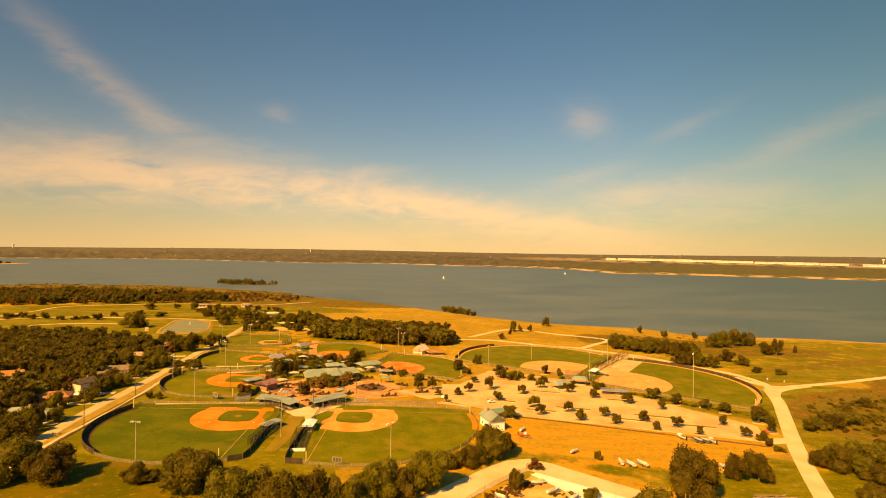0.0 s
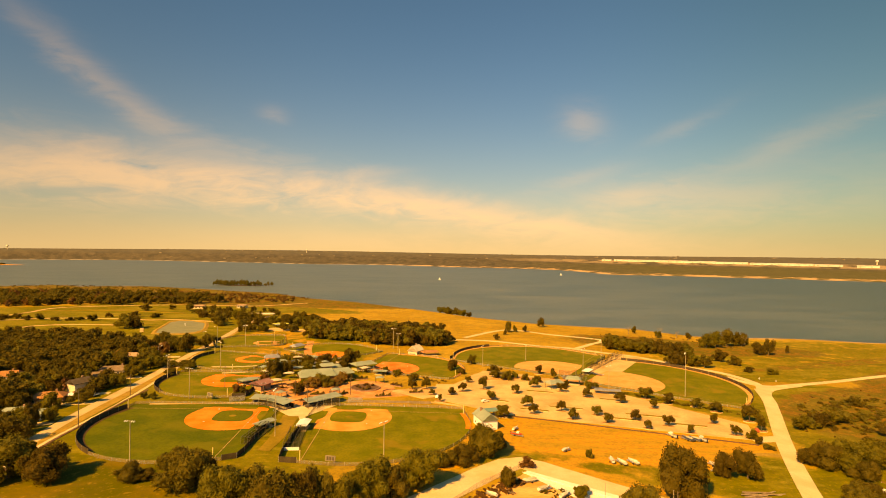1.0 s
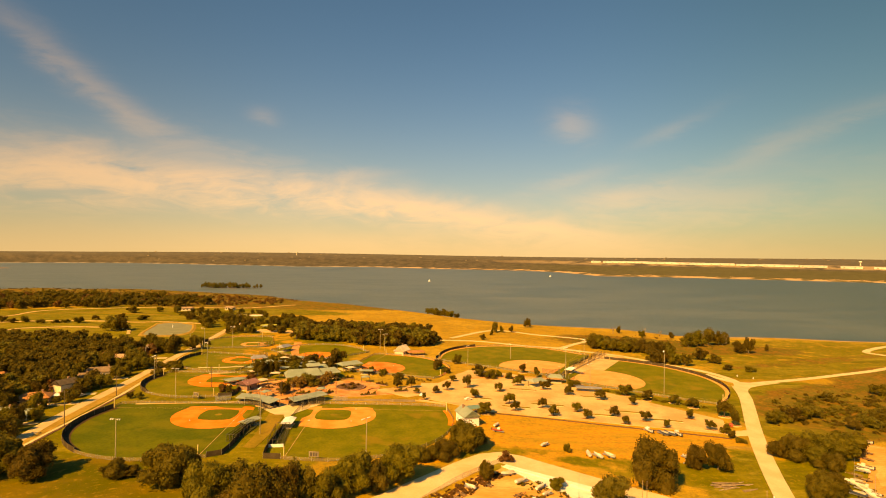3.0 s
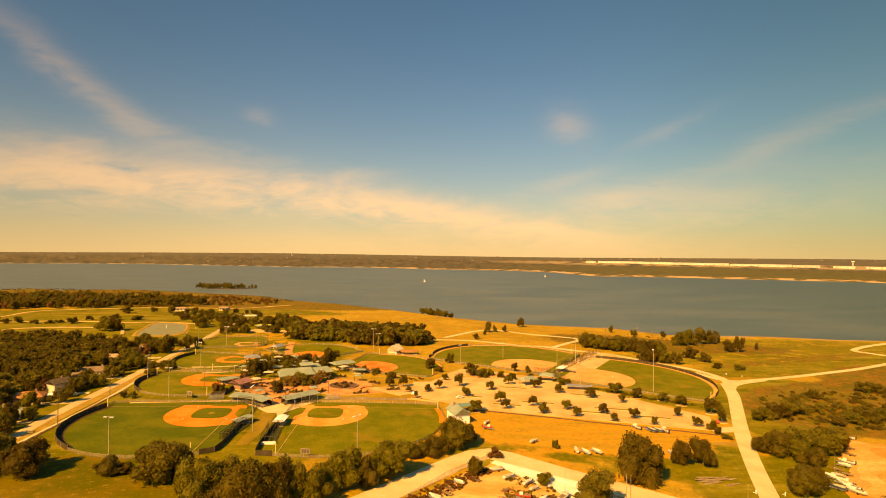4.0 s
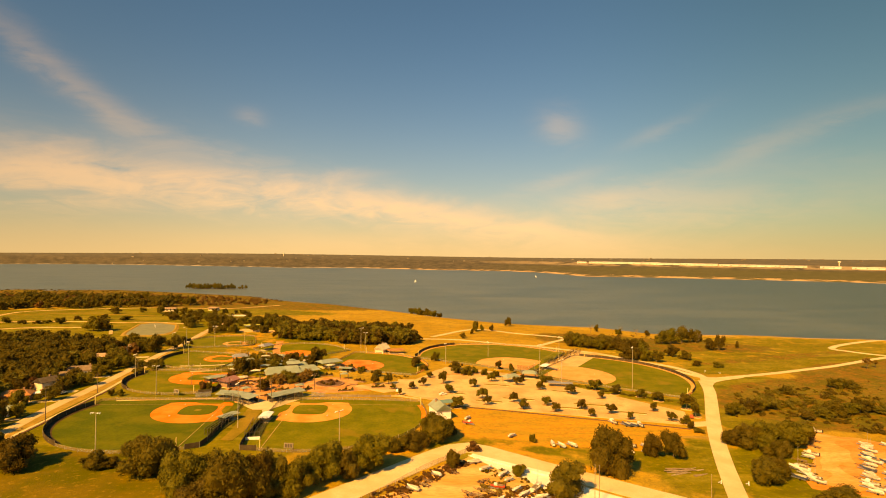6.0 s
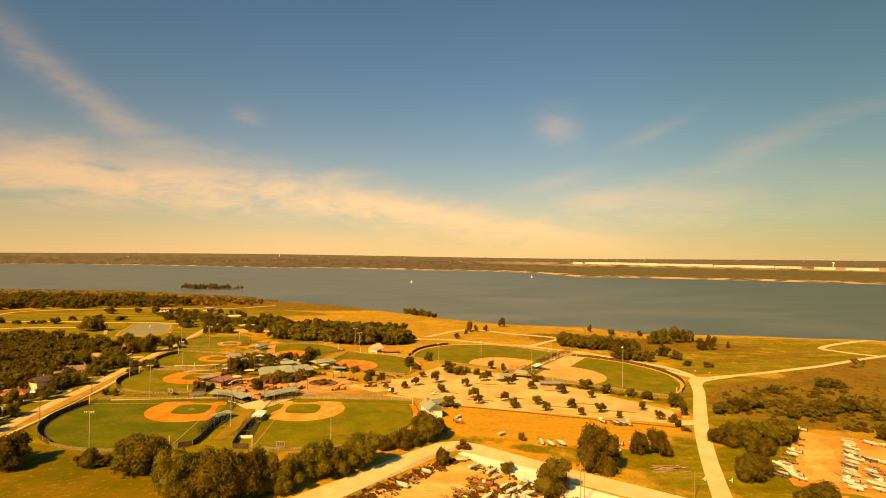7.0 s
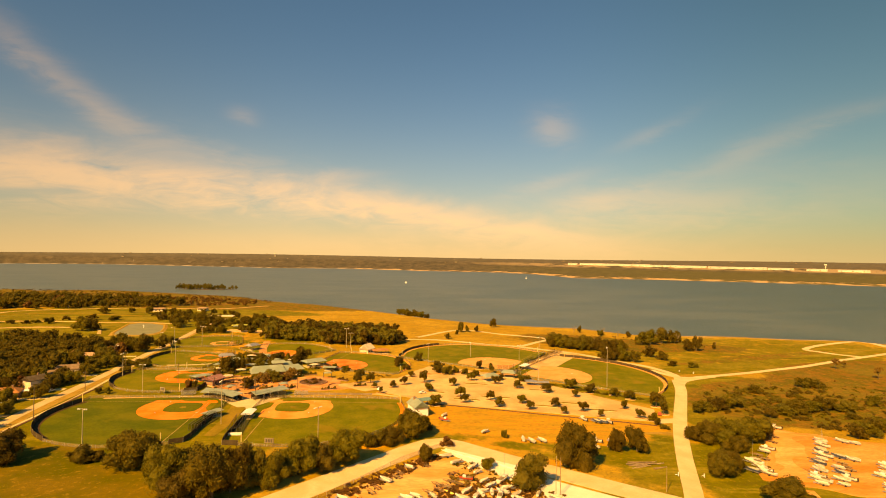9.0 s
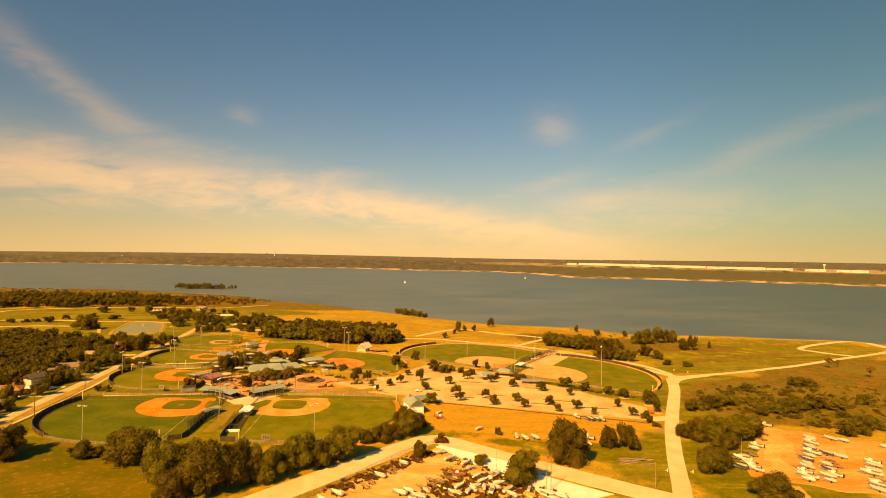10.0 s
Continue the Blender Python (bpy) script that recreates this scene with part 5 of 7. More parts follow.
for x, y, h, turn in [(-114, 202.5, 16, 168), (-23.5, 206.5, 16, 45), (-129.5, 288, 16, 168), (-71, 234, 20, 90), (124, 393, 20, 60), (72, 413, 12, 100), (35, 383, 15, 60),
                      (98, 353, 20, 40), (-31.5, 444, 17, 200), (-27.5, 438, 14, 200), (101.5, 315, 17, 30), (146, 312, 26, 60), (-141, 362, 17, 130), (-160, 330, 14, 90), (-150, 440, 17, 160)]:
    field_lamp(x, y, h, turn)


def utility_pole(x, y, h, label="weathered wooden utility pole"):
    ob = thing("utility_pole", x, y, 15, label, "utility pole")
    tube("pole", ob, (0, 0, -0.5), (0, 0, h), 0.19, 0.13, "bark", 8)
    box("crossarm", ob, (-1.2, -0.07, h - 0.9), (1.2, 0.07, h - 0.75), "bark")
    for s in (-1.05, 0, 1.05):
        tube("insulator", ob, (s, 0, h - 0.75), (s, 0, h - 0.5), 0.06, 0.04, "white_paint", 6)


for x, y, h in [(-156, 241, 16), (-161.5, 292, 11), (-168, 350, 11), (-77, 296, 9), (-66, 275, 12), (-92, 290, 9), (-48, 301, 10), (-120, 312, 12)]:
    utility_pole(x, y, h)


def plain_pole(x, y, h, label):
    ob = thing("pole", x, y, 0, label, "pole")
    tube("shaft", ob, (0, 0, -0.3), (0, 0, h), 0.13, 0.09, "old_wood", 7)
    tube("cap", ob, (0, 0, h), (0, 0, h + 0.08), 0.11, 0.04, "galvanised", 7)


def street_lamp(x, y, h, turn):
    ob = thing("street_lamp", x, y, turn, "pale steel street lamp with a single arm", "street lamp", "street lamps")
    tube("pole", ob, (0, 0, -0.4), (0, 0, h), 0.16, 0.10, "galvanised", 8)
    tube("arm", ob, (0, 0, h - 0.3), (2.0, 0, h + 0.1), 0.06, 0.05, "galvanised", 6)
    box("lamp_head", ob, (1.7, -0.2, h - 0.05), (2.6, 0.2, h + 0.15), "white_paint", 0.04)


for x, y, h, turn in [(-187, 375, 11, 0), (-184, 441, 11, 0), (-173, 442, 15, 180)]:
    street_lamp(x, y, h, turn)


def scoreboard(x, y, turn):
    ob = thing("scoreboard", x, y, turn, "small pale scoreboard on two posts", "scoreboard")
    for s in (-1.6, 1.6):
        tube("post", ob, (s, 0, -0.3), (s, 0, 2.6), 0.12, 0.12, "steel_dark", 6)
    board = box("board", ob, (-1.9, -0.15, 1.6), (1.9, 0.15, 3.6), "far_house", 0.05)
    for s in (-1.05, 0.0, 1.05):
        box("panel", board, (s - 0.38, -0.19, 1.9), (s + 0.38, -0.13, 3.3), "steel_dark")


scoreboard(-43, 205, -10)
scoreboard(-118.5, 287, -30)

# ---- boats ----
surface("gelcoat", ((0.62, 0.56, 0.46), (0.78, 0.73, 0.63)), rough=0.35, amount=0.2, bump=0, scales=(0.3, 2), spec=0.5, vary=0.3)
surface("blue_hull", ((0.06, 0.08, 0.12), (0.09, 0.11, 0.16)), rough=0.35, amount=0.1, bump=0)
surface("red_hull", ((0.42, 0.06, 0.04), (0.5, 0.09, 0.06)), rough=0.4, amount=0.1, bump=0)
surface("canvas", ((0.40, 0.33, 0.23), (0.50, 0.42, 0.31)), scales=(0.2, 1.5), amount=0.25)
surface("tarpaulin", ((0.54, 0.46, 0.34), (0.72, 0.66, 0.54)), scales=(0.3, 1.2), amount=0.4, rough=0.6, vary=0.5)
surface("rubber", ((0.02, 0.02, 0.02), (0.03, 0.03, 0.03)), bump=0)


def hull_mesh(length, beam, depth, sheer):
    verts, n = [], 9
    for i in range(n):
        t = i / (n - 1)
        w = beam / 2 * (1 - max(0, (t - 0.45) / 0.55) ** 2.2) * (0.86 + 0.14 * min(1, t * 3))
        w = max(w, 0.02)
        keel = depth * 0.75 * max(0, (t - 0.6) / 0.4) ** 2
        top = depth + sheer * t * t
        x = length * (t - 0.5)
        verts += [(x, -w, top), (x, -w * 0.82, keel + (top - keel) * 0.35), (x, 0, keel), (x, w * 0.82, keel + (top - keel) * 0.35), (x, w, top), (x, w * 0.9, top + 0.02), (x, 0, top + 0.1), (x, -w * 0.9, top + 0.02)]
    return verts, [f[::-1] for f in grid_faces(n, 8, True)] + [tuple(range(8)), tuple(range(8 * n - 1, 8 * n - 9, -1))]


def boat_kind(length, kind, hull="gelcoat", sheet="canvas"):
    """One boat on its trailer, built at the origin and copied to its places."""
    ob = new("sailing_boat" if kind == "mast" else "motor_boat")
    lift = 0.55
    v, f = hull_mesh(length, length * 0.29, length * 0.14, length * 0.05)
    h = link("hull", [(x, y, z + lift) for x, y, z in v], f, hull, ob, smooth=False)
    top = lift + length * 0.15 + 0.1
    if kind == "cover":
        pts = [(length * (-0.45 + 0.8 * i / 6), s * length * 0.15 * (1 - (i / 6) ** 3), top + (0.45 * math.sin(math.pi * min(1, 0.25 + 0.7 * i / 6)) if s == 0 else 0.06)) for i in range(7) for s in (-1, 0, 1)]
        link("cover", pts, grid_faces(7, 3), sheet, ob, "taut canvas boat cover")
    else:
        box("cockpit", ob, (-length * 0.38, -length * 0.11, top - 0.1), (length * 0.02, length * 0.11, top + 0.08), "screen_grey", label="grey cockpit sole")
        cab = box("cabin", ob, (length * 0.02, -length * 0.10, top - 0.1), (length * 0.25, length * 0.10, top + (0.5 if kind == "mast" else 0.75)), hull if kind == "mast" else "gelcoat", 0.12)
        box("windscreen", cab, (length * 0.10, -length * 0.09, top + 0.2), (length * 0.255, length * 0.09, top + 0.42), "window_dark")
        if kind == "mast":
            tube("mast", ob, (length * 0.08, 0, top), (length * 0.08, 0, top + length * 1.15), 0.07, 0.05, "galvanised", 6)
            tube("boom", ob, (length * 0.08, 0, top + 1.0), (-length * 0.36, 0, top + 0.9), 0.09, 0.07, "canvas", 6)
        else:
            box("outboard_motor", ob, (-length * 0.56, -0.22, lift), (-length * 0.49, 0.22, top + 0.35), "rubber", 0.08)
    trailer = box("trailer", ob, (-length * 0.42, -0.5, 0.38), (length * 0.62, 0.5, 0.5), "galvanised")
    for s in (-1, 1):
        wheel = tube("wheel", trailer, (-length * 0.12, s * length * 0.15, 0.32), (-length * 0.12, s * length * 0.15 + 0.2, 0.32), 0.32, 0.32, "rubber", 12)
    tube("jockey_wheel", trailer, (length * 0.6, 0, 0), (length * 0.6, 0, 0.42), 0.08, 0.08, "galvanised", 6)
    return ob


def empty_trailer():
    ob = new("boat_trailer")
    for s in (-1, 1):
        box("rail", ob, (-2.6, s * 0.75 - 0.07, 0.42), (1.4, s * 0.75 + 0.07, 0.56), "rust")
        tube("drawbar", ob, (1.3, s * 0.75, 0.49), (3.0, 0.0, 0.49), 0.07, 0.06, "rust", 6)
        box("bunk", ob, (-2.4, s * 0.45 - 0.1, 0.56), (0.9, s * 0.45 + 0.1, 0.72), "old_wood", label="weathered timber bunk")
        tube("wheel", ob, (-0.9, s * 0.95, 0.32), (-0.9, s * 1.15, 0.32), 0.32, 0.32, "rubber", 12)
    for x in (-2.3, -0.9, 0.8):
        box("crossbar", ob, (x - 0.06, -0.95, 0.34), (x + 0.06, 0.95, 0.44), "rust")
    tube("jockey_wheel", ob, (2.8, 0, 0.0), (2.8, 0, 0.5), 0.08, 0.08, "galvanised", 6)
    return ob


def canoe():
    ob = new("canoe")
    n = 11
    verts = []
    for i in range(n):
        t = 2 * i / (n - 1) - 1
        w = 0.48 * (1 - abs(t) ** 2.4) + 0.02
        verts += [(2.5 * t, w * math.cos(a), 0.25 + 0.55 * (1 - 0.35 * t * t) * math.sin(a)) for a in np.linspace(0, math.pi, 7)]
    link("hull", verts, [f[::-1] for f in grid_faces(n, 7)], "canoe_tan", ob)
    for x in (-1.3, 1.3):
        box("timber", ob, (x - 0.1, -0.7, 0.0), (x + 0.1, 0.7, 0.26), "old_wood", label="weathered support timber")
    return ob


surface("rust", ((0.16, 0.085, 0.045), (0.26, 0.13, 0.065)), scales=(0.15, 1.0), bump=0, vary=0.6)
surface("canoe_tan", ((0.55, 0.36, 0.12), (0.66, 0.45, 0.18)), scales=(0.2, 1.0), amount=0.2, bump=0, vary=0.8)
BOATS = {key: boat_kind(*args) for key, args in {"white": (5.4, "open"), "covered": (5.4, "cover"), "sail": (6.2, "mast"), "long": (7.2, "mast"), "blue": (5.6, "cover", "blue_hull"), "red": (5.0, "open", "red_hull"), "dinghy": (3.8, "cover"), "pale": (5.2, "cover", "gelcoat", "tarpaulin"), "skiff": (4.4, "cover", "gelcoat", "tarpaulin")}.items()}
BOATS["trailer"], BOATS["canoe"] = empty_trailer(), canoe()
BOAT_LABEL = {"pale": "white motor boat under a pale tarpaulin on a trailer", "skiff": "small white skiff under a pale tarpaulin on a trailer", "white": "white open motor boat on a trailer", "covered": "white motor boat under a tan cover on a trailer", "sail": "white sailing boat with a bare mast on a trailer",
              "long": "long white sailing boat with a bare mast on a trailer", "blue": "dark-hulled boat under a tan cover on a trailer", "red": "red open boat on a trailer", "dinghy": "small pale dinghy under a cover on a trailer", "trailer": "empty rusty boat trailer with two wheels", "canoe": "upturned tan canoe resting on two timbers"}
FIRST = set()
BOAT_RNG = random.Random(17)


def put_boat(key, x, y, turn, group=""):
    x, y, turn = x + BOAT_RNG.uniform(-0.8, 0.8), y + BOAT_RNG.uniform(-0.6, 0.6), turn + BOAT_RNG.uniform(-11, 11)
    m = Matrix.Translation(place(x, y, 0.12)) @ Matrix.Rotation(radians(turn), 4, "Z")
    if key in FIRST:
        ob = copy_thing(BOATS[key], m)
    else:
        FIRST.add(key)
        ob = BOATS[key]
        ob.matrix_basis = m
    tagged(ob, BOAT_LABEL[key], "trailer" if key == "trailer" else "canoe" if key == "canoe" else "boat", group)


G1 = "boats in the fenced yard"
for key, x, y, turn in [("pale", -8.9, 155.5, 128), ("canoe", -4.4, 158.8, 130), ("trailer", -0.2, 162.3, 128), ("trailer", 2, 165, 125), ("pale", 4.9, 170.4, 130), ("trailer", 8, 174, 128), ("trailer", 10.5, 177, 120), ("skiff", 14.3, 181.4, 135), ("trailer", 19, 185, 130),
                        ("covered", 28.0, 192.6, 200), ("covered", 33.0, 185.9, 30), ("pale", 37.2, 182.0, 35), ("dinghy", 38.6, 176.4, 40), ("red", 34.0, 171.2, 160), ("trailer", 30, 176, 40)]:
    put_boat(key, x, y, turn, G1)
for key, x, y, turn in [("pale", 11.5, 155.5, 150), ("skiff", 14.8, 157.0, 140), ("covered", 18.3, 153.6, 145), ("dinghy", 21.3, 157.4, 120), ("trailer", 19.5, 161.5, 128), ("trailer", 22.5, 163, 130), ("trailer", 25, 164.6, 128), ("trailer", 27.5, 165.5, 132), ("canoe", 26.6, 161, 128), ("trailer", 30, 168, 130),
                        ("pale", 32.0, 160.4, 55), ("pale", 35.5, 157.0, 60), ("covered", 30, 155, 140), ("skiff", 38.5, 161, 20), ("pale", 42.4, 165.6, 45), ("long", 46.6, 169.5, 40), ("pale", 46.6, 162.6, 25), ("covered", 48.6, 158.0, 35), ("sail", 43, 157, 70),
                        ("dinghy", 57.5, 158.5, 60), ("trailer", 52, 161, 100), ("trailer", 54.5, 164, 110), ("skiff", 62.4, 155.4, 140), ("pale", 66.0, 152.5, 140), ("trailer", 60, 151, 130), ("canoe", 56, 153, 120)]:
    put_boat(key, x, y, turn, G1)
for key, x, y, turn in [("pale", -12.5, 151, 130), ("canoe", -7, 157, 128), ("pale", 37, 158.5, 100), ("skiff", 41, 160, 70), ("pale", 44.5, 160, 140), ("skiff", 40, 169, 40), ("pale", 50, 154, 120), ("pale", 16, 150, 140), ("trailer", 23, 167, 128), ("trailer", 28.5, 170, 132)]:
    put_boat(key, x, y, turn, G1)
G2 = "boats in the sandy yard"
for key, x, y in [("white", 197.8, 228.9), ("trailer", 188, 217), ("trailer", 181, 210), ("white", 171.7, 200.0), ("trailer", 163.2, 193.7), ("trailer", 163.1, 189.6), ("long", 155.3, 184.7), ("covered", 153.5, 180.5), ("white", 153.6, 177.2), ("blue", 148.6, 177.1), ("sail", 152.1, 173.3), ("covered", 207.0, 209.7), ("sail", 200.9, 203.0), ("blue", 194.2, 196.8), ("long", 191.7, 191.5), ("trailer", 183.8, 187.8), ("blue", 182.7, 183.5), ("dinghy", 179.7, 179.9), ("trailer", 171.5, 175.4), ("white", 171.4, 171.1), ("long", 169.0, 166.9), ("covered", 216.4, 208.7), ("skiff", 219.5, 206), ("blue", 196.2, 189.4), ("covered", 200.2, 187.0), ("trailer", 190.5, 180.8), ("trailer", 189.3, 176.8), ("blue", 183.3, 173.4), ("white", 181.8, 168.6), ("covered", 177.6, 167.4), ("dinghy", 174.8, 163.4), ("white", 209.7, 180.2), ("covered", 206.7, 176.0), ("long", 197.6, 168.2), ("trailer", 195.4, 164.6), ("white", 189.9, 158.3), ("covered", 185.8, 154.3), ("skiff", 169, 196.5), ("dinghy", 157.5, 187.5), ("skiff", 204, 206.5), ("dinghy", 197.5, 200), ("skiff", 188, 187.5), ("covered", 176.5, 176.5), ("skiff", 166, 163.5), ("trailer", 193, 184.5), ("skiff", 186, 178), ("covered", 201, 172), ("dinghy", 192.5, 161.5), ("skiff", 232, 197)]:
    put_boat(key, x, y, 121, G2)
G3 = "boats on the dry grass"
for key, x, y, turn in [("pale", 65.2, 213.1, 75), ("pale", 68.3, 211.2, 110), ("pale", 73.6, 211, 112), ("white", 99, 210.4, 120), ("dinghy", 104.4, 210.4, 110), ("dinghy", 95.3, 202.5, 130), ("white", 103.5, 204.5, 170), ("white", 104.5, 243.0, 115), ("white", 116.8, 238.6, 100), ("skiff", 50.8, 223.3, 35), ("blue", 110, 239, 120), ("blue", 113, 238.5, 120)]:
    put_boat(key, x, y, turn, G3)
put_boat("red", 33.6, 240.4, -30, G3)
put_boat("skiff", 33.0, 248, 60, G3)


def sail_on_lake(x, y, h):
    ob = tagged(new("yacht"), "small white yacht under sail on the lake", "yacht")
    ob.location = (x, y, WATER)
    v, f = hull_mesh(h * 0.8, h * 0.22, h * 0.08, h * 0.03)
    link("hull", v, f, "gelcoat", ob)
    tube("mast", ob, (0.3, 0, 0.5), (0.3, 0, h), 0.09, 0.06, "galvanised", 6)
    for name, pts in (("mainsail", [(0.1, 0, 1.4), (-h * 0.38, 0.5, 1.5), (-h * 0.16, 0.35, h * 0.5), (0.1, 0, h * 0.97)]), ("jib", [(0.5, 0, h * 0.85), (h * 0.2, 0.3, h * 0.4), (h * 0.38, 0, 1.0), (0.6, 0.5, 1.2)])):
        link(name, pts + [(x, y + 0.04, z) for x, y, z in pts], [(0, 1, 2, 3), (7, 6, 5, 4)], "white_paint", ob)


sail_on_lake(54, 1665, 9)
sail_on_lake(560, 2111, 10)

# stacked timber and low walls near the boats
LOG_RNG = random.Random(5)
for k in range(15):
    half, lift = LOG_RNG.uniform(2.2, 5.2), 0.2 if k < 10 else 0.55
    o = thing("log", 104 + LOG_RNG.uniform(0, 9), 186.5 - 0.62 * (k % 10) + LOG_RNG.uniform(-0.3, 0.3), 4 + LOG_RNG.uniform(-12, 16), "long weathered timber lying on the grass", "timber", "timber on the grass")
    tube("timber", o, (-half, 0, lift), (half, 0, lift), 0.24, 0.18, "dead_wood" if k % 3 else "old_wood", 7)
low = thing("retaining_wall", 44, 189.6, -38, "long pale concrete slab wall beside the boat yard", "wall")
box("slab", low, (-19, -1.2, -0.4), (17, 1.2, 0.8), "pale_slab", 0.05)
fence_run([(-30, 140), (-15.7, 157), (-3.6, 171), (11, 189.5), (27, 204)], 1.9, "chain_link", "sagging chain-link fence round the boat yard", 4.0)


def car(x, y, turn, paint, label):
    ob = thing("car", x, y, turn, label, "car", "parked cars", 0.22)
    prof = [(-2.2, 0.35), (-2.25, 0.8), (-1.6, 0.95), (-1.1, 1.45), (0.5, 1.45), (1.1, 0.95), (2.1, 0.82), (2.2, 0.35)]
    verts = [(px, s * (0.86 if pz < 1.2 else 0.68), pz) for s in (-1, 1) for px, pz in prof]
    body = link("body", verts, [tuple(range(8)), tuple(range(15, 7, -1))] + [(i, 8 + i, 8 + (i + 1) % 8, (i + 1) % 8) for i in range(8)], paint, ob)
    for s in (-1, 1):
        verts = [(px, s * 0.80, pz) for px, pz in ((-1.35, 1.0), (-1.0, 1.38), (0.42, 1.38), (0.9, 1.0))]
        link("side_window", verts + [(px, py + 0.03 * s, pz) for px, py, pz in verts], [(0, 1, 2, 3), (7, 6, 5, 4)], "window_dark", body)
        for px in (-1.35, 1.35):
            tube("wheel", ob, (px, s * 0.72, 0.32), (px, s * 0.9, 0.32), 0.32, 0.32, "rubber", 12)
    return ob


for x, y, turn, paint, label in [(25.5, 293, 20, "gelcoat", "white parked car in the car park"), (0, 300, 70, "gelcoat", "white parked car near the outfield"), (150, 252, 60, "red_hull", "red parked car beside the car park entrance"), (27, 268, 15, "blue_hull", "dark parked car beside a white building"),
                                 (21, 271, 15, "blue_hull", "dark parked car beside a white building"), (-178, 290, 80, "gelcoat", "white car parked in a driveway")]:
    car(x, y, turn, paint, label)

# ---- pond ----
surface("pond_water", ((0.185, 0.185, 0.085), (0.245, 0.235, 0.115)), rough=0.5, scales=(0.5, 6), amount=0.1, bump=0.1, spec=0.15)
POND = [(-249, 499), (-256, 518), (-261, 540), (-269, 572), (-264, 582), (-252, 582), (-233, 568), (-224, 545), (-217, 522), (-218, 506), (-226, 498), (-238, 496)]
el = lambda k, dz: [place(-242 + k * (np.interp(t, range(13), [p[0] for p in POND + POND[:1]]) + 242), 538 + k * (np.interp(t, range(13), [p[1] for p in POND + POND[:1]]) - 538), dz) for t in np.linspace(12, 0, 41)[:-1]]
tagged(link("pond", [place(-242, 538, 0.14)] + el(0.5, 0.14) + el(1.0, 0.14), [(0, 1 + i, 1 + (i + 1) % 40) for i in range(40)] + [tuple(1 + v for v in f) for f in grid_faces(2, 40, True)], "pond_water"), "shallow grey-green pond", "pond", kind="structure")
tagged(link("pond_bank", el(0.99, 0.16) + el(1.07, 0.6) + el(1.24, -0.2), grid_faces(3, 40, True), "verge"), "worn grass bank round the pond", "bank", kind="structure")
fountain = thing("fountain", -243, 545, 0, "small white fountain jet in the pond", "fountain")
for k in range(7):
    a = 0.9 * k
    tube("jet", fountain, (0, 0, 0), (0.5 * math.cos(a), 0.5 * math.sin(a), 3.0 + 0.3 * (k % 2)), 0.12, 0.2, "white_paint", 6)

# ---- more trees ----
RNG = random.Random(11)


def in_poly(x, y, poly):
    hit = False
    for (x0, y0), (x1, y1) in zip(poly, poly[1:] + poly[:1]):
        if (y0 > y) != (y1 > y) and x < x0 + (y - y0) * (x1 - x0) / (y1 - y0):
            hit = not hit
    return hit


def wood(poly, count, gap, heights, spread, leaf_mix, size, label, keep_off=()):
    xs, ys = [p[0] for p in poly], [p[1] for p in poly]
    done = []
    for _ in range(count * 30):
        x, y = RNG.uniform(min(xs), max(xs)), RNG.uniform(min(ys), max(ys))
        if not in_poly(x, y, poly) or any(math.dist((x, y), p) < gap for p in done) or any(math.dist((x, y), p[:2]) < p[2] for p in keep_off):
            continue
        done.append((x, y))
        h = RNG.uniform(*heights)
        tree(x, y, h, h * RNG.uniform(*spread), RNG.choice(leaf_mix), size, label)
        if len(done) == count:
            break


HOUSE_SPOTS = [(-190.5, 297, 8), (-190, 289, 7), (-194, 278, 11), (-192, 268, 7), (-187, 284, 7), (-190, 252, 9), (-187, 244, 6), (-196, 339, 11), (-193, 330, 7), (-196, 322, 7), (-204, 381, 9), (-200, 373, 7),
               (-203, 420, 8), (-247, 321, 12), (-240, 308, 9), (-288, 385, 10), (-268, 376, 9), (-232, 290, 9), (-228, 430, 9), (-330, 430, 10)]
def open_front(spots):
    """Keeps trees out from between each house and the street."""
    out = list(spots)
    for x, y, r in spots:
        d = math.hypot(x, y)
        out += [(x - x / d * k, y - y / d * k, q) for k, q in ((8, r * 0.9), (15, r * 0.8), (21, r * 0.6))]
    return out


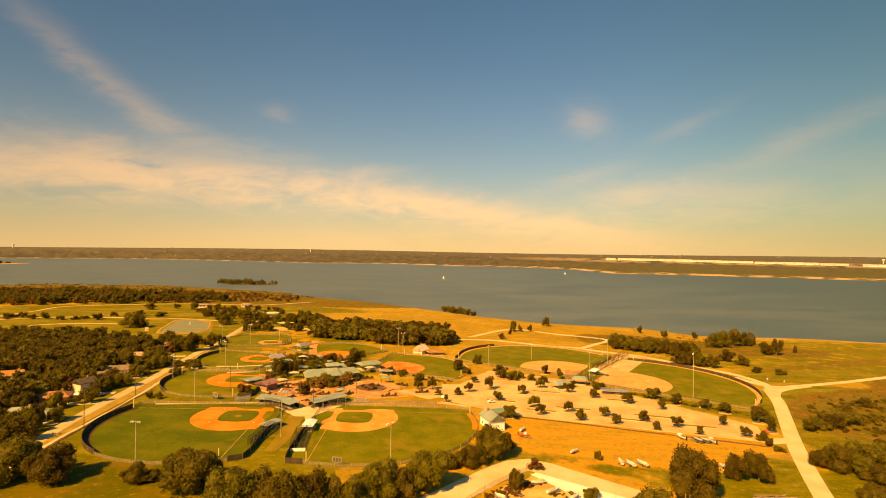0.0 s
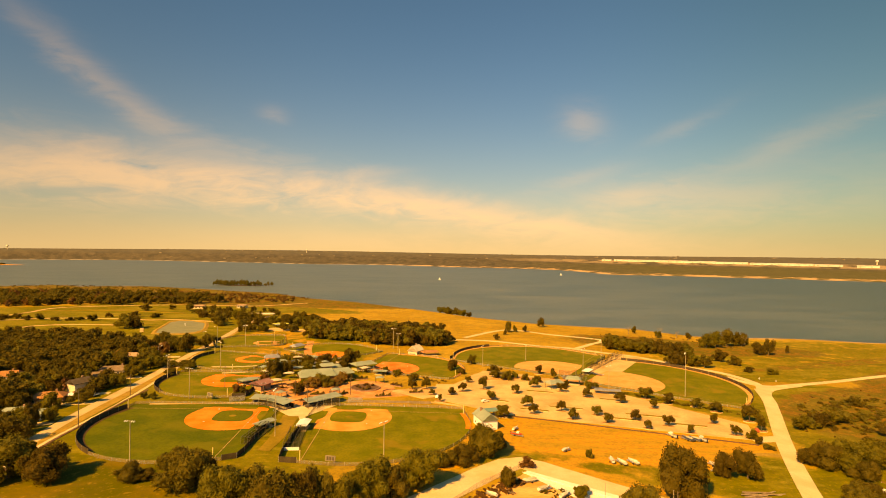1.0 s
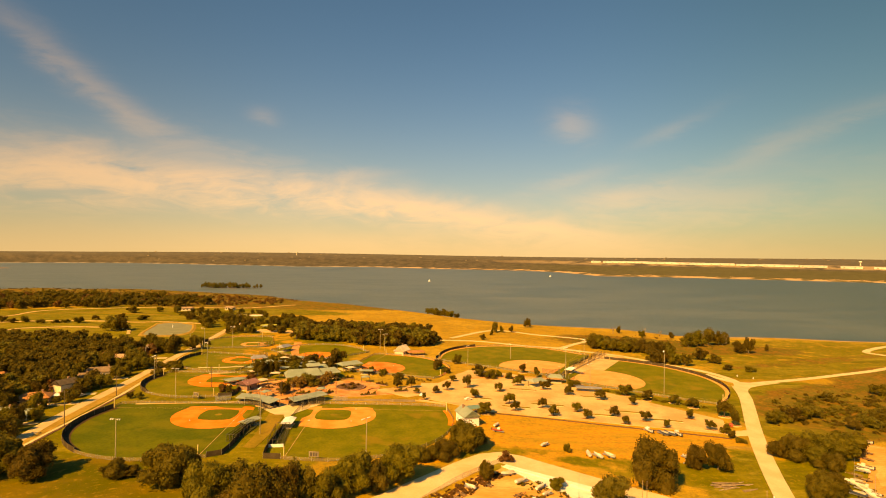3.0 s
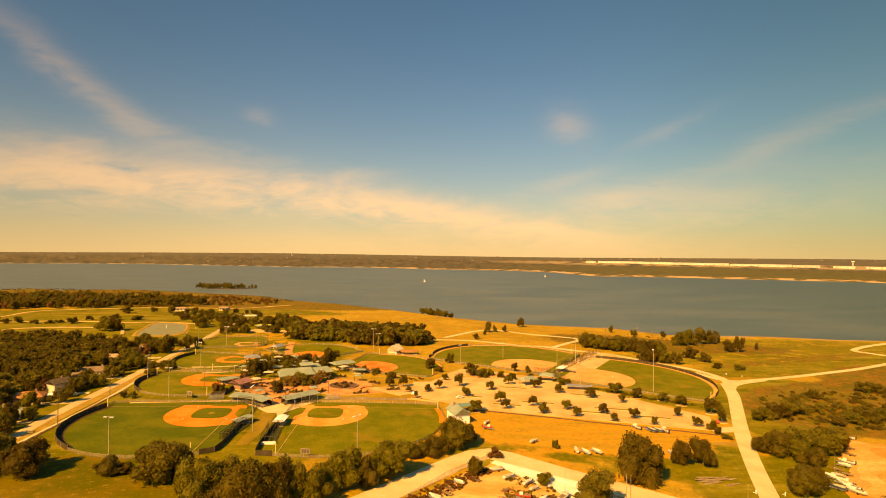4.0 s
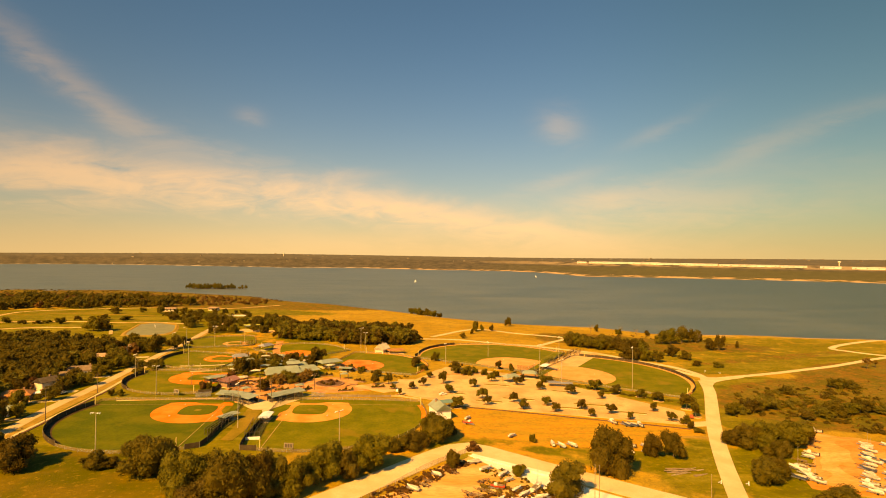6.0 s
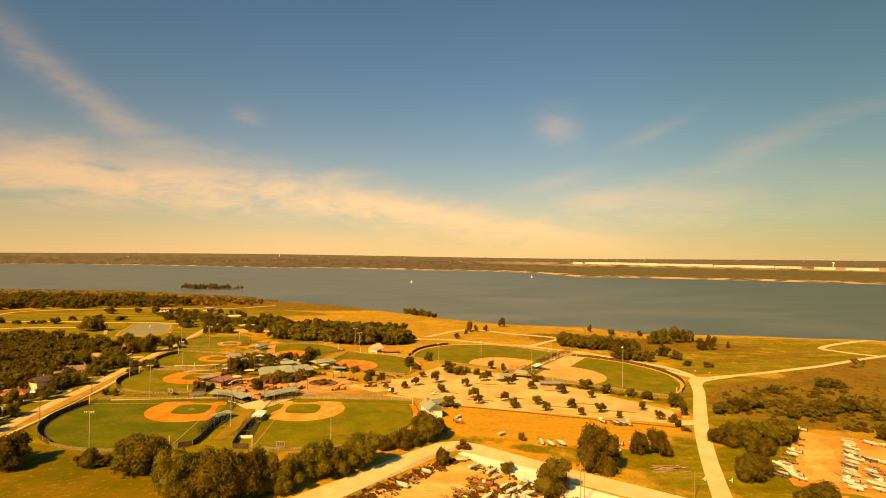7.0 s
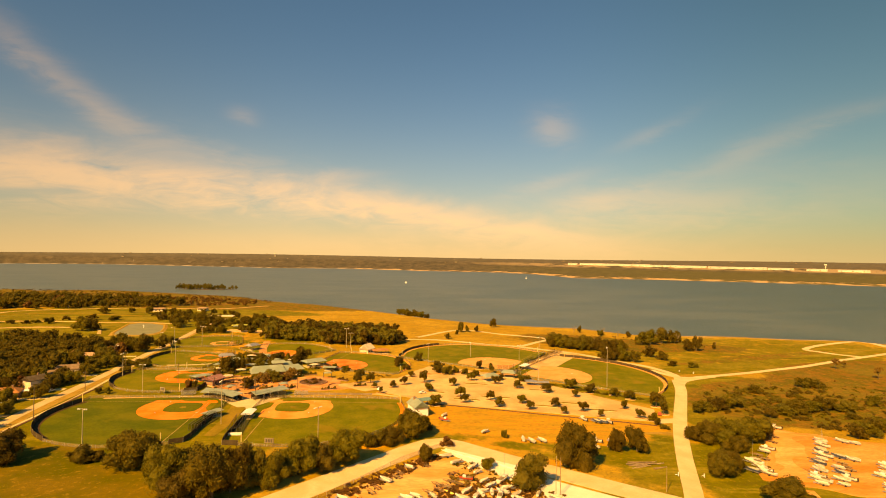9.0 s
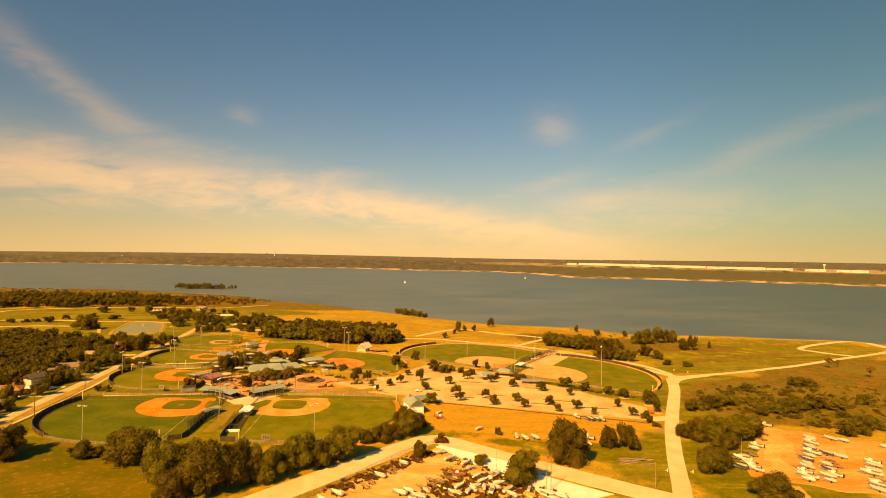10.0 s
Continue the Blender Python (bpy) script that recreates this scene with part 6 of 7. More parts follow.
FRONT = open_front([(-190.5, 297, 6), (-194, 278, 8), (-187, 284, 5), (-190, 252, 6), (-196, 339, 8), (-196, 322, 5), (-204, 381, 7), (-247, 321, 8)])
TOWN_EDGE = [(-174, 190), (-178, 240), (-182, 290), (-185, 340), (-190, 380), (-194, 425), (-215, 430), (-212, 380), (-205, 340), (-203, 300), (-200, 250), (-195, 195)]
wood(TOWN_EDGE, 34, 5.0, (6.0, 10), (0.5, 0.68), ["leaves"] * 4 + ["pale_leaves", "dry_leaves"], "mid", "leafy shade tree in a residential street", HOUSE_SPOTS + FRONT)
for x, y, h, r in [(-184, 413, 14, 7.8), (-177, 428, 11, 6.2), (-196, 416, 9.5, 6.9), (-180, 452, 6.6, 3.8), (-194, 372, 10.5, 7.4), (-184.5, 364, 9, 5.2), (-218.6, 397, 9.5, 8.0), (-226, 428, 8, 6.2), (-160, 360, 5.2, 5), (-158, 352, 4.2, 4.4), (-220, 564, 13, 8.3), (-202, 594, 10, 9.4), (-159, 521, 8, 5.2), (-170, 528, 6, 3.3), (-178, 512, 6, 2.7), (-172, 449, 3.7, 1.9), (-210, 440, 9, 6.5), (-222, 455, 8, 6), (-196, 440, 8, 5.5), (-238, 448, 8, 6), (-184, 300, 6, 4.5), (-182, 294, 5, 4), (-213, 312, 9, 6.5), (-181, 288, 5.5, 4), (-184, 246, 7, 4.5), (-189, 241, 8, 4.5), (-184, 318, 5.5, 4), (-187, 312, 6, 4.5), (-182, 306, 5, 3.5), (-190, 366, 7, 5), (-186, 372, 6, 4.5), (-194, 360, 6, 4), (-176, 242, 9.5, 4.3), (-173, 248.5, 6.6, 5.2), (-177, 277, 6.8, 5.6), (-183, 303, 8, 5.6), (-178.5, 308, 7.4, 5.6), (-182, 354.6, 8.6, 6.2), (-179.6, 365, 5.8, 4.6), (-171, 222, 10, 6.6), (-174, 233, 7.9, 4.6), (-162, 357, 5.0, 6.0), (-186, 268, 7, 5.2), (-183, 330, 7, 4.6), (-181, 338, 6.4, 4.8), (-188, 346, 8, 5)]:
    tree(x, y, h, r, "dry_leaves" if r == h else "leaves", "mid", "garden tree beside a house")
for line in ([(-196, 243), (-184, 244), (-170, 246)], [(-199, 276), (-186, 274), (-172, 278)], [(-191, 290), (-182, 294), (-174, 296)], [(-198, 326), (-186, 328), (-176, 332)], [(-208, 378), (-194, 376), (-180, 382)], [(-206, 396), (-192, 392), (-181, 394)]):
    strip("driveway", line, 4.2, 0.13, "concrete", "pale concrete driveway from a house to the street", "driveway")


def woodland(name, poly, count, gap, heights, spread, leaf, label, keep_off=(), level=None):
    """A wood whose trees nobody could count, as one mesh: trunks and rough crowns."""
    xs, ys = [p[0] for p in poly], [p[1] for p in poly]
    verts, faces, done, slots = [], [], [], []
    kinds = []
    for me in [*CROWNS["small", leaf], TRUNKS[0]]:
        co = np.empty(len(me.vertices) * 3)
        me.vertices.foreach_get("co", co)
        kinds.append((co.reshape(-1, 3), [tuple(p.vertices) for p in me.polygons]))
    for _ in range(count * 30):
        x, y = RNG.uniform(min(xs), max(xs)), RNG.uniform(min(ys), max(ys))
        if not in_poly(x, y, poly) or any(math.dist((x, y), p) < gap for p in done) or any(math.dist((x, y), p[:2]) < p[2] for p in keep_off):
            continue
        done.append((x, y))
        h = RNG.uniform(*heights)
        r, a, z = h * RNG.uniform(*spread), RNG.uniform(0, 6.28), float(lie(x, y)) if level is None else level
        c, q = math.cos(a) * r, math.sin(a) * r
        for k in (RNG.randrange(len(kinds) - 1), len(kinds) - 1):
            co, fs = kinds[k]
            n = len(verts)
            verts += np.c_[co[:, 0] * c - co[:, 1] * q + x, co[:, 0] * q + co[:, 1] * c + y, co[:, 2] * h + z].tolist()
            faces += [tuple(n + i for i in f) for f in fs]
            slots += [int(k == len(kinds) - 1)] * len(fs)
        if len(done) == count:
            break
    ob = link(name, verts, faces, (leaf, "bark"))
    ob.data.polygons.foreach_set("material_index", slots)
    tagged(ob, label, "woodland", kind="stuff")


TOWN = [(-196, 190), (-201, 250), (-204, 300), (-206, 340), (-212, 380), (-212, 425), (-236, 434), (-262, 444), (-300, 460), (-340, 462), (-375, 442), (-360, 380), (-330, 330), (-250, 250), (-215, 195)]
woodland("town_trees", TOWN, 280, 4.9, (7.5, 13), (0.58, 0.85), "leaves", "dense dark shade trees between houses", HOUSE_SPOTS + FRONT)
woodland("town_trees", TOWN, 85, 8.0, (6, 11), (0.55, 0.8), "pale_leaves", "paler olive shade trees between houses", HOUSE_SPOTS + FRONT)
woodland("town_trees", TOWN, 22, 12.0, (5, 9), (0.5, 0.75), "dry_leaves", "autumn-brown trees between houses", HOUSE_SPOTS + FRONT)
GROVE = [(-110, 486), (-65, 472), (-35, 458), (12, 462), (18, 490), (8, 518), (-38, 530), (-94, 534), (-108, 518)]
woodland("grove", GROVE, 70, 6.2, (9, 15), (0.58, 0.80), "leaves", "dense dark oak grove between ball fields and lake")
woodland("grove", GROVE, 75, 6.2, (9, 14.5), (0.58, 0.80), "pale_leaves", "paler olive trees in the oak grove")
FAR_WOOD = [(-720, 760), (-640, 720), (-540, 700), (-470, 720), (-330, 755), (-290, 785), (-330, 830), (-400, 860), (-560, 880), (-760, 860)]
woodland("shore_wood", FAR_WOOD, 260, 7.0, (8, 14), (0.6, 0.85), "leaves", "dark woodland strip along the lake shore")
woodland("shore_wood", FAR_WOOD, 60, 9.0, (7, 12), (0.55, 0.8), "dry_leaves", "brown autumn trees in the shore woodland")
woodland("shore_scrub", [(-330, 790), (-280, 770), (-190, 800), (-210, 870), (-300, 900), (-380, 900)], 80, 6.0, (3, 6), (0.6, 0.9), "dry_leaves", "low brown shoreline scrub")
woodland("park_trees", [(-280, 640), (-240, 590), (-170, 585), (-165, 640), (-200, 690), (-290, 690)], 36, 8.0, (4, 8), (0.6, 0.8), "leaves", "scattered dark trees on park lawn")
wood([(-118, 300), (-90, 296), (-66, 300), (-50, 330), (-60, 380), (-100, 390), (-112, 350)], 30, 4.0, (3.0, 6.5), (0.5, 0.7), ["leaves"] * 3 + ["pale_leaves", "dry_leaves"], "mid", "small leafy tree between park pavilions",
     [(-74, 336, 11), (-57, 345, 9), (-69, 348, 5), (-98, 309, 8), (-48, 367, 8), (-66, 356, 5), (-86, 314, 16), (-76, 300, 10), (-64, 312, 11)])
for x, y, h, r in [(-71, 315, 6.2, 5.0), (-64, 318, 6.0, 5.2), (-67, 321, 6.6, 4.6), (-58, 322, 5.0, 4.0), (-77, 319, 4.6, 3.8)]:
    tree(x, y, h, r, "dry_leaves" if x in (-71, -58) else "pale_leaves", "mid", "olive-brown ornamental tree in front of the main pavilion", "ornamental trees in the plaza")
woodland("grove", [(-160, 556), (-107, 549), (-114, 592), (-140, 630), (-165, 625)], 32, 7.0, (5, 10), (0.5, 0.75), "leaves", "dark trees round the far ball fields")
LAWN = [(-439, 571, 6, 5.4), (-432, 581, 6, 5.5), (-416, 573, 4.8, 4.8), (-406, 578, 6.7, 5.5), (-385, 571, 4.2, 4.8), (-372, 573, 3.6, 4.8), (-366, 578, 3.6, 4.9), (-351, 575, 6.6, 6.6), (-351, 604, 5.1, 3.8), (-290, 523, 13, 9), (-281, 524, 13, 9),
        (-347, 673, 7.8, 7.1), (-303, 610, 5.1, 7.7), (-326, 607, 6.4, 6.4), (-322, 690, 5.8, 4.4), (-297, 680, 8.6, 5.7), (-253, 617, 6.5, 7.8), (-213, 552, 11, 8.1), (-214, 612, 9, 9), (-184, 557, 4.7, 2.9), (-176, 524, 4.4, 2.8)]
for x, y, h, r in LAWN:
    tree(x, y, h, r, "leaves", "mid", "dark spreading tree on a golf-green lawn")
for x, y, h, r in [(-57.8, 375, 12.5, 8.0), (-99.5, 341, 11, 5.0), (-95, 346, 9, 4.6), (-100.5, 369, 7.9, 4.5), (-93, 362, 6, 4), (-76.5, 300, 6.4, 3.6), (-84, 363, 5.7, 5.2), (-75, 387, 6.1, 4.8), (-86.5, 376, 6.7, 5.5), (-33, 358, 3.8, 3), (-24, 352, 3.7, 3.4), (-14, 338, 4.5, 3.2), (12, 372, 6.9, 4), (28, 391, 6.9, 3.3), (41, 362, 6, 5), (18, 360, 4, 3),
                   (-152, 287, 3.5, 2.4), (-147, 286, 3.5, 2.4), (-165, 345, 3, 3.5), (-162, 338, 3, 4), (-172, 362, 4, 5)]:
    tree(x, y, h, r, "leaves", "mid", "leafy park tree beside a ball field")
for x, y, h, r in [(140, 235.4, 3.5, 2.5), (140, 229, 2.2, 2.4), (141, 241, 4.5, 3), (52, 352, 4, 3), (58, 346, 4, 3), (64, 340, 4.5, 3), (80, 330, 4.5, 2.6), (93, 326, 5, 3), (40, 350, 5, 4.5), (46, 346, 5.5, 4.5), (98, 330, 3.5, 3)]:
    tree(x, y, h, r, "leaves", "mid", "small dark tree beside the car park")
SHORE = [(20, 735, 8, 8), (48, 716, 9, 8), (56, 712, 7, 6), (34, 726, 8, 8), (28, 730, 10, 7), (40, 722, 10, 7), (83, 560, 11.2, 4.1), (90.5, 561, 7.1, 2.9), (101.6, 563, 7.1, 3), (76.7, 540, 5.1, 2.3), (63, 509, 5.3, 3.2), (129, 606, 11, 3.8), (222, 570, 8, 3.6), (235, 541, 7.4, 4.5), (256, 487, 12.5, 7), (266, 489, 14.5, 8), (281, 496, 16.3, 8.5), (290, 497, 13.5, 6.5), (302.4, 504.8, 11.8, 5.2),
         (231, 421, 10, 6.2), (235, 408.6, 7, 5.4), (267, 541, 5.7, 4.4), (296.4, 474.3, 7.6, 5.6), (292.5, 453, 13.5, 5.4), (286, 455, 8, 5), (231, 384.5, 4.2, 4.4), (243.5, 378, 4.0, 4.2), (318, 465, 6.3, 1.9)]
for x, y, h, r in SHORE:
    tree(x, y, h, r, "pale_leaves" if r > 8 else "leaves", "mid", "shoreline tree on dry golden grass")
wood([(150, 492), (158, 470), (190, 440), (205, 440), (222, 452), (205, 470), (180, 486)], 26, 6.0, (7, 11), (0.6, 0.8), ["leaves", "leaves", "pale_leaves"], "mid", "dense thicket tree beside the park road")
wood([(182, 412), (186, 398), (202, 392), (208, 402), (196, 420)], 7, 5.0, (9, 12), (0.55, 0.7), ["leaves"], "mid", "dense thicket tree beside the park road")
SCRUB = [(174.3, 256.5, 7.0, 5.0), (181, 259, 5.4, 4.6), (189, 263, 6.4, 6.0), (197, 266, 6.2, 6.2), (204, 268, 5.6, 5.6), (238.6, 298.5, 5.5, 4.6), (286, 313, 6.5, 6.2), (293, 312, 5.5, 5.6), (222, 252, 5.5, 6), (231, 254, 7.4, 6.4), (243, 258, 6.4, 6.2),
         (251, 260.4, 7.4, 6.5), (262, 257.2, 6.0, 6.6), (291.4, 269.5, 6.2, 5.2), (209.7, 247.5, 5.2, 4.2), (229, 214, 6.4, 5.2), (236, 216, 6.8, 5.4), (246, 222, 6.2, 5.0), (252, 223.5, 6.4, 5.2), (255, 244.3, 3.6, 3.6), (272, 262, 3.6, 4.0), (213, 276, 3.6, 4.2)]
for x, y, h, r in SCRUB:
    tree(x, y, h, r, "leaves" if h > 6 else "pale_leaves", "mid", "low scrubby tree in rough brown brush")




def bare_tree(x, y, h, r):
    """A dead tree: a tapering trunk that forks into limbs and twigs."""
    ob = tagged(new("bare_tree"), "bare pale dead tree with forked limbs", "tree", "bare trees near the shore")
    ob.location = place(x, y)
    tube("trunk", ob, (0, 0, -0.3), (0.1 * r, 0, 0.55 * h), 0.30, 0.18, "dead_wood", 7)
    for k in range(6):
        a = 2.4 * k
        z0, z1 = h * (0.34 + 0.035 * k), h * (0.66 + 0.06 * k)
        top = (0.8 * r * math.cos(a), 0.8 * r * math.sin(a), z1)
        limb = tube("limb", ob, (0.07 * r, 0, z0), top, 0.15, 0.06, "dead_wood", 6)
        for q in (-0.7, 0.7):
            tube("twig", limb, tuple(0.75 * c + 0.25 * d for c, d in zip(top, (0.07 * r, 0, z0))), (r * math.cos(a + q), r * math.sin(a + q), z1 + 0.10 * h), 0.06, 0.03, "dead_wood", 5)


for x, y, h, r in [(213, 563, 9, 3.2), (244, 556, 9, 3.4), (296, 497, 10, 2.6), (301, 500, 11, 2.8), (257, 546, 7, 2.6), (319, 466, 6.5, 1.8)]:
    bare_tree(x, y, h, r)
for x, y, h, r in [(361, 372, 8.5, 3.6), (372, 376, 6, 2.4), (364, 338, 8.5, 3.0)]:
    tree(x, y, h, r, "dry_leaves", "small", "thin half-bare olive tree near the park road", "", 0.45)


def gate_post(x, y):
    ob = thing("gate_post", x, y, 20, "short white gate post beside the park road", "gate post", "gate posts")
    tube("post", ob, (0, 0, -0.3), (0, 0, 1.25), 0.16, 0.16, "white_paint", 8)
    tube("cap", ob, (0, 0, 1.25), (0, 0, 1.36), 0.22, 0.14, "white_paint", 8)
    box("rail", ob, (-1.5, -0.06, 0.7), (0, 0.06, 0.85), "white_paint", 0.02)


for x, y in [(116, 174), (125.5, 172.5), (224, 362), (231, 355)]:
    gate_post(x, y)
for x, y, h in [(62.5, 156.5, 14), (64.5, 158, 13), (104, 160.5, 9)]:
    plain_pole(x, y, h, "thin weathered pole beside the boat yard")
pavilion(25, 268, 5, 4, 16, "small teal-roofed shelter behind a white building", roof="teal_metal", z=3.2, rise=1.0, hip=0.5)


def brush(name, poly, count, low, high, leaf, label):
    """Countless low bushes as one mesh."""
    xs, ys = [p[0] for p in poly], [p[1] for p in poly]
    verts, faces, made = [], [], 0
    rng = np.random.default_rng(len(poly) * 7 + count)
    src = CROWNS["small" if high > 2.2 else "tuft", leaf][0]
    n = len(src.vertices)
    sv = np.empty(n * 3)
    src.vertices.foreach_get("co", sv)
    sv = sv.reshape(-1, 3)
    sf = [tuple(p.vertices) for p in src.polygons]
    while made < count:
        x, y = rng.uniform(min(xs), max(xs)), rng.uniform(min(ys), max(ys))
        if not in_poly(x, y, poly):
            continue
        h = rng.uniform(low, high)
        a, r = rng.uniform(0, 6.28), h * rng.uniform(0.7, 1.2)
        c, s = math.cos(a) * r, math.sin(a) * r
        z0 = float(lie(x, y)) - 0.15 * h
        v = np.c_[sv[:, 0] * c - sv[:, 1] * s + x, sv[:, 0] * s + sv[:, 1] * c + y, sv[:, 2] * h + z0]
        k = len(verts)
        verts += v.tolist()
        faces += [tuple(k + i for i in f) for f in sf]
        made += 1
    tagged(link(name, verts, faces, leaf), label, "bushes", kind="stuff")


brush("brush", [(178, 245), (206, 300), (250, 318), (310, 300), (330, 262), (270, 228), (235, 225), (200, 235)], 150, 0.6, 2.4, "pale_leaves", "olive thicket of low bushes")
brush("brush", [(182, 262), (205, 300), (232, 306), (262, 294), (280, 280), (250, 262), (205, 250)], 52, 1.2, 3.4, "pale_leaves", "dark thicket in rough open ground")
brush("brush", [(150, 500), (220, 470), (330, 470), (330, 520), (260, 560), (180, 560)], 90, 0.6, 1.8, "dry_leaves", "dry brush along the lake shore")
brush("brush", [(-60, 356), (-30, 348), (0, 330), (8, 336), (-14, 350), (-40, 364)], 26, 0.8, 1.8, "leaves", "clipped hedge plants beside the ball field")
brush("brush", [(160, 236), (206, 306), (252, 334), (330, 330), (400, 330), (400, 290), (330, 250), (270, 226), (235, 222), (200, 232)], 260, 0.35, 1.2, "dry_leaves", "low brown tussocks in rough open ground")
brush("brush", [(190, 262), (206, 300), (252, 322), (330, 310), (340, 280), (270, 240), (235, 235)], 150, 0.5, 1.9, "pale_leaves", "olive bushes in rough open ground")
brush("hedge", [(110, 317), (112, 319.5), (128, 305.5), (143, 292), (160, 281.5), (158, 278.5), (142, 289), (127, 302.5)], 46, 0.8, 1.7, "leaves", "dark clipped hedge between car park and ball field")
brush("weeds", [(40, 150), (50, 172), (60, 166), (70, 152), (60, 146)], 46, 0.5, 1.5, "dry_leaves", "dry weeds and brush round stored boats")
brush("weeds", [(148, 172), (152, 184), (172, 206), (196, 232), (190, 224), (166, 192), (156, 176)], 26, 0.4, 1.0, "dry_leaves", "dry weeds under stored boats")
brush("shore_scrub", [(-800, 870), (-400, 875), (-230, 840), (-180, 850), (-210, 930), (-330, 980), (-560, 1080), (-800, 1100)], 560, 1.2, 2.2, "pale_leaves", "olive brush down to the lake shore")
brush("shore_scrub", [(-760, 880), (-400, 885), (-230, 850), (-190, 870), (-230, 930), (-330, 960), (-560, 1000), (-760, 1010)], 300, 1.2, 2.2, "dry_leaves", "brown brush down to the lake shore")
brush("weeds", [(-14, 158), (-8, 168), (12, 186), (24, 198), (30, 194), (16, 180), (0, 166), (-8, 156)], 190, 0.5, 1.7, "dry_leaves", "dry weeds growing along a row of boats")
brush("weeds", [(18, 152), (16, 160), (34, 168), (50, 172), (60, 160), (40, 150)], 170, 0.6, 1.9, "dry_leaves", "dry weeds between stored boats")
brush("weeds", [(26, 172), (33, 178), (46, 172), (40, 164), (30, 166)], 60, 0.5, 1.6, "dry_leaves", "brown weeds round a red boat")
brush("weeds", [(30, 184), (36, 190), (58, 168), (52, 164)], 30, 0.5, 1.5, "leaves", "weedy growth beside a slab wall")

for x, y, h, r in [(-188, 547, 8, 6), (-170, 517, 7, 5), (-175, 557, 9, 6.5), (-157, 518, 7, 5), (-166, 572, 9, 7), (-142, 527, 8, 6), (-148, 565, 9, 6.5), (-131, 521, 8, 6), (-134, 562, 10, 7), (-120, 530, 9, 6.5), (-128, 582, 9, 7), (-185, 594, 8, 6), (-118, 550, 9, 7)]:
    tree(x, y, h, r, "pale_leaves" if r == 6 else "leaves", "mid", "shade tree round a play area", "play area trees")

# ---- island, far shore ----


def islet(name, cx, cy, rx, ry, h, label, earth="sand"):
    verts = [(cx, cy, WATER + h)] + [(cx + k * rx * (1 + 0.15 * math.sin(3 * a)) * math.cos(a), cy + k * ry * math.sin(a), WATER + h * (1 - k * k) - 0.3 * k) for k in (0.5, 0.85, 1.05) for a in np.linspace(0, 2 * math.pi, 33)[:-1]]
    tagged(link(name, verts, [(0, 1 + i, 1 + (i + 1) % 32) for i in range(32)] + [tuple(1 + v for v in f) for f in grid_faces(3, 32, True)], earth, smooth=True), label, "island", kind="structure")


islet("island", -435, 1306, 76, 15, 0.8, "low wooded island in the lake", "mulch")
islet("island", -2050, 2560, 190, 60, 2.5, "low sandy spit in the lake")


def clumps(name, spots, leaf, label, tall, wide):
    """Far trees: rough many-sided clumps in one mesh."""
    rng = np.random.default_rng(3)
    base = np.array([(0, 0, 1), (1, 0, 0.55), (0.5, 0.87, 0.5), (-0.5, 0.87, 0.6), (-1, 0, 0.5), (-0.5, -0.87, 0.55), (0.5, -0.87, 0.6), (0.8, 0.2, -0.1), (-0.4, 0.7, -0.1), (-0.4, -0.8, -0.1)])
    f0 = [(0, 1 + i, 1 + (i + 1) % 6) for i in range(6)] + [(1, 7, 2), (2, 7, 8), (2, 8, 3), (3, 8, 4), (4, 8, 9), (4, 9, 5), (5, 9, 6), (6, 9, 7), (6, 7, 1)]
    verts, faces = [], []
    for x, y, z in spots:
        h, w = rng.uniform(*tall), rng.uniform(*wide)
        v = base * (1 + 0.25 * rng.standard_normal((10, 1))) * (w, w, h) + (x, y, z)
        k = len(verts)
        verts += v.tolist()
        faces += [tuple(k + i for i in f) for f in f0]
    tagged(link(name, verts, faces, leaf, smooth=True), label, "woodland", kind="stuff")


rng = np.random.default_rng(8)
woodland("island_trees", [(-510, 1305), (-480, 1295), (-400, 1294), (-360, 1304), (-395, 1317), (-480, 1317)], 46, 4.4, (4, 15), (0.3, 0.5), "pale_leaves", "dark low trees crowding the island", (), WATER + 0.4)
spots = [(x, y, WATER + 1.0) for x, y in zip(-2080 + 120 * rng.uniform(-1, 1, 40), 2560 + 30 * rng.uniform(-1, 1, 40))]
clumps("island_trees", spots, "leaves", "dark trees on a sandy spit", (8, 14), (8, 14))


def far_spot(az, drop):
    """The place on the far land at that bearing which lies drop (height over distance) below eye level."""
    a = radians(az)
    best = None
    for r in np.arange(2300, 4840, 15):
        x, y = r * math.sin(a), r * math.cos(a)
        z = float(lie(x, y))
        if z > WATER + 1.5:
            gap = abs((81 - z) / r - drop)
            if best is None or gap < best[0]:
                best = (gap, x, y, z)
    return best[1:]


def warehouse(az, drop, length, depth, h, label):
    x, y, z = far_spot(az, drop)
    ob = tagged(new("warehouse"), label, "warehouse", "pale sheds on the far shore")
    ob.matrix_basis = Matrix.Translation((x, y, z)) @ Matrix.Rotation(radians(-az), 4, "Z")
    box("wall", ob, (-length / 2, -depth / 2, -6), (length / 2, depth / 2, h), "far_white")
    gable("roof", ob, length, depth, h, 4.0, "far_white", 1.0, 0.5)
    for k in np.arange(-length / 2 + 14, length / 2 - 8, 46):
        box("loading_door", ob, (k - 3, -depth / 2 - 0.3, 0), (k + 3, -depth / 2 + 0.1, 3.5), "far_house")


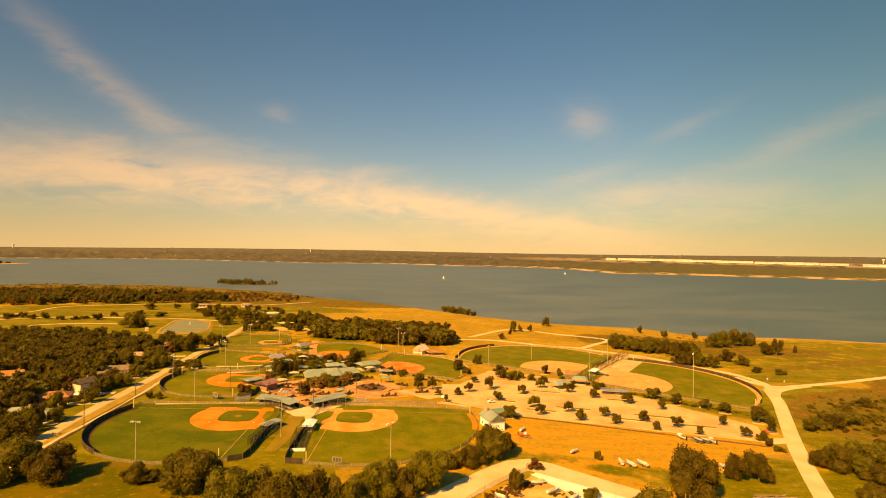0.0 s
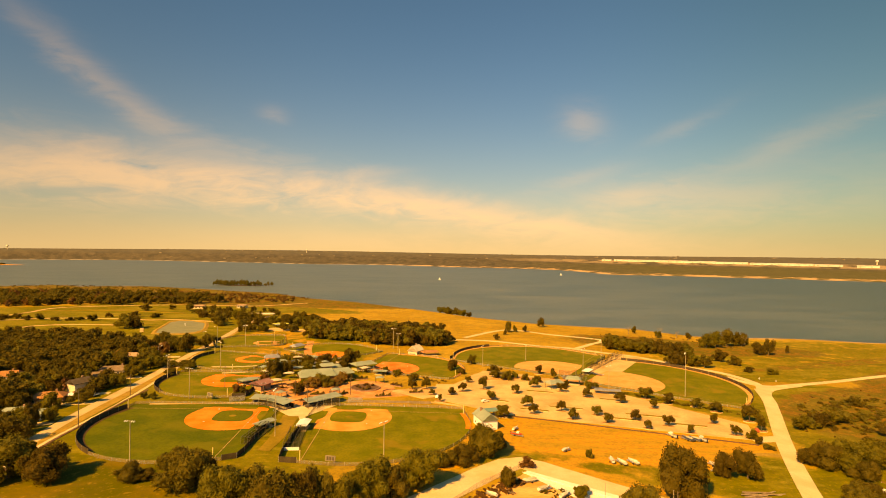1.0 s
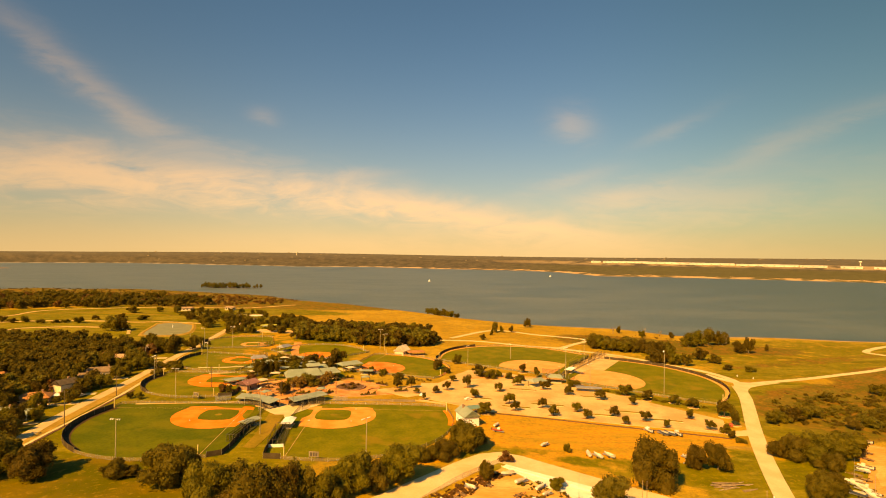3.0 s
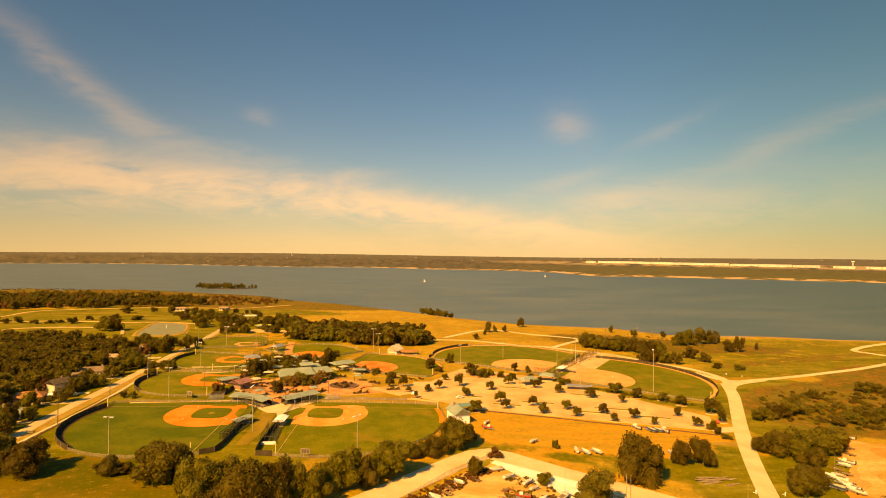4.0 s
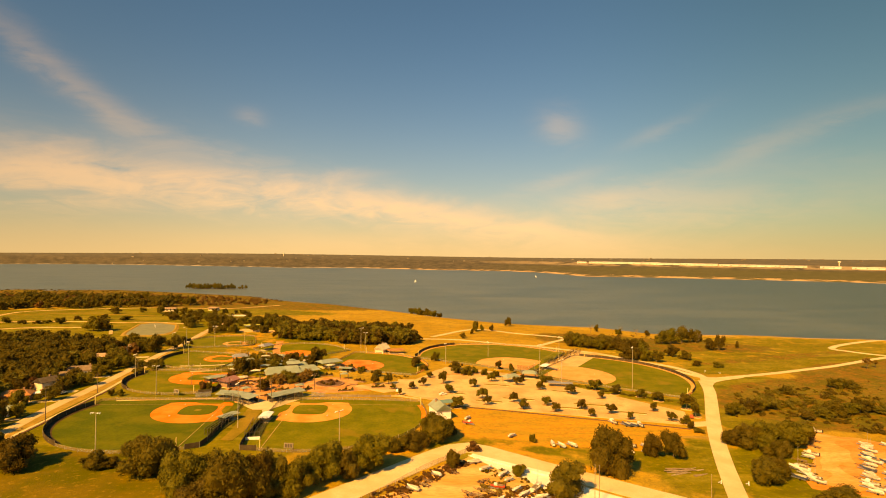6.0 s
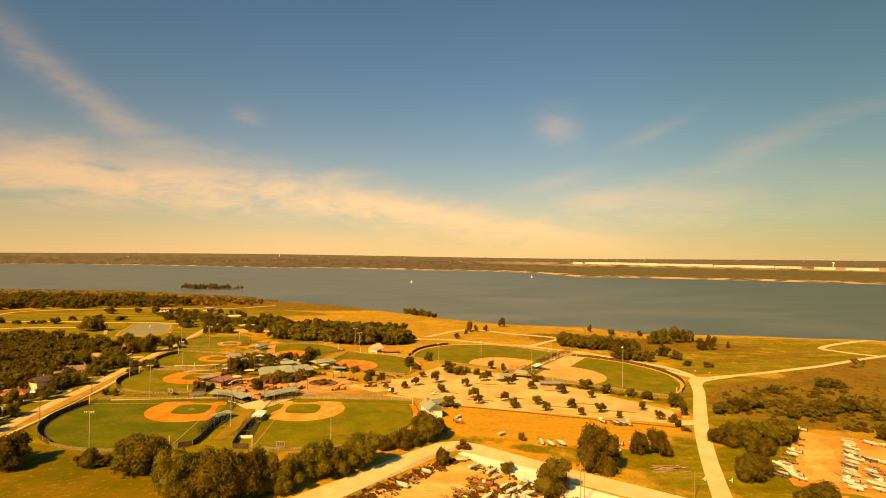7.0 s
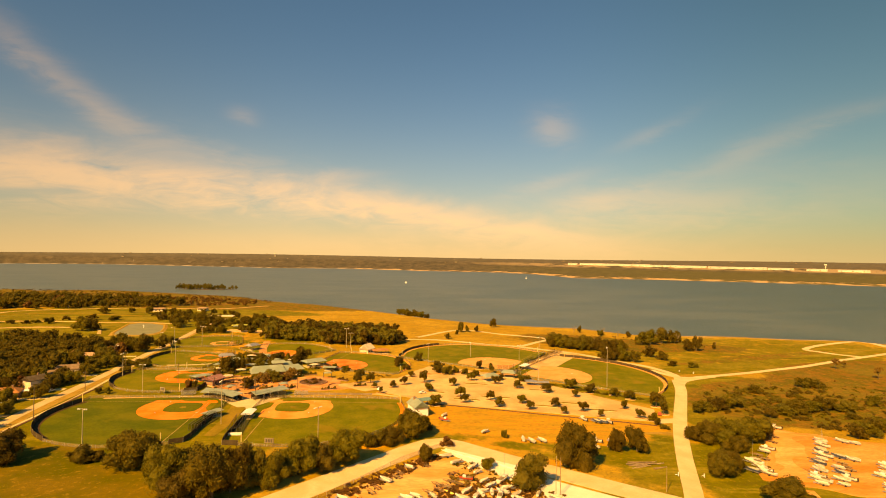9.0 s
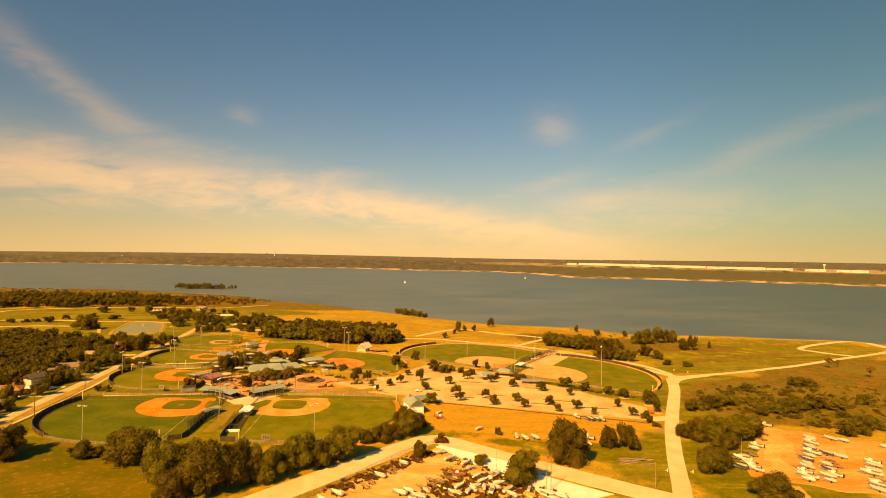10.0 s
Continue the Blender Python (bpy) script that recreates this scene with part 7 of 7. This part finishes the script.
surface("far_white", ((0.56, 0.50, 0.40), (0.72, 0.65, 0.53)), scales=(12, 90), amount=0.25, bump=0, spec=0.3)
for az, drop, length, h in [(19.6, 0.0117, 60, 4), (21.2, 0.0118, 110, 5), (23.2, 0.0121, 190, 6), (25.9, 0.0123, 170, 6), (28.2, 0.0127, 190, 5), (30.9, 0.0130, 180, 5), (33.6, 0.0132, 130, 4), (36.0, 0.0135, 170, 5), (38.5, 0.0138, 120, 4), (41.2, 0.0142, 90, 4), (43.8, 0.0144, 130, 4)]:
    warehouse(az, drop, length, 105, h, "long pale industrial shed on the far shore")


def water_tower(az, drop, h):
    x, y, z = far_spot(az, drop)
    ob = tagged(new("water_tower"), "white water tower on the far shore", "water tower")
    ob.location = (x, y, z)
    tube("column", ob, (0, 0, -8), (0, 0, h - 6), 3.0, 3.0, "far_white", 12)
    prof = [(2.6, h - 6), (6.5, h - 3), (8.0, h), (7.2, h + 3), (4.0, h + 5), (0.3, h + 6)]
    verts = [(r * math.cos(a), r * math.sin(a), q) for r, q in prof for a in np.linspace(0, 2 * math.pi, 17)[:-1]]
    link("tank", verts, grid_faces(6, 16, True), "far_white", ob, smooth=True)


for az, drop, h in [(41.8, 0.0105, 20), (-12.0, 0.0055, 22), (-37.0, 0.005, 24)]:
    water_tower(az, drop, h)
hv, hf = [], []
hr = np.random.default_rng(21)
for _ in range(70):
    a, r = radians(hr.uniform(-43, 45)), hr.uniform(3900, 4850)
    x, y = r * math.sin(a), r * math.cos(a)
    z = float(lie(x, y))
    if z < WATER + 2:
        continue
    w, d, h, k = hr.uniform(3, 8), hr.uniform(4, 7), hr.uniform(2.5, 4.5), len(hv)
    hv += [(x + sx * w, y + sy * d, z + q) for q in (-2, h) for sx, sy in ((-1, -1), (1, -1), (1, 1), (-1, 1))] + [(x - w, y, z + h + 1.5), (x + w, y, z + h + 1.5)]
    hf += [tuple(k + i for i in f) for f in grid_faces(2, 4, True) + [(4, 5, 9, 8), (6, 7, 8, 9), (4, 8, 7), (5, 6, 9)]]
tagged(link("far_houses", hv, hf, "far_house"), "scattered pale houses among far woods", "houses", kind="stuff")

# kerbed islands and painted bays of the car park
for k, (x, y, turn, n) in enumerate([(30, 297, -17, 5), (66, 286, -17, 6), (104, 275, -17, 6), (48, 281, -17, 5), (88, 269, -17, 6), (122, 260, -17, 4), (60, 318, -17, 5), (100, 303, -17, 5)]):
    isle = thing("traffic_island", x, y, turn, "long kerbed planting island in the car park", "traffic island", "car park islands", 0.18)
    e = 3.2 * n / 2
    rim = [(math.copysign(e, c) + 1.3 * c, 1.3 * s) for c, s in ((math.cos(t), math.sin(t)) for t in np.linspace(0.01, 2 * math.pi + 0.01, 25)[:-1])]
    link("kerb", [(u, v, z) for z in (-0.2, 0.17) for u, v in rim] + [(u * 0.985, v * 0.85, 0.17) for u, v in rim], grid_faces(3, 24, True), "concrete", isle)
    link("planting", [(u * 0.985, v * 0.85, 0.15) for u, v in rim], [tuple(range(24))], "worn_turf", isle)
    for j in range(2 * n):
        for s in (-1, 1):
            u = -e + 3.0 * (j * 0.5) * 1.05
            box("bay_line", isle, (u, s * 1.5 if s > 0 else -6.5, 0.0), (u + 0.12, 6.5 if s > 0 else -1.5, 0.05), "chalk")
